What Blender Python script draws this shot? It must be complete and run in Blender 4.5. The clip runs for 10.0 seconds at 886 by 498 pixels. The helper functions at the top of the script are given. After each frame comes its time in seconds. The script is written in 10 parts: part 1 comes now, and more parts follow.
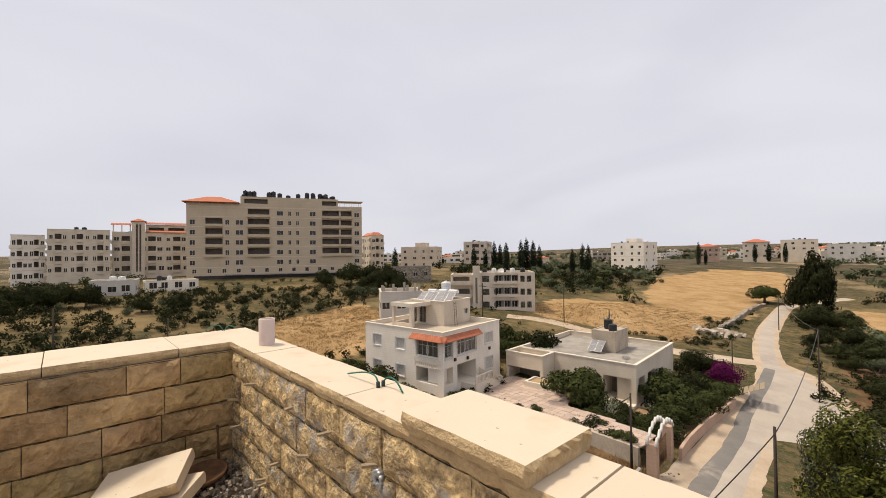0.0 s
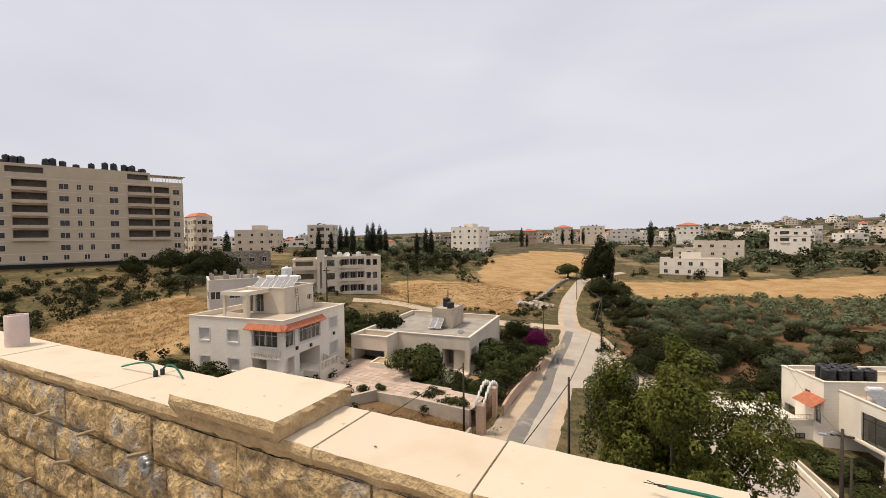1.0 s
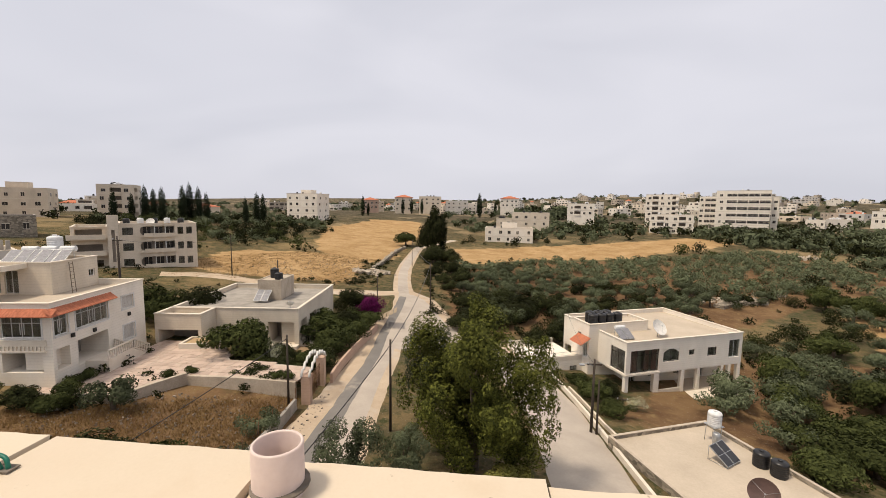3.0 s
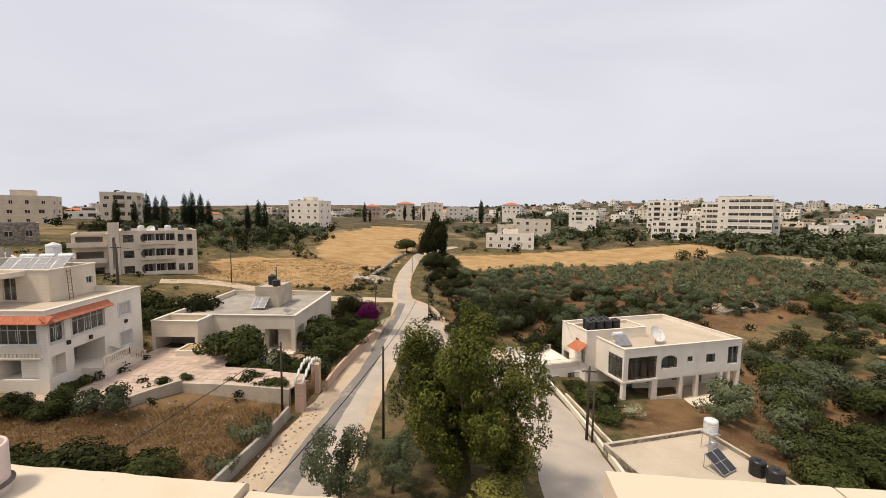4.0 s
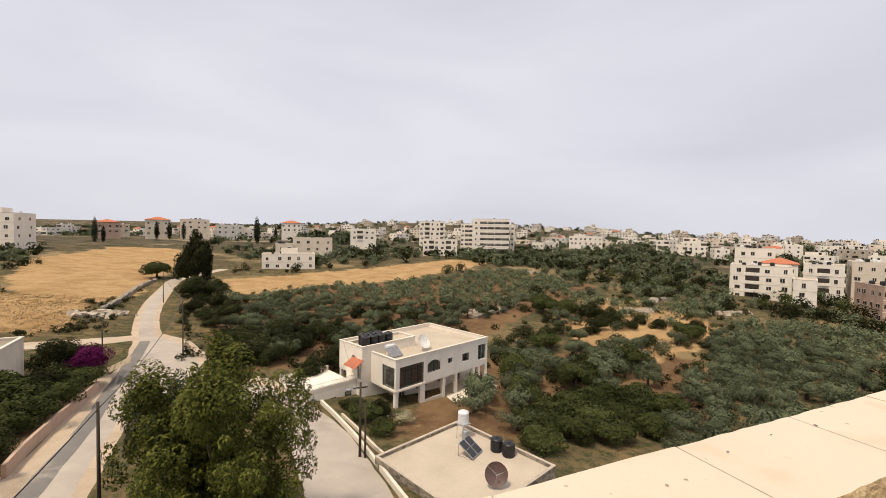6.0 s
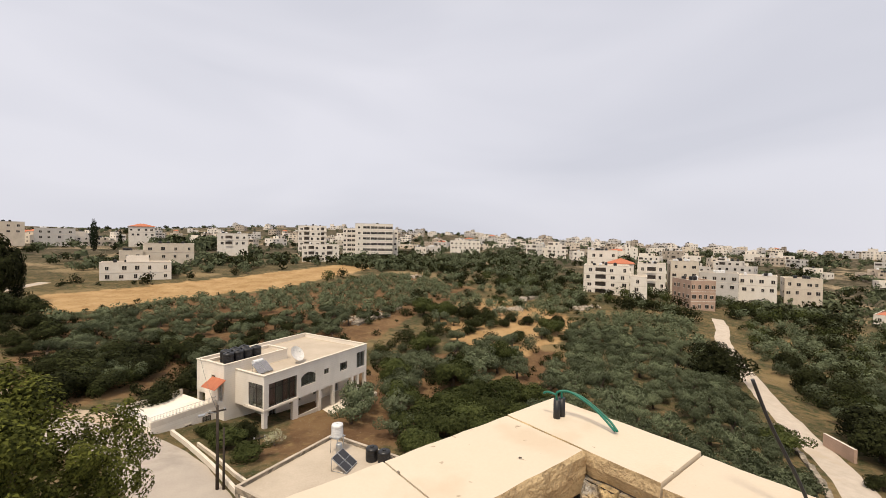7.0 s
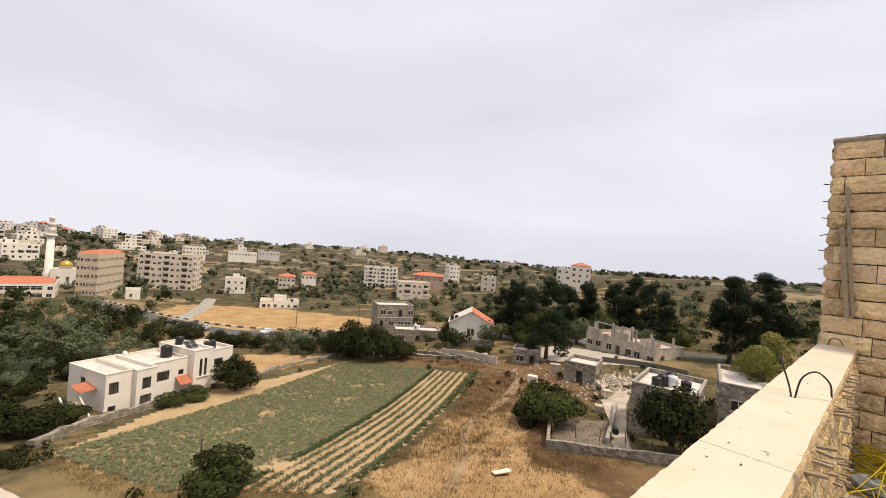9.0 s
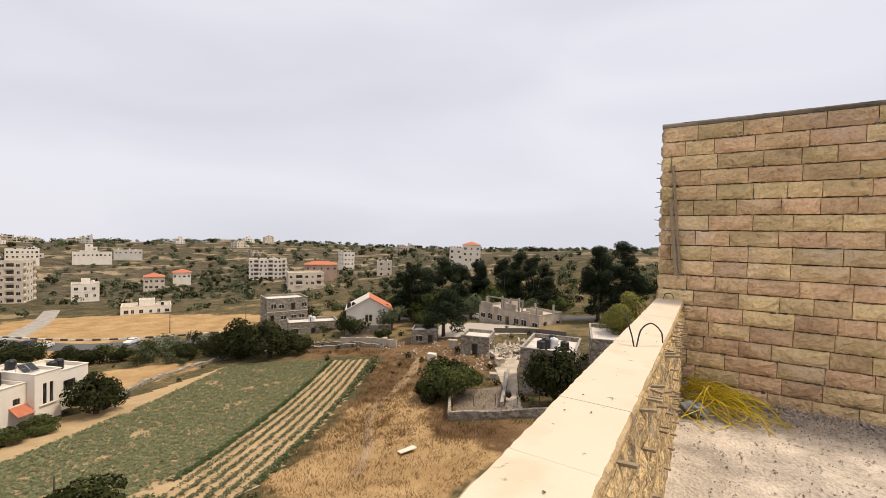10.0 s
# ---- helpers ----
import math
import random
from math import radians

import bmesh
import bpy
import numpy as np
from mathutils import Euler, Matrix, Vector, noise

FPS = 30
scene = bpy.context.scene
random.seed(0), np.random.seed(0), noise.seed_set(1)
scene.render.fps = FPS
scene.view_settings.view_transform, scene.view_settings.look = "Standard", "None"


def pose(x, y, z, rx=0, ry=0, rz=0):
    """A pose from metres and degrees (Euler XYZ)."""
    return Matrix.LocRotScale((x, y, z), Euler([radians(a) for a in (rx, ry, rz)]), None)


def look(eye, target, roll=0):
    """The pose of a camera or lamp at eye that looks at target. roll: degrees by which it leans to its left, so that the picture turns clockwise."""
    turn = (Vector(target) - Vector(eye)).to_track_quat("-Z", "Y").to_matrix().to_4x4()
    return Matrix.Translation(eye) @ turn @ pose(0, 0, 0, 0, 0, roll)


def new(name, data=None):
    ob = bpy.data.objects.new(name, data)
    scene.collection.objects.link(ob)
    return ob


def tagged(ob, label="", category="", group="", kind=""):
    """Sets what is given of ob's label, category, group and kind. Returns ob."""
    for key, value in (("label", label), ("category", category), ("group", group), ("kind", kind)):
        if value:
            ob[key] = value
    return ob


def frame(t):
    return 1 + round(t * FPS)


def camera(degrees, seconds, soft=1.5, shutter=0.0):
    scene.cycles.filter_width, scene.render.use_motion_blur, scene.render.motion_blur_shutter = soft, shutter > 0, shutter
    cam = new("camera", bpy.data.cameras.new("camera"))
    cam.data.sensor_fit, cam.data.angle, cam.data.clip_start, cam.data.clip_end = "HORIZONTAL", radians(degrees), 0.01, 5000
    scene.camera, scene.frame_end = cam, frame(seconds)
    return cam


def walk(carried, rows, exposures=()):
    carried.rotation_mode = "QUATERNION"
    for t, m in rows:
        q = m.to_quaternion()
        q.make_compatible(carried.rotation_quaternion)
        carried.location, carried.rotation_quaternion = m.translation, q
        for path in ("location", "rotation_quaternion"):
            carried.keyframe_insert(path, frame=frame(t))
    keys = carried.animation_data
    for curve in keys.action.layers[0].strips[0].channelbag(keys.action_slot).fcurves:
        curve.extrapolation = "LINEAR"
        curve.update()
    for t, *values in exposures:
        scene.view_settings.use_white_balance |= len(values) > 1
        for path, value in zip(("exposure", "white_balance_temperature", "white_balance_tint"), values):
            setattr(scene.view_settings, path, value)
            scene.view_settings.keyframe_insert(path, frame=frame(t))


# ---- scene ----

# camera and its walk
cam = camera(93.50, 10.0, soft=0.5)
PATH = [
    (0, pose(0.000, 0.000, 17.641, 90.83, 0.66, 47.41)),
    (0.5, pose(0.153, -0.035, 17.637, 89.82, 0.69, 35.61)),
    (1, pose(0.354, 0.021, 17.637, 88.34, 0.67, 26.65)),
    (1.5, pose(0.713, 0.060, 17.616, 86.63, 0.58, 19.41)),
    (2, pose(1.073, 0.162, 17.634, 84.42, 0.24, 11.94)),
    (2.5, pose(1.354, 0.293, 17.606, 83.73, -0.83, 5.29)),
    (4, pose(2.436, 0.324, 17.656, 84.92, -0.60, 5.79)),
    (4.5, pose(2.744, 0.357, 17.641, 84.53, -1.18, 2.61)),
    (5, pose(3.092, 0.395, 17.645, 85.30, -1.30, -4.97)),
    (5.5, pose(3.427, 0.482, 17.649, 86.80, -1.10, -15.64)),
    (5.7, pose(3.542, 0.493, 17.652, 87.30, -1.05, -18.78)),
    (6.8, pose(4.716, 0.278, 17.687, 88.67, -0.83, -35.29)),
    (7, pose(4.843, 0.276, 17.682, 88.80, -0.85, -38.90)),
    (7.5, pose(5.289, 0.358, 17.677, 89.46, -1.97, -58.19)),
    (8, pose(5.607, 0.363, 17.668, 90.07, -4.08, -85.72)),
    (8.5, pose(5.817, 0.205, 17.657, 90.22, -4.88, -110.73)),
    (9, pose(5.772, 0.249, 17.669, 90.08, -4.61, -132.95)),
    (9.5, pose(5.774, 0.240, 17.672, 89.64, -3.29, -146.53)),
    (10, pose(5.723, 0.168, 17.676, 88.65, -1.42, -147.44)),
]
walk(cam, PATH, [(0, -0.06), (2.5, -0.10), (4.5, -0.03), (7, -0.05), (7.5, -0.02), (8, 0.08), (8.5, 0.14), (9, 0.12), (10, 0.04)])

# ---- world and sun: a bright, thinly overcast noon ----
SUN_EL, SUN_AZ = radians(64), radians(240)
world = bpy.data.worlds.new("overcast_sky")
scene.world = world
world.use_nodes = True
wn, wl = world.node_tree.nodes, world.node_tree.links
wn.clear()
sky = wn.new("ShaderNodeTexSky")
sky.sky_type, sky.sun_disc = "NISHITA", False
sky.sun_elevation, sky.sun_rotation = SUN_EL, SUN_AZ
sky.dust_density, sky.air_density = 4.0, 1.0
skyscale = wn.new("ShaderNodeVectorMath")
skyscale.operation = "SCALE"
skyscale.inputs[3].default_value = 0.085
wl.new(sky.outputs[0], skyscale.inputs[0])
wtc = wn.new("ShaderNodeTexCoord")
wmap = wn.new("ShaderNodeMapping")
wmap.inputs["Scale"].default_value = (1.0, 1.0, 3.2)
wl.new(wtc.outputs["Generated"], wmap.inputs[0])
wnoise = wn.new("ShaderNodeTexNoise")
wnoise.inputs["Scale"].default_value = 1.5
wnoise.inputs["Detail"].default_value = 3.0
wnoise.inputs["Roughness"].default_value = 0.42
wnoise.inputs["Distortion"].default_value = 0.6
wl.new(wmap.outputs[0], wnoise.inputs[0])
wramp = wn.new("ShaderNodeValToRGB")
wramp.color_ramp.elements[0].position, wramp.color_ramp.elements[0].color = 0.30, (0.765, 0.768, 0.845, 1)
wramp.color_ramp.elements[1].position, wramp.color_ramp.elements[1].color = 0.68, (0.915, 0.905, 0.975, 1)
wl.new(wnoise.outputs[0], wramp.inputs[0])
wmix = wn.new("ShaderNodeMix")
wmix.data_type = "RGBA"
wmix.inputs[0].default_value = 0.90
wl.new(skyscale.outputs[0], wmix.inputs[6])
wl.new(wramp.outputs[0], wmix.inputs[7])
wbg = wn.new("ShaderNodeBackground")
# a thin overcast is brighter overhead than low down
wsep = wn.new("ShaderNodeSeparateXYZ")
wl.new(wtc.outputs["Generated"], wsep.inputs[0])
wlift = wn.new("ShaderNodeValToRGB")
wlift.color_ramp.elements[0].position, wlift.color_ramp.elements[0].color = 0.48, (0.95, 0.95, 0.95, 1)
wlift.color_ramp.elements[1].position, wlift.color_ramp.elements[1].color = 1.0, (1.14, 1.04, 0.90, 1)
wl.new(wsep.outputs[2], wlift.inputs[0])
wmul = wn.new("ShaderNodeVectorMath")
wmul.operation = "MULTIPLY"
wl.new(wmix.outputs[2], wmul.inputs[0])
wl.new(wlift.outputs[0], wmul.inputs[1])
wout = wn.new("ShaderNodeOutputWorld")
wl.new(wmul.outputs[0], wbg.inputs[0])
wl.new(wbg.outputs[0], wout.inputs[0])

sun_data = bpy.data.lights.new("sun", "SUN")
sun_data.energy, sun_data.angle, sun_data.color = 3.5, radians(9), (1.0, 0.862, 0.675)
sun = new("sun", sun_data)
sun.matrix_world = look((math.sin(SUN_AZ) * math.cos(SUN_EL) * 90, math.cos(SUN_AZ) * math.cos(SUN_EL) * 90, math.sin(SUN_EL) * 90), (0, 0, 0))


# ---- building helpers ----
class Geo:
    """Collects corners and faces; each face carries the number of its material."""

    def __init__(self):
        self.v, self.f, self.m, self.smooth = [], [], [], []

    def face(self, pts, m=0, smooth=False):
        k = len(self.v)
        self.v += [tuple(p) for p in pts]
        self.f.append(tuple(range(k, k + len(pts))))
        self.m.append(m)
        self.smooth.append(smooth)

    def box(self, x0, y0, z0, x1, y1, z1, m=0, turn=None):
        k = len(self.v)
        c = [(x0, y0, z0), (x1, y0, z0), (x1, y1, z0), (x0, y1, z0), (x0, y0, z1), (x1, y0, z1), (x1, y1, z1), (x0, y1, z1)]
        if turn is not None:
            c = [tuple(turn @ Vector(p)) for p in c]
        self.v += c
        for q in ((3, 2, 1, 0), (4, 5, 6, 7), (0, 1, 5, 4), (1, 2, 6, 5), (2, 3, 7, 6), (3, 0, 4, 7)):
            self.f.append(tuple(k + i for i in q))
            self.m.append(m)
            self.smooth.append(False)

    def tube(self, pts, radii, n=8, m=0, cap=True, smooth=True):
        """A round bar through the points."""
        if not hasattr(radii, "__len__"):
            radii = [radii] * len(pts)
        pts = [Vector(p) for p in pts]
        k = len(self.v)
        side = None
        for i, p in enumerate(pts):
            d = (pts[min(i + 1, len(pts) - 1)] - pts[max(i - 1, 0)]).normalized()
            if side is None:
                side = d.cross(Vector((0, 0, 1)) if abs(d.z) < 0.9 else Vector((1, 0, 0))).normalized()
            side = (side - d * side.dot(d)).normalized()
            up = d.cross(side)
            for j in range(n):
                a = 2 * math.pi * j / n
                self.v.append(tuple(p + (side * math.cos(a) + up * math.sin(a)) * radii[i]))
        for i in range(len(pts) - 1):
            for j in range(n):
                self.f.append((k + i * n + j, k + i * n + (j + 1) % n, k + (i + 1) * n + (j + 1) % n, k + (i + 1) * n + j))
                self.m.append(m)
                self.smooth.append(smooth)
        if cap:
            for base, order in ((k, 1), (k + (len(pts) - 1) * n, -1)):
                ring = list(range(base, base + n))
                self.f.append(tuple(ring[::-1] if order == 1 else ring))
                self.m.append(m)
                self.smooth.append(False)

    def lathe(self, profile, n=16, m=0, at=(0, 0, 0)):
        """A turned body from (radius, height) pairs, closed at both ends."""
        self.tube_z(profile, n, m, at)

    def tube_z(self, profile, n, m, at):
        k = len(self.v)
        for r, h in profile:
            for j in range(n):
                a = 2 * math.pi * j / n
                self.v.append((at[0] + r * math.cos(a), at[1] + r * math.sin(a), at[2] + h))
        for i in range(len(profile) - 1):
            for j in range(n):
                self.f.append((k + i * n + j, k + i * n + (j + 1) % n, k + (i + 1) * n + (j + 1) % n, k + (i + 1) * n + j))
                self.m.append(m)
                self.smooth.append(True)
        self.f.append(tuple(range(k + n - 1, k - 1, -1)))
        self.f.append(tuple(range(k + (len(profile) - 1) * n, k + len(profile) * n)))
        self.m += [m, m]
        self.smooth += [False, False]

    def mesh(self, name, *mats):
        me = bpy.data.meshes.new(name)
        me.from_pydata(self.v, [], self.f)
        for one in mats:
            me.materials.append(one)
        me.polygons.foreach_set("material_index", self.m)
        me.polygons.foreach_set("use_smooth", self.smooth)
        me.update()
        return me


def thing(name, m, label, category, group="", kind=""):
    ob = new(name)
    ob.matrix_world = m
    ob.empty_display_size = 0.2
    return tagged(ob, label, category, group, kind)


def solid(name, geo, mats, label="", category="", group="", kind="", m=None):
    """A thing that is one mesh."""
    me = geo.mesh(name, *mats) if isinstance(geo, Geo) else geo
    ob = new(name, me)
    if m is not None:
        ob.matrix_world = m
    return tagged(ob, label, category, group, kind)


def part(name, geo, mats, parent, label="", m=None, kind=""):
    """One mesh under a thing or under a part, in its parent's own frame."""
    me = geo.mesh(name, *(mats if isinstance(mats, (list, tuple)) else [mats])) if isinstance(geo, Geo) else geo
    ob = new(name, me)
    ob.parent = parent
    if m is not None:
        ob.matrix_basis = m
    return tagged(ob, label, kind=kind)


# ---- materials ----
def material(name, colour, second=None, rough=0.8, scale=1.0, fine=None, bump=0.2, metal=0.0, spread=0.5, courses=0.0, island=0.0, each=0.0, third=None, coord="pos", stain=0.0, depth=0.02, hue=0.0, blocks=0.0):
    """Two colours mixed by a coarse and a fine noise, with relief. courses: height of faint horizontal joints. island, each: brightness spread by piece."""
    ma = bpy.data.materials.new(name)
    ma.use_nodes = True
    nt = ma.node_tree
    nd, lk = nt.nodes, nt.links
    bs = nd["Principled BSDF"]
    bs.inputs["Roughness"].default_value = rough
    bs.inputs["Metallic"].default_value = metal
    bs.inputs["Specular IOR Level"].default_value = 0.15 if rough > 0.78 else 0.45
    second = second or tuple(c * 0.72 for c in colour)
    if coord == "pos":
        pos = nd.new("ShaderNodeNewGeometry").outputs["Position"]
    else:
        pos = nd.new("ShaderNodeTexCoord").outputs["Object"]
    a = nd.new("ShaderNodeTexNoise")
    a.inputs["Scale"].default_value, a.inputs["Detail"].default_value = scale, 6
    a.inputs["Roughness"].default_value = 0.62
    lk.new(pos, a.inputs["Vector"])
    b = nd.new("ShaderNodeTexNoise")
    b.inputs["Scale"].default_value, b.inputs["Detail"].default_value = fine or scale * 14, 4
    lk.new(pos, b.inputs["Vector"])
    add = nd.new("ShaderNodeMath")
    add.operation = "MULTIPLY_ADD"
    add.inputs[1].default_value = 0.45
    lk.new(b.outputs[0], add.inputs[0])
    lk.new(a.outputs[0], add.inputs[2])
    rng = nd.new("ShaderNodeMapRange")
    rng.inputs[1].default_value, rng.inputs[2].default_value = 0.725 - spread * 0.5, 0.725 + spread * 0.5
    lk.new(add.outputs[0], rng.inputs[0])
    mix = nd.new("ShaderNodeMix")
    mix.data_type = "RGBA"
    lk.new(rng.outputs[0], mix.inputs[0])
    mix.inputs[6].default_value, mix.inputs[7].default_value = (*second, 1), (*colour, 1)
    out = mix.outputs[2]
    if third:
        c3 = nd.new("ShaderNodeTexNoise")
        c3.inputs["Scale"].default_value, c3.inputs["Detail"].default_value = scale * 0.35, 8
        c3.inputs["Roughness"].default_value = 0.7
        lk.new(pos, c3.inputs["Vector"])
        r3 = nd.new("ShaderNodeMapRange")
        r3.inputs[1].default_value, r3.inputs[2].default_value = 0.54, 0.66
        lk.new(c3.outputs[0], r3.inputs[0])
        m3 = nd.new("ShaderNodeMix")
        m3.data_type = "RGBA"
        lk.new(r3.outputs[0], m3.inputs[0])
        lk.new(out, m3.inputs[6])
        m3.inputs[7].default_value = (*third, 1)
        out = m3.outputs[2]
    value = None
    if stain:
        mp = nd.new("ShaderNodeMapping")
        mp.inputs["Scale"].default_value = (0.5, 0.5, 0.16)
        lk.new(pos, mp.inputs[0])
        sn = nd.new("ShaderNodeTexNoise")
        sn.inputs["Scale"].default_value, sn.inputs["Detail"].default_value = 1.0, 5
        lk.new(mp.outputs[0], sn.inputs["Vector"])
        sr = nd.new("ShaderNodeMapRange")
        sr.inputs[1].default_value, sr.inputs[2].default_value = 0.48, 0.75
        sr.inputs[3].default_value, sr.inputs[4].default_value = 1.0, 1.0 - stain
        lk.new(sn.outputs[0], sr.inputs[0])
        value = sr.outputs[0]
    for amount, source in ((island, "i"), (each, "e")):
        if amount:
            rnd = nd.new("ShaderNodeNewGeometry").outputs["Random Per Island"] if source == "i" else nd.new("ShaderNodeObjectInfo").outputs["Random"]
            rr = nd.new("ShaderNodeMapRange")
            rr.inputs[3].default_value, rr.inputs[4].default_value = 1 - amount, 1 + amount
            lk.new(rnd, rr.inputs[0])
            if value is None:
                value = rr.outputs[0]
            else:
                mu = nd.new("ShaderNodeMath")
                mu.operation = "MULTIPLY"
                lk.new(value, mu.inputs[0])
                lk.new(rr.outputs[0], mu.inputs[1])
                value = mu.outputs[0]
    if blocks:
        mp = nd.new("ShaderNodeMapping")
        mp.inputs["Scale"].default_value = (1 / blocks, 1 / blocks, 1.6 / blocks)
        lk.new(pos, mp.inputs[0])
        vo = nd.new("ShaderNodeTexVoronoi")
        vo.inputs["Scale"].default_value = 1.0
        lk.new(mp.outputs[0], vo.inputs["Vector"])
        sp = nd.new("ShaderNodeSeparateColor")
        lk.new(vo.outputs["Color"], sp.inputs[0])
        br = nd.new("ShaderNodeMapRange")
        br.inputs[3].default_value, br.inputs[4].default_value = 0.55, 1.35
        lk.new(sp.outputs[0], br.inputs[0])
        value = br.outputs[0]
    height = add.outputs[0]
    if courses:
        sep = nd.new("ShaderNodeSeparateXYZ")
        lk.new(pos, sep.inputs[0])
        dv = nd.new("ShaderNodeMath")
        dv.operation = "DIVIDE"
        dv.inputs[1].default_value = courses
        lk.new(sep.outputs[2], dv.inputs[0])
        fr = nd.new("ShaderNodeMath")
        fr.operation = "FRACT"
        lk.new(dv.outputs[0], fr.inputs[0])
        gt = nd.new("ShaderNodeMapRange")
        gt.inputs[1].default_value, gt.inputs[2].default_value = 0.04, 0.12
        gt.inputs[3].default_value, gt.inputs[4].default_value = 0.86, 1.0
        lk.new(fr.outputs[0], gt.inputs[0])
        if value is None:
            value = gt.outputs[0]
        else:
            mu = nd.new("ShaderNodeMath")
            mu.operation = "MULTIPLY"
            lk.new(value, mu.inputs[0])
            lk.new(gt.outputs[0], mu.inputs[1])
            value = mu.outputs[0]
    if value is not None:
        hsv = nd.new("ShaderNodeHueSaturation")
        lk.new(out, hsv.inputs["Color"])
        lk.new(value, hsv.inputs["Value"])
        if hue:
            other = nd.new("ShaderNodeMath")
            other.operation = "MULTIPLY"
            other.inputs[1].default_value = 7.13
            lk.new(nd.new("ShaderNodeObjectInfo").outputs["Random"], other.inputs[0])
            part_of = nd.new("ShaderNodeMath")
            part_of.operation = "FRACT"
            lk.new(other.outputs[0], part_of.inputs[0])
            hr = nd.new("ShaderNodeMapRange")
            hr.inputs[3].default_value, hr.inputs[4].default_value = 0.5 - hue, 0.5 + hue
            lk.new(part_of.outputs[0], hr.inputs[0])
            lk.new(hr.outputs[0], hsv.inputs["Hue"])
        out = hsv.outputs[0]
    lk.new(out, bs.inputs["Base Color"])
    if bump:
        bp = nd.new("ShaderNodeBump")
        bp.inputs["Strength"].default_value, bp.inputs["Distance"].default_value = bump, depth
        lk.new(height, bp.inputs["Height"])
        lk.new(bp.outputs[0], bs.inputs["Normal"])
    return ma


def speckled(ma, dark, scale, lo, hi):
    """Adds small chips and stains of a darker tone over a material's colour."""
    nd, lk = ma.node_tree.nodes, ma.node_tree.links
    bs = nd["Principled BSDF"]
    old = bs.inputs["Base Color"].links[0].from_socket
    pos = nd.new("ShaderNodeNewGeometry").outputs["Position"]
    for sc, a, b, c, amount in ((scale, lo, hi, dark, 0.9), (scale * 0.16, 0.56, 0.70, tuple(v * 1.9 for v in dark), 0.35)):
        n = nd.new("ShaderNodeTexNoise")
        n.inputs["Scale"].default_value, n.inputs["Detail"].default_value = sc, 3
        lk.new(pos, n.inputs["Vector"])
        r = nd.new("ShaderNodeMapRange")
        r.inputs[1].default_value, r.inputs[2].default_value, r.inputs[4].default_value = a, b, amount
        lk.new(n.outputs[0], r.inputs[0])
        m = nd.new("ShaderNodeMix")
        m.data_type = "RGBA"
        lk.new(r.outputs[0], m.inputs[0])
        lk.new(old, m.inputs[6])
        m.inputs[7].default_value = (*c, 1)
        old = m.outputs[2]
    lk.new(old, bs.inputs["Base Color"])


def glass_material(name, tint, rough=0.04):
    ma = bpy.data.materials.new(name)
    ma.use_nodes = True
    bs = ma.node_tree.nodes["Principled BSDF"]
    bs.inputs["Base Color"].default_value = (*tint, 1)
    bs.inputs["Roughness"].default_value = rough
    bs.inputs["Transmission Weight"].default_value = 1.0
    bs.inputs["IOR"].default_value = 1.45
    return ma


def leaf_material(name, colour, second, spread=0.35):
    """Leaves: colour by leaf, a little light through them."""
    ma = bpy.data.materials.new(name)
    ma.use_nodes = True
    nd, lk = ma.node_tree.nodes, ma.node_tree.links
    bs = nd["Principled BSDF"]
    bs.inputs["Roughness"].default_value = 0.8
    bs.inputs["Specular IOR Level"].default_value = 0.06
    g = nd.new("ShaderNodeNewGeometry")
    mix = nd.new("ShaderNodeMix")
    mix.data_type = "RGBA"
    mix.inputs[6].default_value, mix.inputs[7].default_value = (*colour, 1), (*second, 1)
    lk.new(g.outputs["Random Per Island"], mix.inputs[0])
    oi = nd.new("ShaderNodeObjectInfo")
    mr = nd.new("ShaderNodeMapRange")
    mr.inputs[3].default_value, mr.inputs[4].default_value = 1 - spread, 1 + spread
    lk.new(oi.outputs["Random"], mr.inputs[0])
    hs = nd.new("ShaderNodeHueSaturation")
    lk.new(mix.outputs[2], hs.inputs["Color"])
    lk.new(mr.outputs[0], hs.inputs["Value"])
    lk.new(hs.outputs[0], bs.inputs["Base Color"])
    tr = nd.new("ShaderNodeBsdfTranslucent")
    lk.new(hs.outputs[0], tr.inputs[0])
    ms = nd.new("ShaderNodeMixShader")
    ms.inputs[0].default_value = 0.15
    lk.new(bs.outputs[0], ms.inputs[1])
    lk.new(tr.outputs[0], ms.inputs[2])
    lk.new(ms.outputs[0], nd["Material Output"].inputs[0])
    return ma


STONE = material("rough_limestone", (0.90, 0.675, 0.405), (0.50, 0.36, 0.205), 0.92, 4.0, 28, 1.0, spread=0.5, each=0.18, third=(0.78, 0.60, 0.42), depth=0.08, hue=0.014)
# golden stone of the left wall, its corner shade darkened into the colour
STONE_GOLD_SHADED = material("golden_limestone_shaded", (0.53, 0.375, 0.19), (0.21, 0.145, 0.075), 0.92, 4.0, 26, 1.0, spread=0.45, each=0.24, third=(0.36, 0.28, 0.17), depth=0.07, hue=0.012)
STONE_BACK = material("split_limestone", (0.82, 0.61, 0.32), (0.24, 0.18, 0.115), 0.95, 13.0, 60, 1.0, spread=0.34, each=0.16, third=(0.44, 0.42, 0.39), depth=0.06)
COPING = material("sawn_limestone", (0.63, 0.545, 0.43), (0.57, 0.48, 0.365), 0.7, 2.5, 120, 0.08, spread=0.7, each=0.035, third=(0.60, 0.50, 0.385))
speckled(COPING, (0.25, 0.185, 0.12), 26, 0.70, 0.76)
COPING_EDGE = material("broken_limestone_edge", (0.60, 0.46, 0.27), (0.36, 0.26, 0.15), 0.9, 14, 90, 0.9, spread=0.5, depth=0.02)
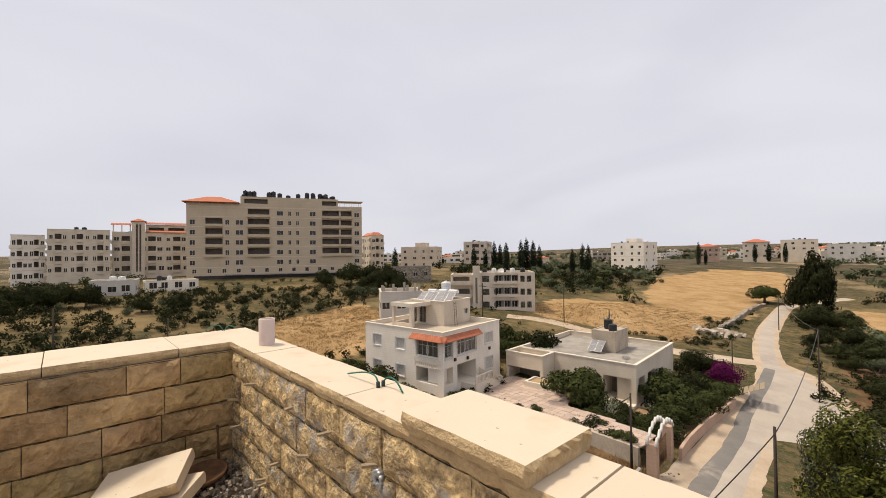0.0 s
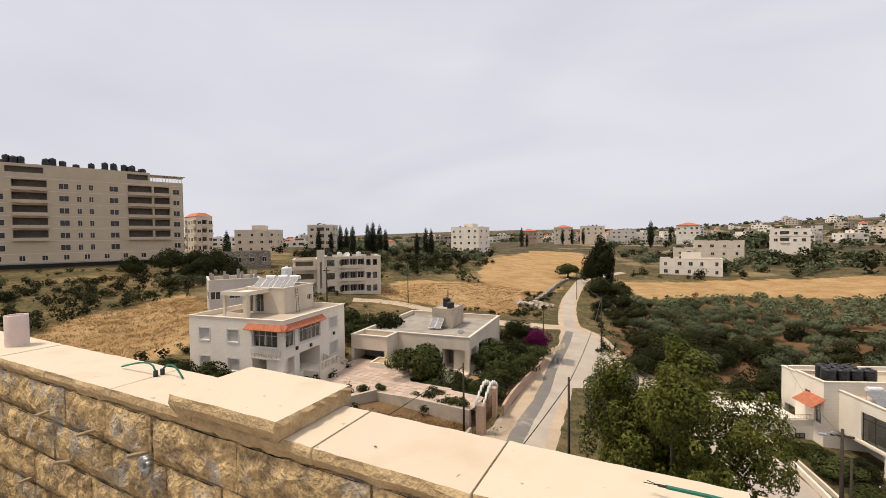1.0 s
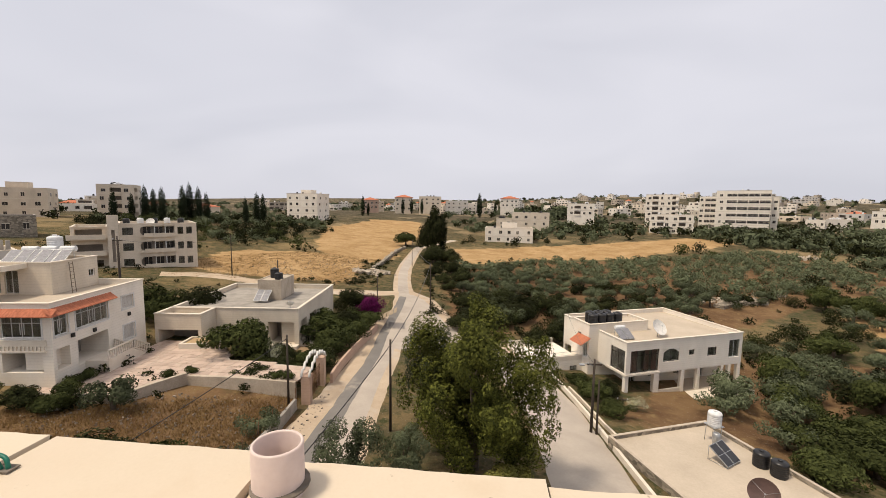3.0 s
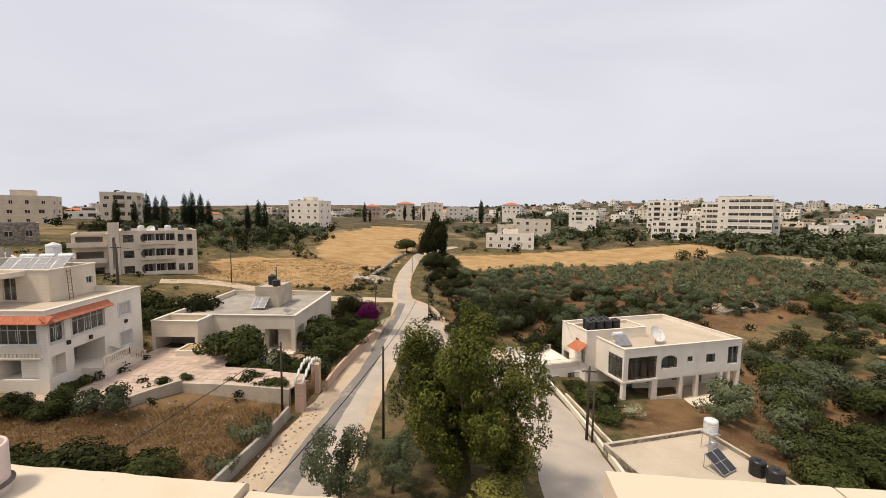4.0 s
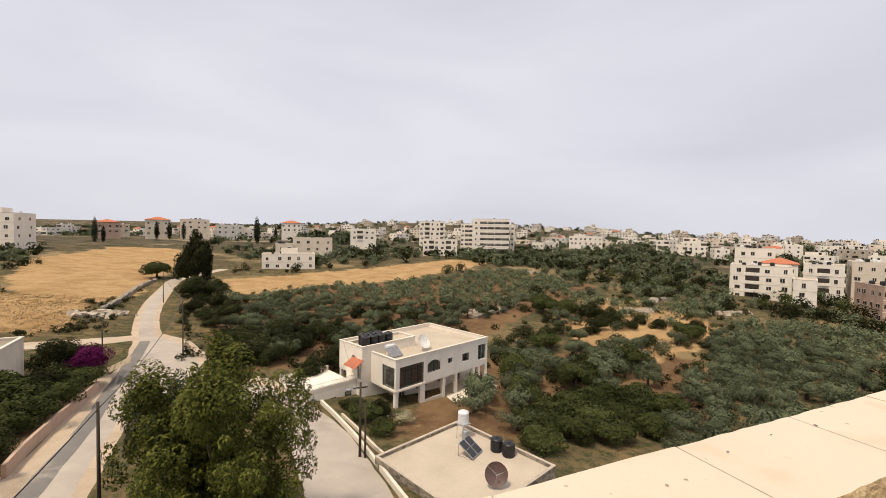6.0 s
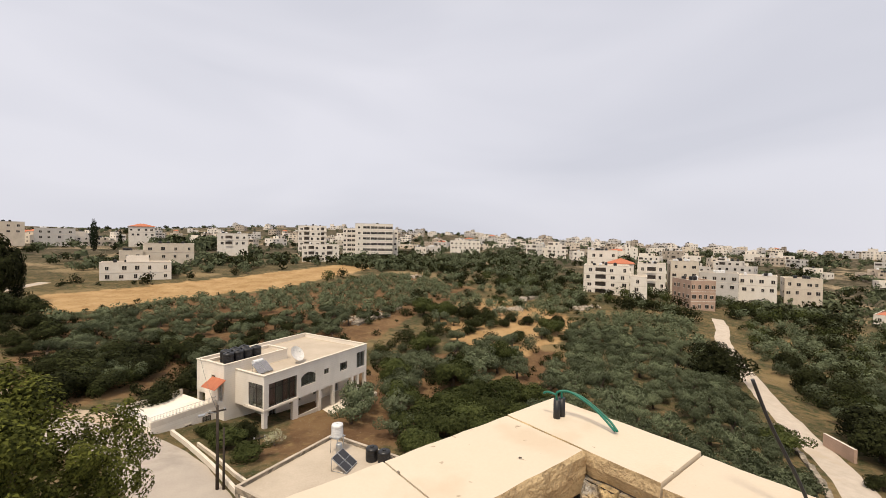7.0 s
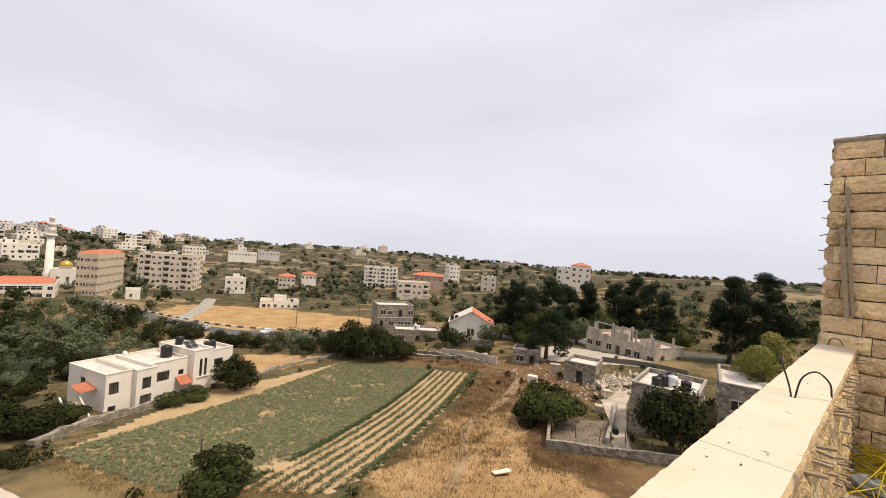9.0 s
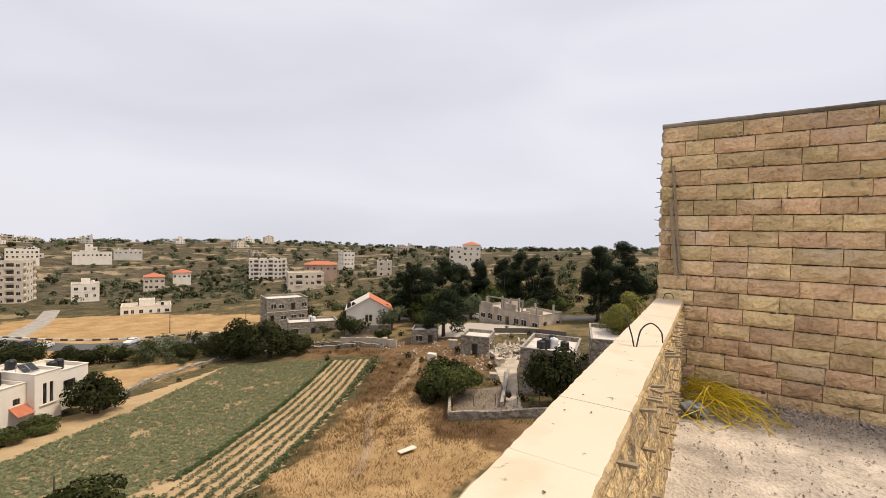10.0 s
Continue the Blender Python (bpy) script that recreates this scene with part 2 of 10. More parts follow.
MORTAR = material("grey_mortar", (0.22, 0.19, 0.16), (0.10, 0.085, 0.07), 0.95, 6, 80, 0.6)
SCREED = material("dusty_screed", (0.68, 0.595, 0.51), (0.33, 0.29, 0.25), 0.95, 2.6, 38, 1.0, spread=0.38, third=(0.72, 0.63, 0.55), depth=0.07)
GRIT = material("grey_grit", (0.58, 0.50, 0.44), (0.36, 0.31, 0.275), 0.95, 8, 80, 0.4, island=0.3)
RUBBLE = material("stone_chips", (0.33, 0.28, 0.23), (0.10, 0.085, 0.07), 0.95, 8, 80, 0.4, island=0.5)
PVC = material("white_pvc", (0.70, 0.58, 0.53), (0.60, 0.48, 0.44), 0.45, 6, 60, 0.05)
GREEN_CABLE = material("green_cable", (0.008, 0.155, 0.105), None, 0.5, 20, 90, 0.05)
BLACK_PLASTIC = material("black_plastic", (0.018, 0.018, 0.02), None, 0.45, 8, 90, 0.05)
YELLOW_CABLE = material("yellow_conduit", (0.72, 0.56, 0.02), (0.50, 0.38, 0.015), 0.5, 10, 90, 0.05, island=0.25)
OLD_WOOD = material("weathered_wood", (0.23, 0.18, 0.13), (0.12, 0.09, 0.065), 0.85, 20, 140, 0.4)
GREY_WOOD = material("grey_wood", (0.40, 0.32, 0.225), (0.22, 0.175, 0.12), 0.85, 20, 140, 0.4)
RUST = material("rusty_iron", (0.17, 0.095, 0.05), (0.08, 0.045, 0.028), 0.8, 14, 90, 0.3)
IRON = material("dark_iron", (0.05, 0.048, 0.045), None, 0.5, 12, 90, 0.1, metal=0.6)
RENDER_WHITE = material("white_stone_cladding", (0.83, 0.775, 0.695), (0.75, 0.685, 0.59), 0.85, 0.6, 6, 0.15, spread=0.5, courses=0.25, stain=0.10)
RENDER_CREAM = material("cream_stone_cladding", (0.70, 0.62, 0.51), (0.60, 0.52, 0.42), 0.85, 0.5, 6, 0.15, spread=0.5, courses=0.25, stain=0.14)
RENDER_GREY = material("pale_grey_cladding", (0.60, 0.57, 0.53), (0.52, 0.49, 0.45), 0.85, 0.5, 6, 0.15, spread=0.5, courses=0.25, stain=0.10)
RENDER_TAN = material("tan_stone_cladding", (0.58, 0.485, 0.36), (0.50, 0.41, 0.30), 0.85, 0.4, 5, 0.1, spread=0.5, courses=0.5, stain=0.06)
OLD_PLASTER = material("old_plaster", (0.58, 0.50, 0.41), (0.33, 0.28, 0.22), 0.93, 0.7, 9, 0.4, spread=0.55, stain=0.35)
RENDER_PINK = material("pink_stone_cladding", (0.52, 0.37, 0.28), (0.43, 0.30, 0.23), 0.85, 0.4, 5, 0.1, spread=0.5, courses=0.3, stain=0.2)
OLD_MASONRY = material("old_masonry", (0.36, 0.31, 0.25), (0.19, 0.165, 0.13), 0.95, 2.2, 20, 0.7, spread=0.6, courses=0.3, third=(0.27, 0.25, 0.22), blocks=0.42)
TRIM = material("white_stone_trim", (0.72, 0.66, 0.57), (0.62, 0.55, 0.46), 0.8, 1.5, 20, 0.1)
ROOF_SCREED = material("roof_screed", (0.54, 0.465, 0.375), (0.40, 0.34, 0.27), 0.95, 0.35, 8, 0.2, spread=0.6, third=(0.46, 0.39, 0.31))
DUSTY_PATH = material("trodden_earth", (0.40, 0.29, 0.18), (0.24, 0.16, 0.09), 0.97, 0.7, 8, 0.5, spread=0.6, third=(0.27, 0.18, 0.095))
YARD_SCREED = material("stained_yard_screed", (0.27, 0.225, 0.18), (0.15, 0.125, 0.10), 0.95, 0.6, 9, 0.4, spread=0.6, third=(0.21, 0.16, 0.115))
CONCRETE = material("weathered_concrete", (0.40, 0.37, 0.33), (0.25, 0.23, 0.205), 0.93, 0.8, 14, 0.4, spread=0.6, stain=0.3)
# recess backs: the dimness of rooms and balconies is put into the colour
INTERIOR = material("room_plaster_painted_dim", (0.33, 0.29, 0.25), (0.24, 0.21, 0.18), 0.95, 1.0, 8, 0.1)
INTERIOR_DARK = material("balcony_wall_painted_shade", (0.17, 0.145, 0.125), (0.10, 0.085, 0.075), 0.95, 1.0, 8, 0.1)
TILE_RED = material("red_roof_tiles", (0.50, 0.185, 0.105), (0.37, 0.13, 0.075), 0.8, 2, 14, 0.3, island=0.18)
ROOF_WHITE = material("whitewashed_roof", (0.66, 0.62, 0.58), (0.52, 0.47, 0.43), 0.9, 0.7, 9, 0.2, stain=0.2)
PAVING = material("pink_paving", (0.56, 0.44, 0.37), (0.46, 0.355, 0.29), 0.9, 1.2, 10, 0.3, each=0.1, island=0.12)
WINDOW_GLASS = glass_material("window_glass", (0.72, 0.77, 0.77))
CURTAIN = material("red_brown_curtain", (0.36, 0.22, 0.18), (0.25, 0.15, 0.125), 0.9, 5, 40, 0.1)
FRAME_WHITE = material("white_window_frame", (0.72, 0.71, 0.69), None, 0.5, 3, 30, 0.02)
FRAME_BROWN = material("brown_window_frame", (0.055, 0.040, 0.032), None, 0.5, 3, 30, 0.02)
SHUTTER = material("white_roller_shutter", (0.56, 0.54, 0.51), (0.46, 0.44, 0.41), 0.6, 3, 30, 0.05)
DARK_PANE = material("dark_far_pane", (0.046, 0.041, 0.038), (0.026, 0.024, 0.023), 0.25, 2, 20, 0.02)
TANK_BLACK = material("black_tank", (0.016, 0.016, 0.018), None, 0.4, 4, 40, 0.05)
TANK_WHITE = material("white_tank", (0.76, 0.77, 0.78), None, 0.4, 4, 40, 0.03)
SOLAR = material("solar_collector_glass", (0.03, 0.03, 0.034), None, 0.25, 4, 40, 0.02)
# silvery panels: the sky's reflection is painted in as a paler base colour
SOLAR_SILVER = material("silvery_collector_glass", (0.25, 0.25, 0.27), (0.15, 0.15, 0.17), 0.3, 4, 40, 0.02)
STEEL = material("galvanised_steel", (0.48, 0.49, 0.50), (0.36, 0.37, 0.38), 0.4, 6, 60, 0.05, metal=0.7)
DISH_WHITE = material("white_dish", (0.78, 0.76, 0.72), None, 0.5, 3, 40, 0.02)
DISH_BROWN = material("rusty_brown_dish", (0.13, 0.08, 0.07), (0.08, 0.05, 0.045), 0.6, 3, 40, 0.05)
POLE_WOOD = material("tarred_pole", (0.075, 0.06, 0.05), (0.045, 0.037, 0.03), 0.85, 3, 40, 0.2)
ASPHALT = material("worn_asphalt", (0.465, 0.41, 0.35), (0.365, 0.32, 0.275), 0.93, 0.35, 9, 0.25, spread=0.5, third=(0.34, 0.30, 0.258))
ASPHALT_DARK = material("dark_asphalt", (0.115, 0.112, 0.112), (0.08, 0.078, 0.077), 0.9, 0.3, 9, 0.2)
ASPHALT_WORN = material("bared_asphalt", (0.22, 0.205, 0.19), (0.155, 0.145, 0.135), 0.93, 0.5, 9, 0.3, spread=0.6, third=(0.36, 0.32, 0.275))
SAND_TRACK = material("pale_dirt_track", (0.56, 0.49, 0.415), (0.42, 0.36, 0.295), 0.97, 0.8, 9, 0.5, spread=0.5, third=(0.47, 0.395, 0.31))
ROAD_EDGE = material("sandy_shoulder", (0.52, 0.42, 0.315), (0.38, 0.295, 0.21), 0.97, 0.5, 7, 0.5, spread=0.6, third=(0.47, 0.41, 0.34))
KERB_WHITE = material("white_kerb_paint", (0.70, 0.69, 0.66), None, 0.7, 3, 30, 0.05)
KERB_BLACK = material("black_kerb_paint", (0.05, 0.05, 0.05), None, 0.7, 3, 30, 0.05)
BARK = material("grey_bark", (0.13, 0.105, 0.08), (0.07, 0.055, 0.042), 0.95, 6, 50, 0.8)
OLIVE_LEAF = leaf_material("olive_leaves", (0.136, 0.156, 0.090), (0.074, 0.087, 0.048))
SCRUB_LEAF = leaf_material("scrub_leaves", (0.044, 0.050, 0.018), (0.014, 0.016, 0.007))
FRESH_LEAF = leaf_material("fresh_green_leaves", (0.074, 0.086, 0.028), (0.028, 0.035, 0.012))
DARK_LEAF = leaf_material("dark_conifer_leaves", (0.030, 0.040, 0.021), (0.012, 0.018, 0.009))
EUCALYPT_LEAF = leaf_material("pepper_tree_leaves", (0.116, 0.124, 0.026), (0.026, 0.031, 0.009))
YELLOW_LEAF = leaf_material("yellow_green_leaves", (0.20, 0.18, 0.05), (0.11, 0.115, 0.03))
PURPLE_LEAF = leaf_material("purple_blossom", (0.135, 0.012, 0.085), (0.055, 0.006, 0.038))
WEED_LEAF = leaf_material("brown_weeds", (0.27, 0.170, 0.082), (0.12, 0.082, 0.040))
DRY_LEAF = leaf_material("dry_grass_blades", (0.30, 0.19, 0.078), (0.14, 0.088, 0.038))
CROP_LEAF = leaf_material("crop_leaves", (0.135, 0.152, 0.085), (0.082, 0.086, 0.042))
CROP_DARK = leaf_material("dark_crop_leaves", (0.070, 0.098, 0.042), (0.045, 0.062, 0.024))
FLOWER_WHITE = leaf_material("white_blossom", (0.60, 0.58, 0.45), (0.45, 0.45, 0.25))
CAR_WHITE = material("white_car_paint", (0.72, 0.72, 0.72), None, 0.25, 3, 30, 0.0)
CAR_DARK = material("dark_car_paint", (0.05, 0.052, 0.06), None, 0.25, 3, 30, 0.0)
GOLD = material("gilded_dome", (0.62, 0.42, 0.06), None, 0.35, 3, 30, 0.0, metal=0.5)

# ---- ground: one rolling sheet ----
HILLS = [  # ring radius, spread, heights of the swells round the ring
    (0, 30, [6.91]),
    (38, 30, [1.17, -2.99, -0.94, -4.84, 2.47, -7.12, 6.44, -6.41]),
    (85, 45, [0.57, 1.26, -1.05, 4.54, 2.18, 1.28, 5.04, -3.48, -2.67, 1.08, -3.32]),
    (160, 80, [-5.45, -0.59, 2.84, 2.22, -1.8, -4.93, -6.51, -6.06, -2.22, 0.22, -0.07, 0.36]),
    (300, 150, [3.5, 3.51, 3.05, 0.27, -0.81, 3.43, 17.35, 10.3, -14.27, -11.41, 2.42, 2.69, 1.11]),
    (560, 260, [-2.63, -0.92, -1.09, -1.87, -1.46, 0.1, -1.2, 0.12, -6.92, 4.84, 2.56, -1.75, 2.32, -6.43]),
    (900, 380, [5.46, -0.77, 3.46, 6.52, 3.81, 4.81, 3.2, 4.44, 9.19, -0.81, 2.61, 9.15, -3.45, 1.55, 8.1, 9.76]),
    (1500, 700, [2.68, -5.52, 2.61, 6.9, 4.09, 3.51, 7.66, 10.81, 6.49, 13.61, 9.71, 0.23, 8.49, 13.51]),
    (340, 70, [0, 0, 0, 0, 0, 0, 0, 0, 0, -3.0, -6.0, -6.0, -2.0, 0, 0, 0, 0, 0, 0, 0]),
    (860, 130, [2.0, 0, 0, 0, 0, 0, 0, 0, 0, 0, 0, 0, 0, 5.0, 0, 0, 0, 0, 3.0, 8.0]),
    (2800, 1500, [12.73, -11.22, -1.49, 9.02, 7.43, 3.31, -8.02, -25.04, -30.42, -31.81, -1.55, 30.1]),
    (3700, 850, [25, 40, 30, 0, 0, 0, 0, 0, 0, 0, -55, -60, -60, -60, -60, -60, -55, -45, 0, 0]),
]


HILL_X, HILL_Y, HILL_S, HILL_H = [], [], [], []
for radius, spread, heights in HILLS:
    for k, h in enumerate(heights):
        a = 2 * math.pi * (k + 0.5 * (len(heights) % 2)) / len(heights)
        HILL_X.append(-math.sin(a) * radius)
        HILL_Y.append(math.cos(a) * radius)
        HILL_S.append(2 * spread**2)
        HILL_H.append(h)
HILL_X, HILL_Y, HILL_S, HILL_H = (np.array(v) for v in (HILL_X, HILL_Y, HILL_S, HILL_H))


def ground_z(x, y):
    d2 = (np.asarray(x, float)[..., None] - HILL_X) ** 2 + (np.asarray(y, float)[..., None] - HILL_Y) ** 2
    return -2 + np.exp(-d2 / HILL_S) @ HILL_H


def gz(x, y):
    return float(ground_z(x, y))


def inside(px, py, poly):
    """Which of the points lie in the polygon."""
    px, py = np.asarray(px, float), np.asarray(py, float)
    hit = np.zeros(px.shape, bool)
    for (ax, ay), (bx, by) in zip(poly, poly[1:] + poly[:1]):
        if ay != by:
            hit ^= ((ay > py) != (by > py)) & (px < (bx - ax) * (py - ay) / (by - ay) + ax)
    return hit


def near_line(px, py, line):
    """Distance of the points from a line of points."""
    px, py = np.asarray(px, float), np.asarray(py, float)
    best = np.full(px.shape, 1e9)
    for (ax, ay), (bx, by) in zip(line, line[1:]):
        dx, dy = bx - ax, by - ay
        t = np.clip(((px - ax) * dx + (py - ay) * dy) / (dx * dx + dy * dy + 1e-9), 0, 1)
        best = np.minimum(best, np.hypot(px - ax - t * dx, py - ay - t * dy))
    return best


# plan of the roads and of the land's cover
LANE_WEST = [(-6.4, 8), (-7.0, 21), (-8.1, 31), (-8.9, 38.5), (-9.5, 46.5), (-10.4, 54), (-10.8, 63), (-11.7, 72), (-14.9, 86.5), (-17.7, 104), (-19.8, 129), (-20.4, 149), (-17, 160), (-10, 176)]
LANE_EAST = [(-10, 62), (-5, 58.5), (0, 54.6), (4.2, 50.6), (7.0, 45.5), (8.5, 40), (9.1, 34), (9.2, 28), (8.9, 18), (8.6, 6)]
TRACK = [(24, -10), (31, -6), (39, -1.4), (48, 2.3), (60.5, 6.6), (74, 13), (86.5, 19), (108.8, 30), (122, 36), (137.7, 41), (150, 46)]
DIRT_WEST = [(-13, 78), (-22, 72.5), (-33, 70), (-46, 70), (-53, 66)]
HIGHWAY = [(210, -9), (182, -17), (157, -28), (140, -37), (130, -49), (118, -64), (108, -78), (86, -96), (60, -104), (42, -104), (20, -108)]
SIDE_ROAD = [(160, -30), (172, -36), (196, -46), (226, -56)]
STRAW = [
    [(-23, 112), (-30, 104), (-44, 112), (-54, 136), (-70, 184), (-62, 250), (-36, 246), (-22, 190), (-26, 150), (-24, 118)],
    [(-10, 150), (21, 168), (60, 182), (96, 196), (104, 176), (48, 143), (19, 139), (-8, 118)],
    [(-48, 20), (-56, 46), (-76, 46), (-70, 26), (-60, 14)],
    [(128, -28), (176, -26), (205, -40), (190, -72), (140, -98), (126, -74), (140, -46)],
    [(20, -18), (36, -20), (38, -30), (30, -36), (20, -34)],
    [(88, -22), (110, -28), (100, -46), (90, -44)],
    [(-24, 80), (-28, 104), (-44, 112), (-60, 98), (-55, 73), (-36, 74)],
    [(36, -24), (44, -38), (41, -47), (33, -41), (28, -33)],
    [(60, 66), (66, 52), (80, 54), (104, 66), (110, 88), (92, 96), (72, 88)],
]
SOIL = [
    [(-4, 58), (10, 66), (40, 72), (70, 90), (110, 110), (105, 150), (60, 142), (20, 136), (-6, 112)],
    [(14, 40), (30, 36), (44, 36), (60, 46), (56, 62), (36, 64), (18, 44)],
    [(-32, 26), (-26, 16), (-11, 15), (-12, 34), (-24, 32)],
    [(48, 30), (58, 36), (76, 50), (70, 60), (56, 50)],
    [(29, -40), (36, -52), (30, -62), (52, -78), (84, -66), (84, -56), (57, -60), (46, -40), (36, -26), (26, -31), (17, -33), (14, -42)],
]
CROP = [(58.5, -0.8), (69, -10), (79, -19.5), (86.5, -48), (57, -59.5), (46, -38), (36.5, -22), (34.5, -16.5), (43, -7)]

rings = np.concatenate([np.arange(2, 130, 1.6), 130 * 1.035 ** np.arange(0, 104)])
spokes = 300
aa = np.arange(spokes) * 2 * math.pi / spokes
gx, gy = np.outer(rings, -np.sin(aa)), np.outer(rings, np.cos(aa))
gzz = ground_z(gx, gy)
verts = np.stack([gx, gy, gzz], -1).reshape(-1, 3)
faces = []
for i in range(len(rings) - 1):
    for j in range(spokes):
        k = (j + 1) % spokes
        faces.append((i * spokes + j, i * spokes + k, (i + 1) * spokes + k, (i + 1) * spokes + j))
faces.append(tuple(range(spokes))[::-1])
ground_mesh = bpy.data.meshes.new("ground")
ground_mesh.from_pydata(verts.tolist(), [], faces)
ground_mesh.polygons.foreach_set("use_smooth", [True] * len(faces))
vx, vy = verts[:, 0], verts[:, 1]
for cover, polys in (("straw", STRAW), ("soil", SOIL)):
    w = np.zeros(len(vx))
    for poly in polys:
        ins = inside(vx, vy, poly)
        edge = near_line(vx, vy, poly + poly[:1])
        w = np.maximum(w, np.where(ins, 0.5 + np.clip(edge / 6, 0, 0.5), 0.5 - np.clip(edge / 6, 0, 0.5)))
    at = ground_mesh.attributes.new(cover, "FLOAT", "POINT")
    at.data.foreach_set("value", w.astype(np.float32))
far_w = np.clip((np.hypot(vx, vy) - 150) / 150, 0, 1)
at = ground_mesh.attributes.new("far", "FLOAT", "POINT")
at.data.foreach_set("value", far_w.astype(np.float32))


def ground_material():
    ma = bpy.data.materials.new("dry_hill_ground")
    ma.use_nodes = True
    nd, lk = ma.node_tree.nodes, ma.node_tree.links
    bs = nd["Principled BSDF"]
    bs.inputs["Roughness"].default_value = 0.97
    bs.inputs["Specular IOR Level"].default_value = 0.02
    pos = nd.new("ShaderNodeNewGeometry").outputs["Position"]

    def noisy(scale, detail, rough=0.6):
        n = nd.new("ShaderNodeTexNoise")
        n.inputs["Scale"].default_value, n.inputs["Detail"].default_value, n.inputs["Roughness"].default_value = scale, detail, rough
        lk.new(pos, n.inputs["Vector"])
        return n.outputs[0]

    def ranged(v, lo, hi, a=0.0, b=1.0):
        r = nd.new("ShaderNodeMapRange")
        r.inputs[1].default_value, r.inputs[2].default_value, r.inputs[3].default_value, r.inputs[4].default_value = lo, hi, a, b
        lk.new(v, r.inputs[0])
        return r.outputs[0]

    def blend(f, a, b):
        m = nd.new("ShaderNodeMix")
        m.data_type = "RGBA"
        lk.new(f, m.inputs[0])
        for i, c in ((6, a), (7, b)):
            if isinstance(c, tuple):
                m.inputs[i].default_value = (*c, 1)
            else:
                lk.new(c, m.inputs[i])
        return m.outputs[2]

    def mathed(op, a, b):
        m = nd.new("ShaderNodeMath")
        m.operation = op
        for i, c in ((0, a), (1, b)):
            if isinstance(c, float):
                m.inputs[i].default_value = c
            else:
                lk.new(c, m.inputs[i])
        return m.outputs[0]

    def cover(name):
        a = nd.new("ShaderNodeAttribute")
        a.attribute_name = name
        return a.outputs["Fac"]

    big, mid, small, tiny = noisy(0.03, 6), noisy(0.16, 7, 0.68), noisy(0.9, 6, 0.7), noisy(7.0, 4)
    scrub = blend(ranged(mid, 0.40, 0.60), (0.086, 0.074, 0.042), (0.18, 0.130, 0.067))
    scrub = blend(ranged(small, 0.47, 0.60), scrub, (0.055, 0.060, 0.027))
    scrub = blend(ranged(big, 0.54, 0.62), scrub, (0.22, 0.162, 0.084))
    # far slopes: earth and scrub tones, greyed so the colour carries distance haze
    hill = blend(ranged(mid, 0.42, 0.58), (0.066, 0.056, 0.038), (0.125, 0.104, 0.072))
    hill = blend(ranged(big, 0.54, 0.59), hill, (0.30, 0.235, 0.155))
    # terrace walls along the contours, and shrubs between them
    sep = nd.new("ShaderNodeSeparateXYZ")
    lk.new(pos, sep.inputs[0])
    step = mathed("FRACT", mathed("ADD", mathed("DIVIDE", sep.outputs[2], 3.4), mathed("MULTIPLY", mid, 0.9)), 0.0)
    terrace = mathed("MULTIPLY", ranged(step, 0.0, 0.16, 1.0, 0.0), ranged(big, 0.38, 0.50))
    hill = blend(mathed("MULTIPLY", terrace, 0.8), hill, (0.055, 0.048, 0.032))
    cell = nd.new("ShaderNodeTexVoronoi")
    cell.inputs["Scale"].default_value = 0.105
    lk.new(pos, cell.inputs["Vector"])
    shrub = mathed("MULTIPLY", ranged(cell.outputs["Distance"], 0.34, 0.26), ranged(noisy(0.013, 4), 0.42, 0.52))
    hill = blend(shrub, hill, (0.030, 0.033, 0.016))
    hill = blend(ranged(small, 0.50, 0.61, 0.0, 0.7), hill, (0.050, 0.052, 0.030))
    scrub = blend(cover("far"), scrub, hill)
    straw = blend(ranged(mid, 0.36, 0.64), (0.30, 0.19, 0.088), (0.44, 0.30, 0.155))
    straw = blend(ranged(small, 0.54, 0.70), straw, (0.25, 0.155, 0.062))
    soil = blend(ranged(mid, 0.40, 0.60), (0.115, 0.068, 0.038), (0.185, 0.118, 0.063))
    soil = blend(ranged(small, 0.54, 0.70), soil, (0.215, 0.15, 0.075))
    wobble = mathed("MULTIPLY", mathed("SUBTRACT", mid, 0.5), 1.6)
    col = blend(ranged(mathed("ADD", cover("soil"), wobble), 0.42, 0.62), scrub, soil)
    col = blend(ranged(mathed("ADD", cover("straw"), wobble), 0.42, 0.62), col, straw)
    col = blend(ranged(tiny, 0.62, 0.72, 0.0, 0.5), col, (0.46, 0.42, 0.36))
    lk.new(col, bs.inputs["Base Color"])
    bp = nd.new("ShaderNodeBump")
    bp.inputs["Strength"].default_value, bp.inputs["Distance"].default_value = 0.7, 0.25
    lk.new(mathed("ADD", small, mathed("MULTIPLY", tiny, 0.4)), bp.inputs["Height"])
    lk.new(bp.outputs[0], bs.inputs["Normal"])
    return ma


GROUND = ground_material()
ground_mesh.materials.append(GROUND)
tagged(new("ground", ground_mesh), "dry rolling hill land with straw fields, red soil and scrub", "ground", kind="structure")


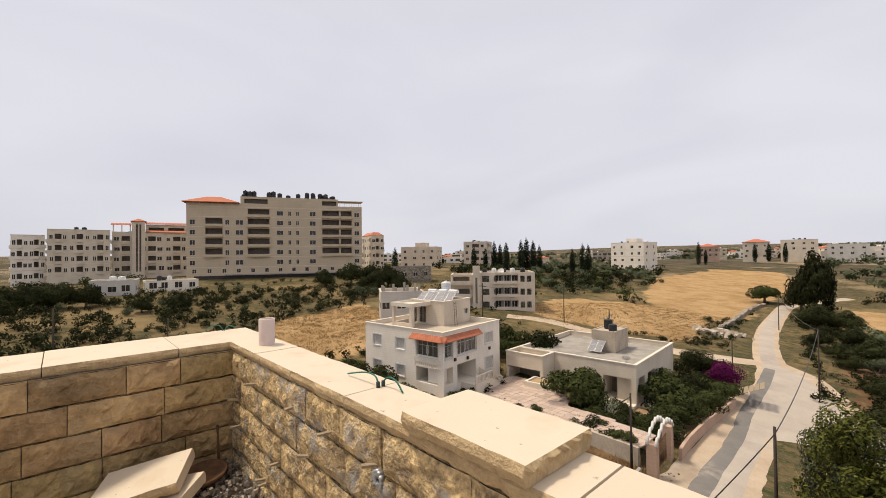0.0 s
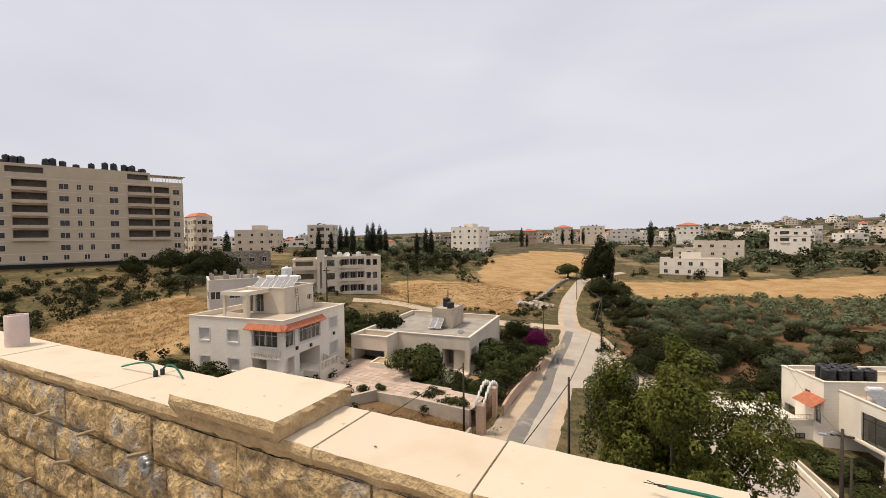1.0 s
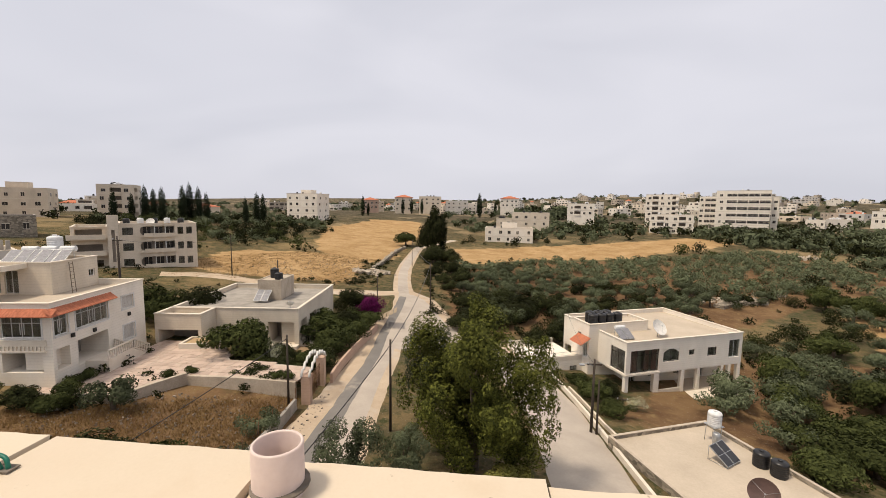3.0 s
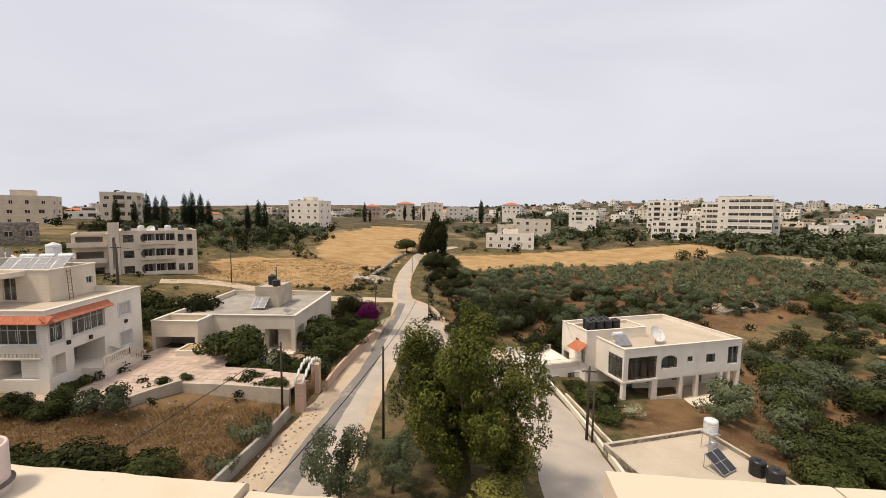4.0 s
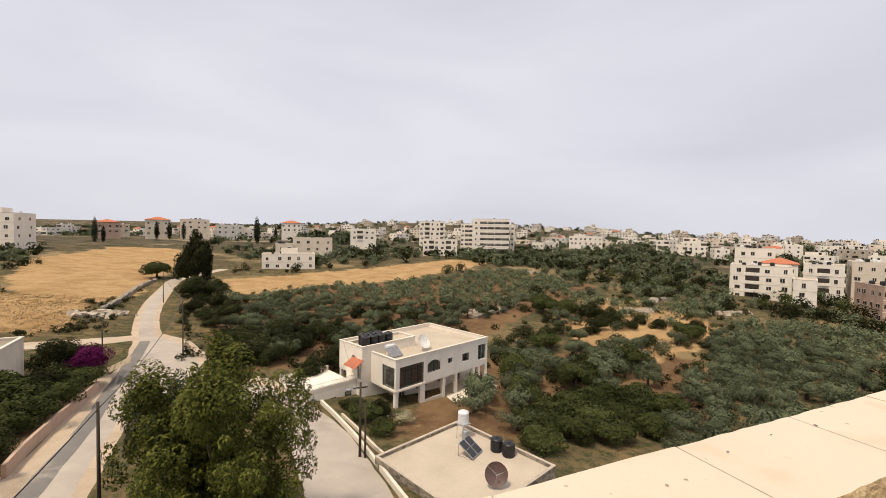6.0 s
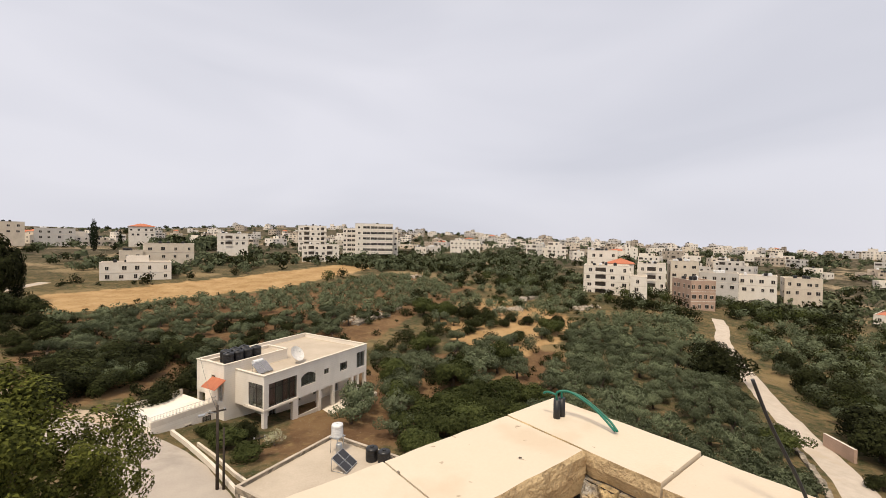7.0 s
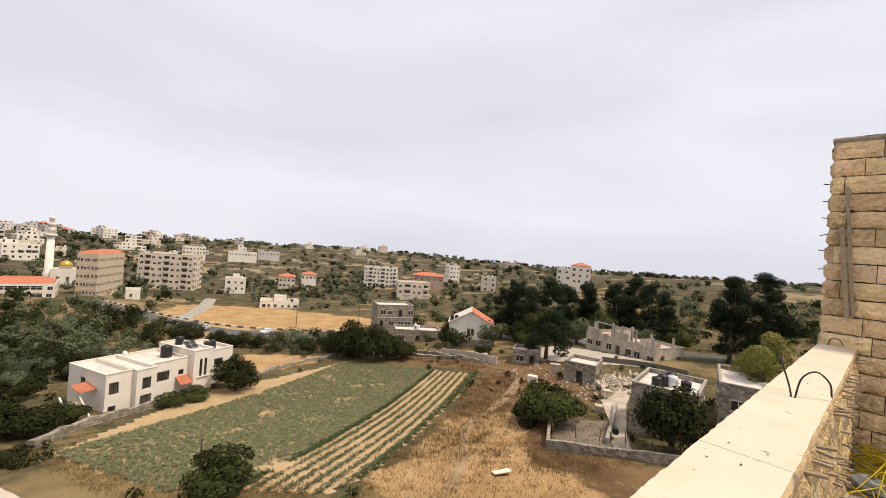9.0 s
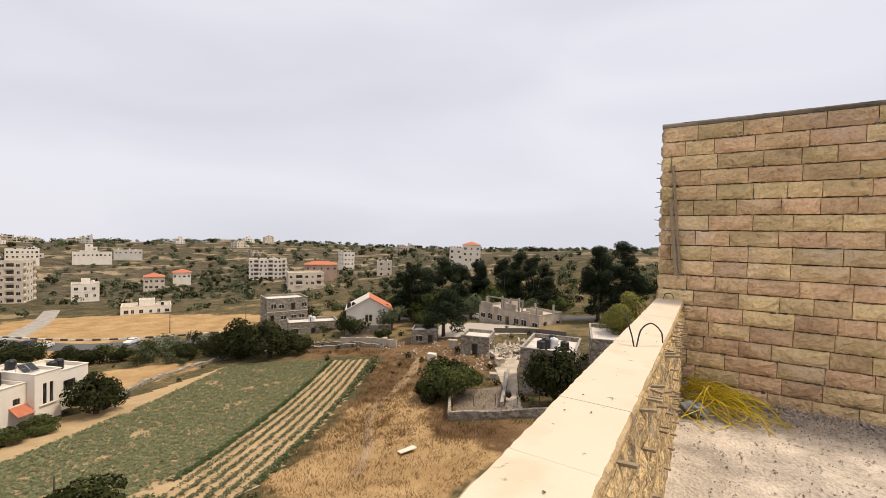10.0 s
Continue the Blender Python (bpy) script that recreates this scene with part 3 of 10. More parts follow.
def smoothed(line, step):
    """A rounded line through the points, a point every step metres."""
    pts = [np.array(p, float) for p in line]
    pts = [2 * pts[0] - pts[1]] + pts + [2 * pts[-1] - pts[-2]]
    out = []
    for a, b, c, d in zip(pts, pts[1:], pts[2:], pts[3:]):
        n = max(2, int(np.linalg.norm(c - b) / step))
        for i in range(n):
            t = i / n
            out.append(0.5 * (2 * b + (c - a) * t + (2 * a - 5 * b + 4 * c - d) * t * t + (3 * b - a - 3 * c + d) * t**3))
    out.append(pts[-2])
    return [tuple(p) for p in out]


def strip(name, line, width, lift, mat, label, category, seed=1, ragged=0.3, cols=4):
    """A road laid on the ground, with uneven edges. width: metres, or a value for each end."""
    rnd = random.Random(seed)
    pts = smoothed(line, 1.5)
    w0, w1 = width if isinstance(width, tuple) else (width, width)
    g = Geo()
    rows = []
    wob = [0.0, 0.0]
    for i, (x, y) in enumerate(pts):
        ax, ay = pts[max(i - 1, 0)]
        bx, by = pts[min(i + 1, len(pts) - 1)]
        d = math.hypot(bx - ax, by - ay)
        nx, ny = -(by - ay) / d, (bx - ax) / d
        w = (w0 + (w1 - w0) * i / len(pts)) / 2
        wob = [0.6 * v + rnd.uniform(-ragged, ragged) for v in wob]
        row = []
        for c in range(cols + 1):
            s = -1 + 2 * c / cols
            off = s * w + (wob[0] if c == 0 else wob[1] if c == cols else 0)
            px, py = x + nx * off, y + ny * off
            edge = 0.12 if c in (0, cols) else 0.0
            row.append((px, py, gz(px, py) + lift - edge))
        rows.append(row)
    k = 0
    for row in rows:
        g.v += row
    for i in range(len(rows) - 1):
        for c in range(cols):
            a = i * (cols + 1) + c
            g.f.append((a, a + cols + 1, a + cols + 2, a + 1))
            g.m.append(0)
            g.smooth.append(True)
    return solid(name, g, [mat], label, category, kind="structure")


strip("road_shoulder", LANE_WEST, (5.8, 4.8), 0.05, ROAD_EDGE, "sandy shoulder of the village lane", "road", 3, 0.28)
strip("lane_verge", [(-10.2, 20), (-10.9, 28), (-11.3, 36), (-11.6, 44), (-12.3, 52), (-13.2, 60)], 2.4, 0.065, ROAD_EDGE, "trodden sandy verge before the garden gate", "road", 14, 0.35)
strip("lane", LANE_WEST, 3.2, 0.09, ASPHALT, "worn pale asphalt village lane with dusty edges", "road", 4, 0.12)
strip("lane_branch", LANE_EAST[2:], (6.4, 5.0), 0.12, ASPHALT, "worn pale asphalt side lane beside a white wall", "road", 5, 0.12)
strip("junction_shoulder", [(-12.4, 80), (-8.0, 75.6), (-4.6, 68), (-2.0, 62.2), (3.4, 57.8), (8.2, 51.5)], 3.0, 0.06, ROAD_EDGE, "sandy shoulder of the lane junction", "road", 15, 0.3)
mouth_south = smoothed([(-9.4, 47), (-7.4, 49.8), (-4.6, 51.4), (-1.4, 51.6), (2.2, 49.2)], 0.8)
mouth_north = smoothed([(-12.3, 79), (-8.4, 74.6), (-5.2, 67.4), (-2.4, 61.4), (3.4, 56.0)], 0.8)
g = Geo()
MN, MC = 28, 12
for i in range(MN + 1):
    a, b = (np.array(line[round(i / MN * (len(line) - 1))]) for line in (mouth_south, mouth_north))
    for c in range(MC + 1):
        p = a + (b - a) * c / MC
        g.v.append((p[0], p[1], gz(*p) + (0.107 if 0 < c < MC else 0.02)))
for i in range(MN):
    for c in range(MC):
        k = i * (MC + 1) + c
        g.f.append((k, k + MC + 1, k + MC + 2, k + 1))
        g.m.append(0)
        g.smooth.append(True)
solid("lane_junction", g, [ASPHALT], "wide pale dusty asphalt where the two lanes meet", "road", kind="structure")
strip("dirt_track", TRACK, 4.0, 0.07, SAND_TRACK, "pale dirt track between olive groves", "road", 6, 0.2)
strip("dirt_path", DIRT_WEST, 4.2, 0.07, ROAD_EDGE, "dirt path across the dry field", "road", 7, 0.5)
strip("foot_path", [(29.5, -24.5), (31.5, -28.0), (36.5, -33.8), (40.8, -39.6), (44.0, -49.4), (49.6, -61.5)], 1.9, 0.06, DUSTY_PATH, "trodden pale path over the dry ground", "path", 10, 0.75)
strip("highway", HIGHWAY, 9.0, 0.10, ASPHALT_DARK, "dark asphalt main road with painted kerb", "road", 8, 0.05)
strip("side_road", SIDE_ROAD, 5.0, 0.14, CONCRETE, "pale asphalt side road climbing the valley", "road", 9, 0.1)


def patch(name, poly, lift, mat, label, category, step=0.7):
    """A piece of made ground draped over the land."""
    xs, ys = [p[0] for p in poly], [p[1] for p in poly]
    g = Geo()
    for i in range(int((max(xs) - min(xs)) / step) + 1):
        for j in range(int((max(ys) - min(ys)) / step) + 1):
            x, y = min(xs) + i * step, min(ys) + j * step
            if inside(x + step / 2, y + step / 2, poly):
                g.face([(px, py, gz(px, py) + lift) for px, py in ((x, y), (x + step, y), (x + step, y + step), (x, y + step))], 0, True)
    return solid(name, g, [mat], label, category, kind="structure")


patch("yard_floor", [(29.4, -40.2), (33.4, -46.2), (34.2, -48.6), (28.8, -51.4), (25.8, -46.0), (24.2, -43.0)], 0.05, YARD_SCREED, "stained concrete floor of the ruined yard", "yard", 0.125)
patch("yard_path", [(25.4, -45.2), (27.0, -49.2), (28.6, -51.6), (33.0, -58.5), (34.4, -66.0), (31.8, -66.0), (29.6, -58.9), (25.8, -50.0), (23.0, -44.6), (24.2, -43.6)], 0.09, OLD_PLASTER, "pale cracked paving between the old houses", "paving", 0.125)
patch("garden_soil", [(-22.4, 37.3), (-13.9, 36.8), (-13.2, 48.0), (-13.4, 57.0), (-17.6, 58.0), (-18.4, 46.0), (-20.6, 42.6)], 0.05, DUSTY_PATH, "dark trodden garden soil under the trees", "garden", 0.5)
patch("forecourt", [(64.0, -78.6), (62.4, -92.0), (54.0, -92.6), (37.0, -87.6), (33.0, -82.0), (40.0, -80.0), (51.3, -75.6), (56.1, -74.4)], 0.13, ASPHALT, "pale dusty forecourt beside the main road", "paving", 1.0)
strip("bared_asphalt", [(-8.2, 14), (-8.5, 21), (-9.3, 30.5), (-9.9, 38.5), (-10.3, 46), (-11.1, 54), (-11.5, 61), (-11.9, 68), (-12.6, 75)], 1.7, 0.125, ASPHALT_WORN, "dark bared asphalt along the lane's edge", "road", 12, 0.14)

# ---- the roof terrace ----
FLOOR_Z, COPE_Z = 16.05, 17.0
g = Geo()
g.box(-4.05, -10.5, -1, 6.20, 1.22, FLOOR_Z - 0.12)
solid("building_body", g, [RENDER_CREAM], "stone-clad body of the unfinished building below the terrace", "building", kind="structure")
g = Geo()
nx, ny = 60, 44
for j in range(ny + 1):
    for i in range(nx + 1):
        x, y = -3.5 + 9.5 * i / nx, -5.25 + 6.25 * j / ny
        g.v.append((x, y, FLOOR_Z + 0.022 * noise.noise((x * 1.3, y * 1.3, 0)) + 0.012 * noise.noise((x * 5, y * 5, 3))))
for j in range(ny):
    for i in range(nx):
        a = j * (nx + 1) + i
        g.f.append((a, a + 1, a + nx + 2, a + nx + 1))
        g.m.append(0)
        g.smooth.append(True)
solid("floor", g, [SCREED], "dusty grey concrete roof floor with gravel and stone dust", "floor", kind="structure")


def wall_core(name, x0, y0, x1, y1, z1, label):
    g = Geo()
    g.box(x0, y0, FLOOR_Z - 0.12, x1, y1, z1)
    return solid(name, g, [MORTAR], label, "wall", kind="structure")


WALL_FRONT = wall_core("wall_front", -3.42, 0.985, 5.92, 1.215, COPE_Z - 0.062, "low parapet wall of rough split limestone blocks")
WALL_LEFT = wall_core("wall_left", -3.98, -5.2, -3.44, 1.215, COPE_Z - 0.062, "low parapet wall of quarry-faced limestone blocks")
WALL_SIDE = wall_core("wall_side", 5.955, -5.2, 6.175, 1.215, COPE_Z - 0.005, "low parapet wall of rough limestone with wooden wedges")
WALL_TALL = wall_core("wall_tall", -3.98, -5.50, 6.19, -5.235, 19.00, "tall stair-house wall of quarry-faced limestone courses")
g = Geo()
g.box(-3.98, -10.5, FLOOR_Z - 0.12, 6.19, -5.51, 18.9)
solid("stair_house", g, [RENDER_CREAM], "stair house behind the tall stone wall", "building", kind="structure")


def slab_geo(x0, y0, x1, y1, z0, z1, rnd, along="x", broken=False):
    """A sawn slab with broken long edges and slightly rounded corners; its far end may be rough."""
    g = Geo()
    n = max(4, int(max(x1 - x0, y1 - y0) / 0.045))
    top, mid, low = [], [], []
    inner, outer = [], []
    for i in range(n + 1):
        t = i / n
        ro, ri = rnd.uniform(0, 0.006), rnd.uniform(0, 0.006)
        bo, bi = rnd.uniform(-0.012, 0.006), rnd.uniform(-0.012, 0.006)
        if along == "x":
            x = x0 + (x1 - x0) * t
            inner.append(((x, y0 + ri, z1), (x, y0 + bi, z1 - 0.012), (x, y0 + bi * 0.5 - 0.004, (z0 + z1) / 2), (x, y0 + bi + 0.01, z0)))
            outer.append(((x, y1 - ro, z1), (x, y1 - bo, z1 - 0.012), (x, y1 - bo * 0.5 + 0.004, (z0 + z1) / 2), (x, y1 - bo - 0.01, z0)))
        else:
            y = y0 + (y1 - y0) * t
            inner.append(((x1 - ri, y, z1), (x1 - bi, y, z1 - 0.012), (x1 - bi * 0.5 + 0.004, y, (z0 + z1) / 2), (x1 - bi - 0.01, y, z0)))
            outer.append(((x0 + ro, y, z1), (x0 + bo, y, z1 - 0.012), (x0 + bo * 0.5 - 0.004, y, (z0 + z1) / 2), (x0 + bo + 0.01, y, z0)))
    for i in range(n):
        g.face([inner[i][0], inner[i + 1][0], outer[i + 1][0], outer[i][0]], 0)
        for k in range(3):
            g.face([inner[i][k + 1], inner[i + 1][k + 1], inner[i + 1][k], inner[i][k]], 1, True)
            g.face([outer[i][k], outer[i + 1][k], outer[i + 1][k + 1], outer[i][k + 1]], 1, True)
        g.face([outer[i][3], outer[i + 1][3], inner[i + 1][3], inner[i][3]], 0)
    if broken:
        cols = []
        for j in range(15):
            lo, hi, t = inner[n], outer[n], j / 14
            cols.append([tuple(Vector(lo[k]).lerp(Vector(hi[k]), t) + Vector((rnd.uniform(-0.004, 0.016) if 0 < k < 3 and 0 < j < 14 else 0.0, 0, rnd.uniform(-0.006, 0.006) if 0 < k < 3 and 0 < j < 14 else 0.0))) for k in range(4)])
        for p, q in zip(cols, cols[1:]):
            for k in range(3):
                g.face([p[k], p[k + 1], q[k + 1], q[k]], 1)
    for i, flip in ((0, 1), (n, -1)):
        if broken and i == n:
            continue
        ring = [inner[i][k] for k in range(4)] + [outer[i][k] for k in (3, 2, 1, 0)]
        g.face(ring[::flip], 0)
    return g


rnd = random.Random(11)
for a, b in zip((-3.44, -2.9, -2.32, -1.72, -1.15, -0.57, -0.045, 0.575, 1.19, 1.86), (-2.9, -2.32, -1.72, -1.15, -0.57, -0.045, 0.575, 1.19, 1.86, 2.715)):
    COPE_Z = 17.0 - (0.042 if a > 1.8 else 0.02 if a > 1.1 else 0.0)
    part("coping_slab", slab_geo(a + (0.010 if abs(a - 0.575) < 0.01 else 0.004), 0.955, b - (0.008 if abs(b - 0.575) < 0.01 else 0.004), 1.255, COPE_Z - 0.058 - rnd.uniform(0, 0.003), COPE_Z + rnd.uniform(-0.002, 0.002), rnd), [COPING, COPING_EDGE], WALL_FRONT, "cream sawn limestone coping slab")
COPE_Z = 17.0
for a, b in zip((2.72, 3.20, 3.715, 4.30, 4.9, 5.44), (3.195, 3.71, 4.295, 4.895, 5.435, 5.935)):
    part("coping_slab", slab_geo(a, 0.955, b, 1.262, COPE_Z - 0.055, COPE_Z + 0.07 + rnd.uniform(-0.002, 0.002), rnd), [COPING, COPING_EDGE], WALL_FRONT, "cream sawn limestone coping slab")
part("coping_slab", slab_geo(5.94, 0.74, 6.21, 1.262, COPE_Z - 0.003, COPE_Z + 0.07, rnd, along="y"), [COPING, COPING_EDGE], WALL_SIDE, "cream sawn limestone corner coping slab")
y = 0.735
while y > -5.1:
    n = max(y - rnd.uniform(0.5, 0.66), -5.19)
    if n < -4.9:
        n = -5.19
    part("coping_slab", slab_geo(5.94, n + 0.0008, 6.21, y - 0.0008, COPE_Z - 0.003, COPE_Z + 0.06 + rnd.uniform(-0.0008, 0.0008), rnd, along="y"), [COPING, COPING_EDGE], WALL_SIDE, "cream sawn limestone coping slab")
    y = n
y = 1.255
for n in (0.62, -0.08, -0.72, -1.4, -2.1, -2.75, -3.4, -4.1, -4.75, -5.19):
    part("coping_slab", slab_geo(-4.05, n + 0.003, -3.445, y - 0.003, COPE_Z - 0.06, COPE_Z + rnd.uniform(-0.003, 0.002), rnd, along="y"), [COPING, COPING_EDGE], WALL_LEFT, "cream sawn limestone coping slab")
    y = n
part("coping_slab", slab_geo(-4.0, -5.52, 6.215, -5.20, 19.0, 19.045, rnd), [OLD_MASONRY, OLD_MASONRY], WALL_TALL, "thin stone cap along the wall top")
slab = solid("loose_coping_slab", slab_geo(-1.245, 0.925, -0.69, 1.285, COPE_Z + 0.003, COPE_Z + 0.068, rnd, broken=True), [COPING, COPING_EDGE], "loose cream limestone slab with a rough broken end lying on the coping", "stone slab")

# ---- houses ----
def pierced(g, origin, along, outward, width, height, holes, m=0, inner=1):
    """A wall face with recesses. holes: (a0, z0, a1, z1, depth)."""
    o, u, n = Vector(origin), Vector(along), Vector(outward)
    cuts_a = sorted({0.0, width, *[h[0] for h in holes], *[h[2] for h in holes]})
    cuts_z = sorted({0.0, height, *[h[1] for h in holes], *[h[3] for h in holes]})

    def at(a, z, d=0.0):
        return tuple(o + u * a + Vector((0, 0, z)) - n * d)

    for a0, a1 in zip(cuts_a, cuts_a[1:]):
        for z0, z1 in zip(cuts_z, cuts_z[1:]):
            ca, cz = (a0 + a1) / 2, (z0 + z1) / 2
            if not any(h[0] < ca < h[2] and h[1] < cz < h[3] for h in holes):
                g.face([at(a0, z0), at(a1, z0), at(a1, z1), at(a0, z1)], m)
    for a0, z0, a1, z1, d in holes:
        g.face([at(a0, z0), at(a0, z0, d), at(a1, z0, d), at(a1, z0)], m)
        g.face([at(a0, z1), at(a1, z1), at(a1, z1, d), at(a0, z1, d)], m)
        g.face([at(a0, z0), at(a0, z1), at(a0, z1, d), at(a0, z0, d)], m)
        g.face([at(a1, z0), at(a1, z0, d), at(a1, z1, d), at(a1, z1)], m)
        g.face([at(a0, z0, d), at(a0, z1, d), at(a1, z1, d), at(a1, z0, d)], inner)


SIDES = {"f": ((0, 0), (1, 0), (0, -1), 0), "r": ((1, 0), (0, 1), (1, 0), 90), "b": ((1, 1), (-1, 0), (0, 1), 180), "l": ((0, 1), (0, -1), (-1, 0), 270)}


def block(g, x, y, z, w, d, h, holes=None, parapet=0.35, m=0, roof=2, thick=0.2):
    """A flat-roofed block with a parapet; holes by side, measured along each side from its left end as seen from outside."""
    holes = holes or {}
    for side, ((sx, sy), along, out, _) in SIDES.items():
        width = w if side in "fb" else d
        pierced(g, (x + sx * w, y + sy * d, z), (*along, 0), (*out, 0), width, h, holes.get(side, []), m)
    t = thick
    top = z + h
    low = top - parapet
    ring = [(x, y), (x + w, y), (x + w, y + d), (x, y + d)]
    inn = [(x + t, y + t), (x + w - t, y + t), (x + w - t, y + d - t), (x + t, y + d - t)]
    for i in range(4):
        j = (i + 1) % 4
        g.face([(*ring[i], top), (*ring[j], top), (*inn[j], top), (*inn[i], top)], m)
        g.face([(*inn[i], top), (*inn[j], top), (*inn[j], low), (*inn[i], low)], m)
    g.face([(*p, low) for p in inn], roof)


def side_pose(x, y, z, w, d, side, a, h, inset):
    """Where a window's middle foot stands, in the house's frame; its outside looks along local -y."""
    (sx, sy), along, out, turn = SIDES[side]
    px = x + sx * w + along[0] * a - out[0] * inset
    py = y + sy * d + along[1] * a - out[1] * inset
    return pose(px, py, z + h, 0, 0, turn)


WINDOWS = {}


def window_meshes(w, h, style):
    key = (round(w, 2), round(h, 2), style)
    if key not in WINDOWS:
        fr, pane, extra = Geo(), Geo(), None
        b = 0.08 if style == "glazed" else 0.06
        fr.box(-w / 2, -0.03, 0, -w / 2 + b, 0.03, h)
        fr.box(w / 2 - b, -0.03, 0, w / 2, 0.03, h)
        fr.box(-w / 2 + b, -0.03, 0, w / 2 - b, 0.03, b)
        fr.box(-w / 2 + b, -0.03, h - b, w / 2 - b, 0.03, h)
        n = {"plain": 2, "brown": max(2, round(w / 1.1)), "glazed": max(2, round(w / 0.75)), "shutter": 1, "door": 2}[style]
        for i in range(1, n):
            x = -w / 2 + w * i / n
            fr.box(x - 0.025, -0.025, b, x + 0.025, 0.025, h - b)
        if style in ("glazed", "shutter"):
            for q in ((-w / 2 - 0.14, -0.165, -0.14, -w / 2, -0.135, h + 0.12), (w / 2, -0.165, -0.14, w / 2 + 0.14, -0.135, h + 0.12), (-w / 2, -0.165, h, w / 2, -0.135, h + 0.12), (-w / 2, -0.20, -0.14, w / 2, -0.135, 0)):
                fr.box(*q)
        if style == "brown" and h > 1.8:
            fr.box(-w / 2 + b, -0.022, h * 0.76, w / 2 - b, 0.022, h * 0.76 + 0.06)
        if style == "glazed":
            for s in (-1, 1):
                fr.box(s * 0.16 - 0.02, -0.024, h * 0.15, s * 0.16 + 0.02, 0.024, h * 0.68)
            fr.box(-w / 2 + b, -0.022, h * 0.68, w / 2 - b, 0.022, h * 0.68 + 0.05)
        if style == "shutter":
            k = max(4, int(h / 0.11))
            for i in range(k):
                z0 = b + (h - 2 * b) * i / k
                pane.box(-w / 2 + b, -0.012, z0, w / 2 - b, 0.012, z0 + (h - 2 * b) / k - 0.015)
        else:
            pane.box(-w / 2 + b, -0.006, b, w / 2 - b, 0.006, h - b)
        frame_mat = FRAME_BROWN if style in ("brown",) else FRAME_WHITE
        WINDOWS[key] = (fr.mesh("frame", frame_mat), pane.mesh("pane", SHUTTER if style == "shutter" else WINDOW_GLASS))
    return WINDOWS[key]


def put_window(house, m, w, h, style):
    fr, pane = window_meshes(w, h, style)
    name = "door" if style == "door" else "shuttered_window" if style == "shutter" else "window"
    f = part(name, fr, None, house, m=m)
    part("shutter_slats" if style == "shutter" else "pane", pane, None, f)
    if style == "brown" and w > 2.4:
        for a0, a1 in ((-0.46, -0.24), (0.02, 0.2), (0.3, 0.46)):
            g = Geo()
            n = 14
            x = [w * (a0 + (a1 - a0) * i / n) for i in range(n + 1)]
            for i in range(n):
                y0, y1 = (0.16 + 0.03 * math.sin(2.1 * k) for k in (i, i + 1))
                g.face([(x[i], y0, 0.08), (x[i + 1], y1, 0.08), (x[i + 1], y1, h - 0.1), (x[i], y0, h - 0.1)], 0, True)
            part("curtain", g, [CURTAIN], f, "dull red-brown curtain behind the glass")
    return f


FAR_WINDOWS = {}


def far_window(house, m, w, h, frame=False):
    """A small window of a far house: recessed dark pane, lintel and sill."""
    key = (round(w, 1), round(h, 1), frame)
    if key not in FAR_WINDOWS:
        g = Geo()
        w, h = key[0], key[1]
        g.box(-w / 2, -0.02, 0, w / 2, 0.10, h, 0)
        g.box(-w / 2 - 0.10, -0.09, -0.10, w / 2 + 0.10, 0.05, 0, 1)
        g.box(-w / 2 - 0.08, -0.06, h, w / 2 + 0.08, 0.05, h + 0.10, 1)
        g.box(-0.03, -0.045, 0, 0.03, 0.0, h, 1)
        if frame:
            g.box(-w / 2, -0.045, h * 0.6, w / 2, 0.0, h * 0.6 + 0.06, 1)
        FAR_WINDOWS[key] = g.mesh("window", DARK_PANE, TRIM)
    return part("window", FAR_WINDOWS[key], None, house, m=m)


def trim_ring(x, y, z, w, d, t=0.32, h=0.09, over=0.07):
    """A pale coping round a parapet top, in four butted bars."""
    g = Geo()
    g.box(x - over, y - over, z, x + w + over, y - over + t, z + h)
    g.box(x - over, y + d + over - t, z, x + w + over, y + d + over, z + h)
    g.box(x - over, y - over + t, z, x - over + t, y + d + over - t, z + h)
    g.box(x + w + over - t, y - over + t, z, x + w + over, y + d + over - t, z + h)
    return g


def tank(m, r, h, mat, label, group="", name="water_tank"):
    t = thing(name, m, label, "water tank", group)
    g = Geo()
    prof = [(r * 0.97, 0), (r, h * 0.06)]
    for i in range(1, 6):
        z = h * (0.06 + 0.74 * i / 6)
        prof += [(r, z - h * 0.015), (r * 0.965, z), (r, z + h * 0.015)]
    prof += [(r, h * 0.84), (r * 0.93, h * 0.91), (r * 0.5, h * 0.97), (r * 0.3, h * 0.975)]
    g.tube_z(prof, 20, 0, (0, 0, 0))
    part("body", g, [mat], t)
    g = Geo()
    g.tube_z([(r * 0.3, h * 0.975), (r * 0.3, h * 1.02), (r * 0.22, h * 1.04)], 14, 0, (0, 0, 0))
    part("lid", g, [mat if mat is not TANK_BLACK else BLACK_PLASTIC], t)
    return t


def lying_tank(m, r, w, label, group=""):
    t = thing("solar_boiler", m, label, "boiler", group)
    g = Geo()
    g.tube([(-w / 2, 0, r), (-w / 2 + 0.06, 0, r), (w / 2 - 0.06, 0, r), (w / 2, 0, r)], [r * 0.9, r, r, r * 0.9], 16)
    part("barrel", g, [TANK_WHITE], t)
    return t


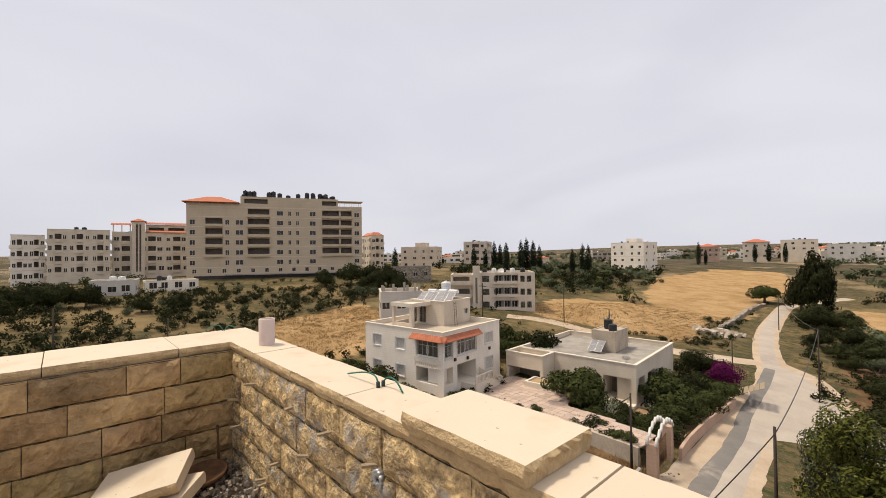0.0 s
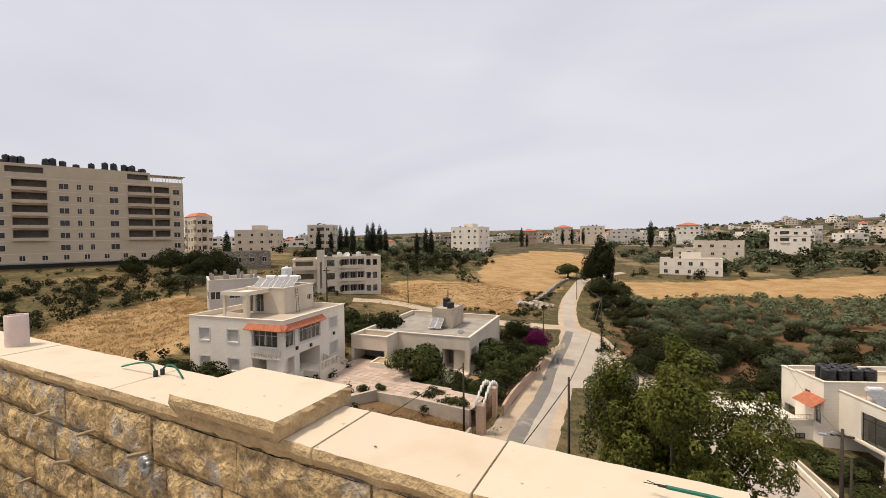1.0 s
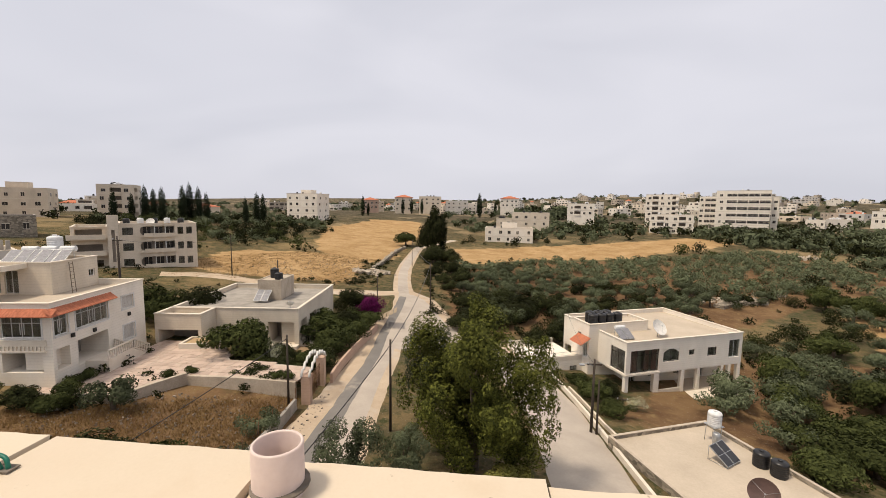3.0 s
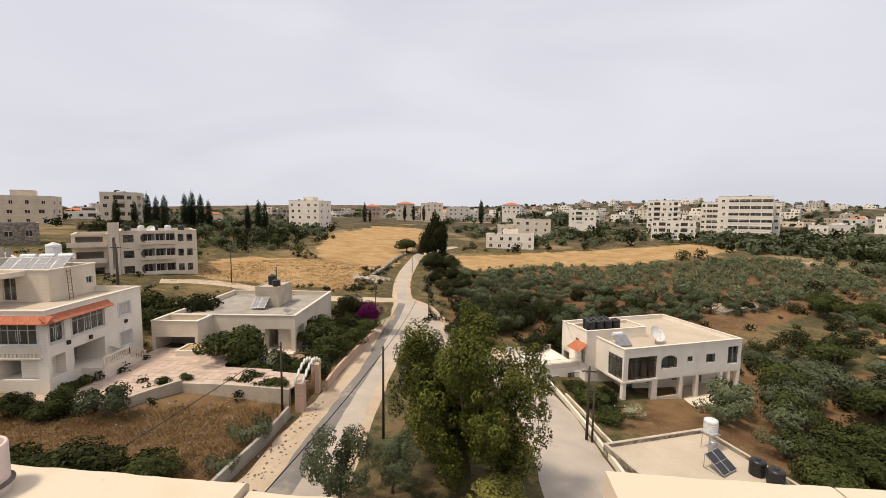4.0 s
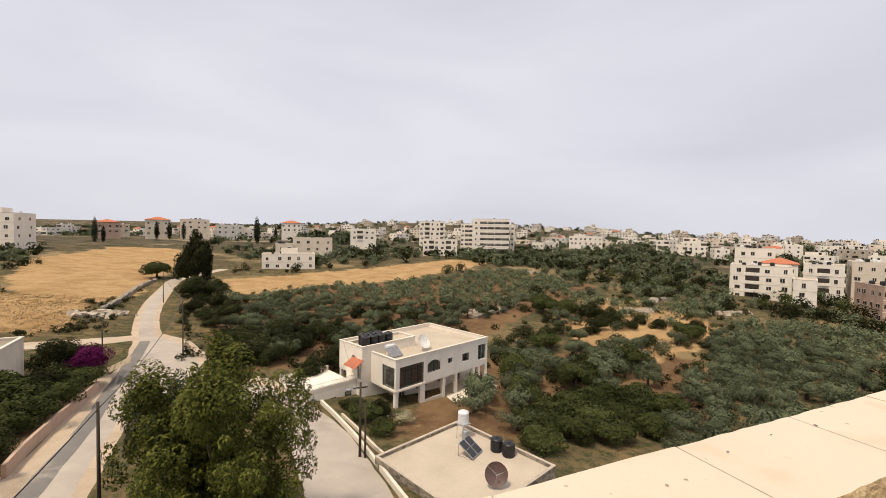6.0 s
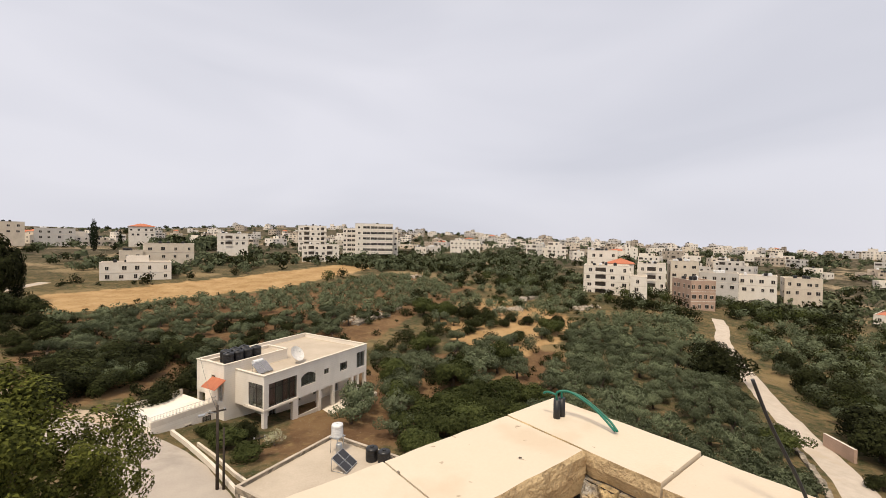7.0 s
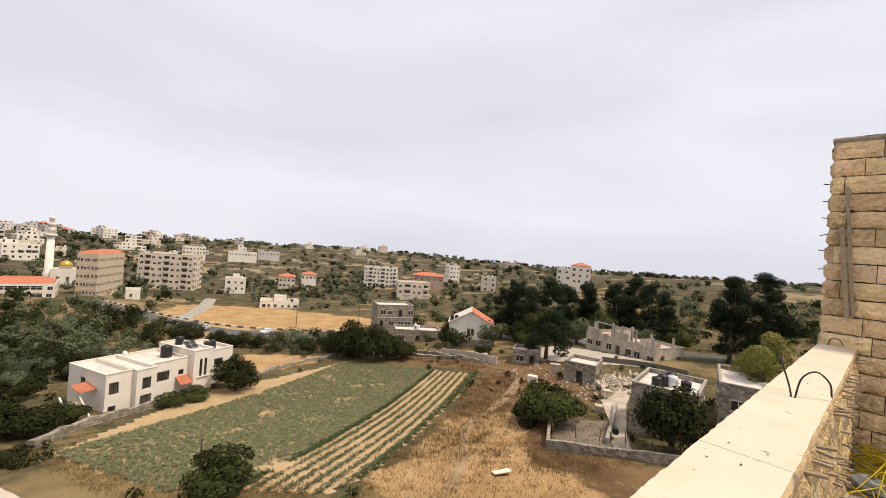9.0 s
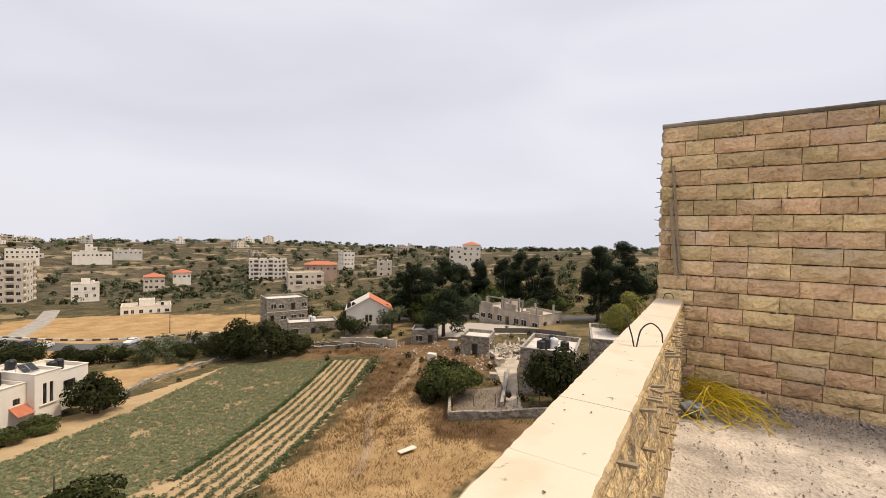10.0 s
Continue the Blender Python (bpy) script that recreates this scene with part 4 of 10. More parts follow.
def collector(m, w, h, n, label, group="", glass=None):
    """Solar water panels leaning on a steel frame; the low edge at the local origin, rising along +y."""
    t = thing("solar_collector", m, label, "solar panel", group)
    for i in range(n):
        x0 = (i - n / 2) * (w + 0.06)
        tilt = pose(x0, 0, 0.12, 34)
        g = Geo()
        g.box(0, 0, 0, w, h, 0.07)
        p = part("panel_case", g, [STEEL], t, m=tilt)
        g = Geo()
        g.box(0.04, 0.04, 0.07, w - 0.04, h * 0.5 - 0.015, 0.078)
        g.box(0.04, h * 0.5 + 0.015, 0.07, w - 0.04, h - 0.04, 0.078)
        part("panel_glass", g, [glass or SOLAR], p)
    top, back = h * math.sin(radians(34)) + 0.1, h * math.cos(radians(34))
    for s in (-1, 1):
        g = Geo()
        g.tube([(s * n * w / 2, back, 0), (s * n * w / 2, back, top)], 0.025, 6)
        g.tube([(s * n * w / 2, 0.0, 0.03), (s * n * w / 2, back, 0.03)], 0.02, 6)
        part("stand", g, [STEEL], t)
    return t


def dish(m, r, mat, label, tilt=50):
    t = thing("satellite_dish", m, label, "satellite dish")
    g = Geo()
    prof = [(0.0, 0.0)]
    n, rows = 24, 6
    k0 = len(g.v)
    tm = pose(0, 0, r * 1.05, tilt)
    for i in range(rows + 1):
        rr = r * i / rows
        for j in range(n):
            a = 2 * math.pi * j / n
            g.v.append(tuple(tm @ Vector((rr * math.cos(a), rr * math.sin(a), 0.28 * rr * rr / r))))
    for side in (0, 1):
        for i in range(rows):
            for j in range(n):
                q = (i * n + j, i * n + (j + 1) % n, (i + 1) * n + (j + 1) % n, (i + 1) * n + j)
                g.f.append(q if side == 0 else q[::-1])
                g.m.append(0)
                g.smooth.append(True)
        if side == 0:
            base = len(g.v)
            g.v += [tuple(Vector(v) - tm.to_3x3() @ Vector((0, 0, 0.02))) for v in g.v[k0:base]]
    half = len(g.f) // 2
    g.f[half:] = [tuple(i + base for i in f) for f in g.f[half:]]
    part("reflector", g, [mat], t)
    g = Geo()
    g.tube([(0, 0, 0), (0, 0.06, r * 0.6), tuple(tm @ Vector((0, 0, -0.03)))], 0.035, 8)
    part("mast", g, [STEEL], t)
    g = Geo()
    f = tm @ Vector((0, 0, 0.75 * r))
    for a in (0.3, 2.4, 4.5):
        g.tube([tuple(tm @ Vector((r * 0.95 * math.cos(a), r * 0.95 * math.sin(a), 0.26 * r))), tuple(f)], 0.010, 5)
    g.tube([tuple(f), tuple(tm @ Vector((0, 0, 0.62 * r)))], 0.05, 8)
    part("feed_arm", g, [STEEL], t)
    return t


def facade(house, x, y, z, w, d, h, items, parapet=0.35, mats=None, trim=True, name="wall", label=""):
    """A block whose openings are (side, centre, foot, width, height, style). 'open' is a deep porch recess."""
    holes, wins = {}, []
    for it in items:
        side, a, zf, ww, hh, style = it[:6]
        deep = it[6] if len(it) > 6 else (2.4 if style == "open" else 0.45)
        holes.setdefault(side, []).append((a - ww / 2, zf, a + ww / 2, zf + hh, deep))
        if style not in ("open", "void"):
            wins.append((side_pose(x, y, z, w, d, side, a, zf, 0.14), ww, hh, style))
    g = Geo()
    block(g, x, y, z, w, d, h, holes, parapet)
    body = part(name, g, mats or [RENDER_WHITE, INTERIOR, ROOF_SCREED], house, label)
    for m, ww, hh, style in wins:
        put_window(house, m, ww, hh, style)
    if trim:
        part("coping", trim_ring(x, y, z + h, w, d), [TRIM], house, "pale stone coping")
    return body


def tile_eave(house, p0, p1, out, z, run, drop, label="orange clay tile eave"):
    """A strip of barrel tiles sloping down and outward along a wall."""
    a, b, n = Vector((*p0, 0)), Vector((*p1, 0)), Vector((*out, 0))
    u = (b - a).normalized()
    length = (b - a).length
    g = Geo()
    cnt = int(length / 0.24)
    st = length / cnt
    for i in range(cnt):
        for s in (0.0, 0.5):
            for r0 in range(3):
                t0, t1 = r0 / 3, (r0 + 1) / 3 + 0.05
                c0 = a + u * (st * (i + 0.5))
                pts = []
                for t in (t0, t1):
                    base = c0 + n * (run * t) + Vector((0, 0, z - drop * t + (0.02 if t == t0 else 0.03)))
                    pts.append([base + u * (st * 0.5 * math.cos(q)) + Vector((0, 0, 0.04 * math.sin(q))) for q in (math.pi, 2.2, math.pi / 2, 0.94, 0)])
                if s == 0.0:
                    for k in range(4):
                        g.face([pts[0][k], pts[0][k + 1], pts[1][k + 1], pts[1][k]], 0, True)
    g.face([a + Vector((0, 0, z - 0.03)), a + n * run + Vector((0, 0, z - drop - 0.03)), b + n * run + Vector((0, 0, z - drop - 0.03)), b + Vector((0, 0, z - 0.03))])
    return part("tile_eave", g, [TILE_RED], house, label)


def railing(house, p0, p1, z, h, mat, label="iron railing", gap=0.14, bar=0.012):
    a, b = Vector((*p0, z)), Vector((*p1, z))
    g = Geo()
    n = max(2, int((b - a).length / gap))
    g.tube([a + Vector((0, 0, h)), b + Vector((0, 0, h))], bar * 1.8, 6)
    g.tube([a + Vector((0, 0, 0.06)), b + Vector((0, 0, 0.06))], bar * 1.3, 6)
    for i in range(n + 1):
        p = a + (b - a) * i / n
        g.tube([p, p + Vector((0, 0, h))], bar, 5)
    return part("railing", g, [mat], house, label)


def balusters(house, p0, p1, h, mat=None):
    """A stone balustrade between two points, each with its own height."""
    a, b = Vector(p0), Vector(p1)
    n = max(3, int((b - a).length / 0.26))
    g = Geo()
    up = Vector((0, 0, 1))
    side = (b - a).cross(up).normalized() * 0.09
    for z0, z1 in ((0, 0.08), (h - 0.1, h)):
        c = [a + up * z0 - side, a + up * z0 + side, b + up * z0 + side, b + up * z0 - side]
        d = [a + up * z1 - side, a + up * z1 + side, b + up * z1 + side, b + up * z1 - side]
        g.face(c)
        g.face(d)
        for i in range(4):
            g.face([c[i], c[(i + 1) % 4], d[(i + 1) % 4], d[i]])
    part("handrail", g, [mat or TRIM], house)
    key = Geo()
    key.tube_z([(0.05, 0.08), (0.05, 0.14), (0.03, 0.2), (0.065, 0.38), (0.04, h - 0.2), (0.055, h - 0.1)], 8, 0, (0, 0, 0))
    me = key.mesh("baluster", mat or TRIM)
    for i in range(n + 1):
        part("baluster", me, None, house, m=Matrix.Translation(a + (b - a) * i / n))


# --- the two-storey house with the orange eave
VZ = gz(-34, 30) - 0.1
villa = thing("villa", pose(-44.2, 27.6, VZ, 0, 0, 8), "two-storey pale stone villa with orange tile eave and roof room", "house")
VH = 9.5 - VZ
VW, VD = 12.3, 11.0
items = [("f", a, zf - VZ, 1.4, 1.25, "shutter") for a in (2.1, 5.95) for zf in (4.05, 7.05)]
items += [("f", 10.0, 6.75 - VZ, 3.1, 1.7, "glazed"), ("f", 9.95, 3.92 - VZ, 3.1, 1.6, "open", 3.4)]
items += [("r", 0.95, 6.75 - VZ, 1.35, 1.85, "glazed"), ("r", 4.2, 6.75 - VZ, 3.6, 1.85, "glazed"), ("r", 0.95, 4.0 - VZ, 1.3, 1.7, "open", 2.4), ("r", 4.1, 3.62 - VZ, 3.5, 2.15, "open", 2.6)]
items += [("r", 8.6, 7.1 - VZ, 1.6, 1.25, "shutter"), ("r", 8.6, 4.0 - VZ, 1.6, 1.45, "shutter")]
facade(villa, 0, 0, 0, VW, VD, VH, items, 0.45, [RENDER_WHITE, INTERIOR, ROOF_SCREED])
tile_eave(villa, (7.85, 0), (VW + 0.6, 0), (0, -1), VH - 0.42, 0.6, 0.5)
tile_eave(villa, (VW, -0.6), (VW, 6.5), (1, 0), VH - 0.42, 0.6, 0.5)
g = Geo()
g.box(8.2, -0.14, 5.62 - VZ, 11.9, -0.003, 5.74 - VZ)
g.box(8.2, -0.10, 6.1 - VZ, 11.9, -0.003, 6.6 - VZ)
part("string_course", g, [TRIM], villa)
for k in range(12):
    g = Geo()
    g.box(8.3 + 0.3 * k, -0.09, 5.744 - VZ, 8.42 + 0.3 * k, -0.003, 6.096 - VZ)
    part("blind_baluster", g, [TRIM], villa)
for py, zz in ((1.9, 6.25), (4.2, 6.0), (8.6, 6.3)):
    g = Geo()
    g.box(VW + 0.003, py - 0.14, zz - VZ, VW + 0.16, py + 0.14, zz + 0.34 - VZ)
    part("wall_lamp", g, [IRON], villa, "dark iron wall lamp")
PZ = VH - 0.44
pent = [("f", 1.9, 0.1, 1.2, 2.1, "door"), ("f", 0.7, 0.1, 0.5, 2.1, "plain"), ("r", 4.6, 1.0, 0.8, 0.7, "plain")]
facade(villa, 2.6, 5.4, PZ, 5.4, 5.4, 2.9, pent, 0.3, [RENDER_CREAM, INTERIOR, ROOF_SCREED], name="roof_room")
for px, wide in ((2.6, 0.3), (5.45, 0.45)):
    g = Geo()
    g.box(px, 2.0, PZ, px + wide, 2.0 + wide, PZ + 2.45)
    part("porch_post", g, [RENDER_CREAM], villa)
g = Geo()
g.box(2.5, 1.9, PZ + 2.45, 6.0, 5.38, PZ + 2.66)
for q in ((2.5, 1.9, 6.0, 2.1), (2.5, 2.104, 2.7, 5.38), (5.8, 2.104, 6.0, 5.38)):
    g.box(q[0], q[1], PZ + 2.664, q[2], q[3], PZ + 2.9)
part("porch_roof", g, [TRIM], villa, "flat pale roof of the open rooftop porch")
g = Geo()
g.box(2.904, 2.04, PZ, 5.446, 2.26, PZ + 0.55)
g.box(2.64, 2.304, PZ, 2.86, 5.38, PZ + 0.55)
part("porch_wall", g, [RENDER_CREAM], villa)
# outside stair from the porch to the court
g = Geo()
for i in range(7):
    b = Geo()
    b.box(12.32, 6.3 + 0.32 * i, -0.6, 14.3, 6.3 + 0.32 * (i + 1), 1.15 - 0.17 * (i + 1))
    part("step", b, [TRIM], villa)
g.box(12.32, 3.0, -0.6, 14.3, 6.3, 1.15)
part("stair_landing", g, [TRIM], villa, "pale stone stair landing")
balusters(villa, (14.2, 3.1, 1.15), (14.2, 6.3, 1.15), 0.9)
balusters(villa, (14.2, 6.3, 1.15), (14.2, 8.5, -0.05), 0.9)
balusters(villa, (12.5, 6.3, 1.15), (12.5, 8.5, -0.05), 0.9)
g = Geo()
for s in (0, 0.45):
    g.tube([(9.0, 6.3 + s, VH - 0.4), (8.06, 7.3 + s * 0.9, VH + 2.3)], 0.03, 6)
for i in range(8):
    t = (i + 0.5) / 8
    g.tube([(9.0 - 0.94 * t, 6.3 + t, VH - 0.4 + 2.7 * t), (9.0 - 0.94 * t, 6.75 + 0.955 * t, VH - 0.4 + 2.7 * t)], 0.02, 5)
solid("wooden_ladder", g, [OLD_WOOD], "weathered wooden ladder leaning on the roof room", "ladder", m=villa.matrix_world.copy())
VR = VH + 2.9 - 0.44 - 0.3
vw = villa.matrix_world
tank(vw @ pose(5.0, 9.6, VR + 0.9), 0.62, 1.6, TANK_WHITE, "white plastic roof water tank beside solar panels", "roof tanks of the villa")
g = Geo()
for sx in (-0.5, 0.5):
    for sy in (-0.5, 0.5):
        g.tube([(sx, sy, 0), (sx, sy, 0.86)], 0.03, 6)
g.box(-0.6, -0.6, 0.86, 0.6, 0.6, 0.9)
solid("tank_stand", g, [STEEL], "steel stand under the villa's white tank", "stand", m=vw @ pose(5.0, 9.6, VR))
tank(vw @ pose(3.3, 9.8, VR), 0.5, 0.9, TANK_WHITE, "small white roof water tank", "roof tanks of the villa")
for i, px in enumerate((3.9, 5.4, 6.9)):
    collector(vw @ pose(px, 6.2 + 0.3 * i, VR, 0, 0, 8), 0.95, 1.9, 2, "solar water panels leaning on the villa roof", "roof panels of the villa", SOLAR_SILVER)
    lying_tank(vw @ pose(px, 8.2 + 0.3 * i, VR + 1.0, 0, 0, 8), 0.27, 1.3, "white solar boiler above its panels", "roof boilers of the villa")

# --- the bungalow
BZ = 1.15
bung = thing("bungalow", pose(-33.2, 43.6, BZ, 0, 0, 5), "single-storey pale stone bungalow with flat roof and corner porch", "house")
BH = 5.7 - BZ
facade(bung, 0, 0, 0, 14.4, 14.6, BH, [("f", 12.4, 0.5, 3.0, 2.5, "open", 2.6), ("r", 1.7, 0.5, 2.2, 2.5, "open", 2.2), ("r", 5.2, 0.5, 2.6, 2.5, "open", 2.6), ("r", 9.0, 0.9, 1.8, 1.6, "brown"), ("f", 8.0, 1.1, 1.8, 1.4, "brown")], 0.55, [RENDER_CREAM, INTERIOR, CONCRETE])
facade(bung, 0.0, -2.9, 0, 5.0, 2.88, BH, [("f", 2.5, 0.45, 4.3, 2.4, "open", 2.6)], 0.55, [RENDER_CREAM, INTERIOR, ROOF_SCREED], name="porch")
g = Geo()
g.box(14.41, 0.5, -0.4, 16.2, 12.0, 0.4)
g.box(11.0, -0.9, -0.4, 14.4, -0.005, 0.45)
g.box(14.41, 7.4, 0.4, 15.6, 8.2, 1.3)
part("terrace", g, [TRIM], bung, "pale stone terrace")
rb = Geo()
block(rb, 6.9, 6.5, BH - 0.5, 3.0, 4.6, 2.6, {}, 0.1)
part("roof_box", rb, [OLD_PLASTER, CONCRETE, ROOF_SCREED], bung, "stained whitewashed stair box")
bw = bung.matrix_world
tank(bw @ pose(8.2, 8.8, BH + 2.05), 0.55, 1.3, TANK_BLACK, "black roof water tank on the stair box", "roof tanks of the bungalow")
tank(bw @ pose(9.3, 7.4, BH + 2.05), 0.5, 0.9, TANK_BLACK, "low black roof tank", "roof tanks of the bungalow")
collector(bw @ pose(7.9, 4.9, BH - 0.45), 0.85, 2.2, 2, "old solar panels on the bungalow roof", "", SOLAR_SILVER)
dish(bw @ pose(12.5, 2.6, BH - 0.5, 0, 0, 200), 0.42, DISH_WHITE, "small white satellite dish on the bungalow roof")

# --- the white house with the corner bay
WZ = -4.15
white = thing("white_house", pose(18.1, 47.2, WZ, 0, 0, 21.5), "two-storey white stone house with open ground floor and corner bay", "house")
WH = 2.6 - WZ
WW, WD, WF = 17.0, 12.6, 3.0
items = [("f", 2.55, 0.15, 3.9, 2.6, "brown", 0.6), ("l", WD - 1.45, 0.15, 2.4, 2.6, "brown", 0.6)]
items += [("f", 6.25, 1.1, 2.3, 1.5, "brown"), ("f", 9.2, 1.6, 0.8, 0.65, "brown"), ("f", 12.3, 1.25, 1.4, 1.05, "brown"), ("f", 15.75, 0.75, 1.7, 2.2, "plain"), ("l", 2.8, 1.2, 1.5, 1.35, "brown")]
facade(white, 0, 0, WF, WW, WD, WH - WF, items, 0.5, [RENDER_WHITE, INTERIOR, ROOF_SCREED])
lower = [("f", 0.9, 0.05, 1.0, 2.2, "door"), ("f", 4.2, 0.9, 1.8, 1.3, "brown"), ("f", 8.0, 0.9, 1.6, 1.3, "brown"), ("f", 11.4, 0.05, 1.0, 2.2, "door"), ("l", 6.8, 0.9, 1.4, 1.3, "brown")]
facade(white, 2.6, 3.0, 0.2, 14.36, 9.58, WF - 0.36, lower, 0.02, [RENDER_WHITE, INTERIOR, ROOF_SCREED], trim=False, name="lower_wall")
g = Geo()
g.box(0.02, 0.02, WF - 0.15, WW - 0.02, WD - 0.02, WF + 0.02)
part("soffit", g, [RENDER_WHITE], white, "white ceiling of the open ground floor")
for px, py, wide in ((0.01, 0.01, 0.45), (3.95, 0.01, 0.75), (7.9, 0.01, 0.45), (10.3, 0.01, 0.4), (13.9, 0.01, 0.4), (15.1, 0.01, 0.35), (16.55, 0.01, 0.44), (0.01, 8.8, 0.4), (0.01, 12.1, 0.45)):
    g = Geo()
    g.box(px, py, 0.2, px + wide, py + 0.45, WF - 0.152)
    part("column", g, [RENDER_WHITE], white, "square white stone column")
g = Geo()
g.box(0.0, 0.004, -0.5, WW, WD, 0.198)
part("floor_slab", g, [ROOF_SCREED], white, "tiled floor of the open ground floor")
g = Geo()
g.box(4.72, 0.06, 0.2, 7.88, 0.24, 0.75)
part("low_wall", g, [TRIM], white)
# segmental arch over the wide window, filled at both shoulders
for ax, aw, az, side in ((6.25, 2.3, WF + 2.6, "f"),):
    for sgn in (-1, 1):
        b = Geo()
        for k in range(6):
            t0, t1 = k / 6, (k + 1) / 6
            x0, x1 = ax + sgn * aw / 2 * (1 - t0), ax + sgn * aw / 2 * (1 - t1)
            z0, z1 = az - 0.5 * (1 - t0) ** 2, az - 0.5 * (1 - t1) ** 2
            q = [(x0, 0.06, z0), (x1, 0.06, z1), (x1, 0.06, az), (x0, 0.06, az)]
            b.face(q if sgn < 0 else q[::-1])
        part("arch_shoulder", b, [RENDER_WHITE], white)
g = Geo()
g.box(-0.07, -0.07, WF - 0.16, 4.75, -0.003, WF + 0.05)
g.box(-0.07, -0.003, WF - 0.16, -0.003, 3.3, WF + 0.05)
part("bay_band", g, [TRIM], white, "projecting pale stone band of the corner bay")
g = Geo()
g.box(-0.9, -2.0, -0.5, 17.0, -0.01, 0.19)
part("plinth", g, [TRIM], white, "pale stone plinth step")
facade(white, -1.35, 5.0, 0, 8.6, 3.6, WH + 0.75, [("l", 1.6, 4.6, 0.7, 1.5, "brown"), ("l", 1.6, 0.2, 1.0, 2.1, "void", 0.5), ("l", 2.9, 3.3, 0.8, 2.0, "door")], 0.3, [RENDER_WHITE, INTERIOR, ROOF_SCREED], name="stair_tower")
tile_eave(white, (-1.35, 7.2), (-1.35, 4.7), (-1, 0), 5.9, 1.3, 0.75, "orange tile awning over the side door")
g = Geo()
g.box(-8.2, 6.2, -0.2, -1.36, 13.4, 2.75)
tb = part("terrace_block", g, [RENDER_WHITE], white, "white terrace beside the house")
g = Geo()
for yy in (6.2, 13.2):
    g = Geo()
    g.box(-8.2, yy, 2.75, -1.37, yy + 0.2, 3.35)
    part("terrace_parapet", g, [TRIM], white)
railing(white, (-8.1, 6.3), (-1.5, 6.3), 3.35, 0.5, STEEL)
railing(white, (-8.1, 6.4), (-8.1, 13.2), 2.75, 1.0, STEEL)
for a in (-6.4, -4.6):
    far_window(white, pose(a, 6.19, 0.9), 0.7, 0.9)
put_window(white, pose(-2.6, 6.16, 0.05), 0.9, 2.0, "brown")
ww = white.matrix_world
for i in range(7):
    tank(ww @ pose(-0.2 + 1.2 * (i % 4) + 0.5 * (i // 4), 6.0 + 1.3 * (i // 4), WH + 0.48), 0.6, 1.4, TANK_BLACK, "black ribbed roof water tank", "black tanks on the white house")
collector(ww @ pose(2.0, 2.2, WH - 0.5), 0.9, 1.6, 2, "solar water panels on the white house roof", "", SOLAR_SILVER)
lying_tank(ww @ pose(2.0, 3.8, WH + 0.35), 0.25, 1.3, "white solar boiler on the white house roof")
dish(ww @ pose(6.6, 2.6, WH - 0.5, 0, 0, 8), 1.0, DISH_WHITE, "large white satellite dish on the white house roof", 55)

# --- the low annex with the bare roof
AZ = -3.9
annex = thing("annex", pose(15.8, 22.9, AZ, 0, 0, 20.7), "low stone annex with a bare screed roof", "house")
facade(annex, 0, 0, 0, 9.7, 10.6, 3.5, [("l", 4.0, 1.0, 1.2, 1.1, "brown"), ("r", 4.0, 1.0, 1.2, 1.1, "brown")], 0.28, [OLD_MASONRY, INTERIOR, ROOF_SCREED], trim=False)
part("coping", trim_ring(0, 0, 3.5, 9.7, 10.6, 0.24, 0.05, 0.02), [OLD_PLASTER], annex)
aw = annex.matrix_world
AR = 3.22
g = Geo()
for sx in (-0.4, 0.4):
    for sy in (-0.4, 0.4):
        g.tube([(sx, sy, 0), (sx * 0.9, sy * 0.9, 1.35)], 0.025, 6)
g.box(-0.5, -0.5, 1.35, 0.5, 0.5, 1.39)
solid("tank_stand", g, [STEEL], "steel stand under the white roof tank", "stand", m=aw @ pose(7.9, 8.3, AR))
tank(aw @ pose(7.9, 8.3, AR + 1.39), 0.5, 1.15, TANK_WHITE, "white ribbed water tank on a steel stand")
g = Geo()
g.tube_z([(0.24, 0), (0.27, 0.04), (0.27, 1.1), (0.2, 1.18)], 14, 0, (0, 0, 0))
solid("steel_boiler", g, [STEEL], "galvanised upright boiler beside the solar panels", "boiler", m=aw @ pose(7.4, 7.6, AR))
collector(aw @ pose(6.6, 5.4, AR, 0, 0, 14), 0.82, 1.65, 2, "pair of dark solar panels on the annex roof")
for px, py in ((8.5, 4.95), (8.6, 3.75)):
    tank(aw @ pose(px, py, AR), 0.52, 1.15, TANK_BLACK, "black water tank on the annex roof", "black tanks on the annex")
dish(aw @ pose(4.5, 1.8, AR, 0, 0, -44), 0.85, DISH_BROWN, "rusty brown satellite dish on the annex roof", 66)

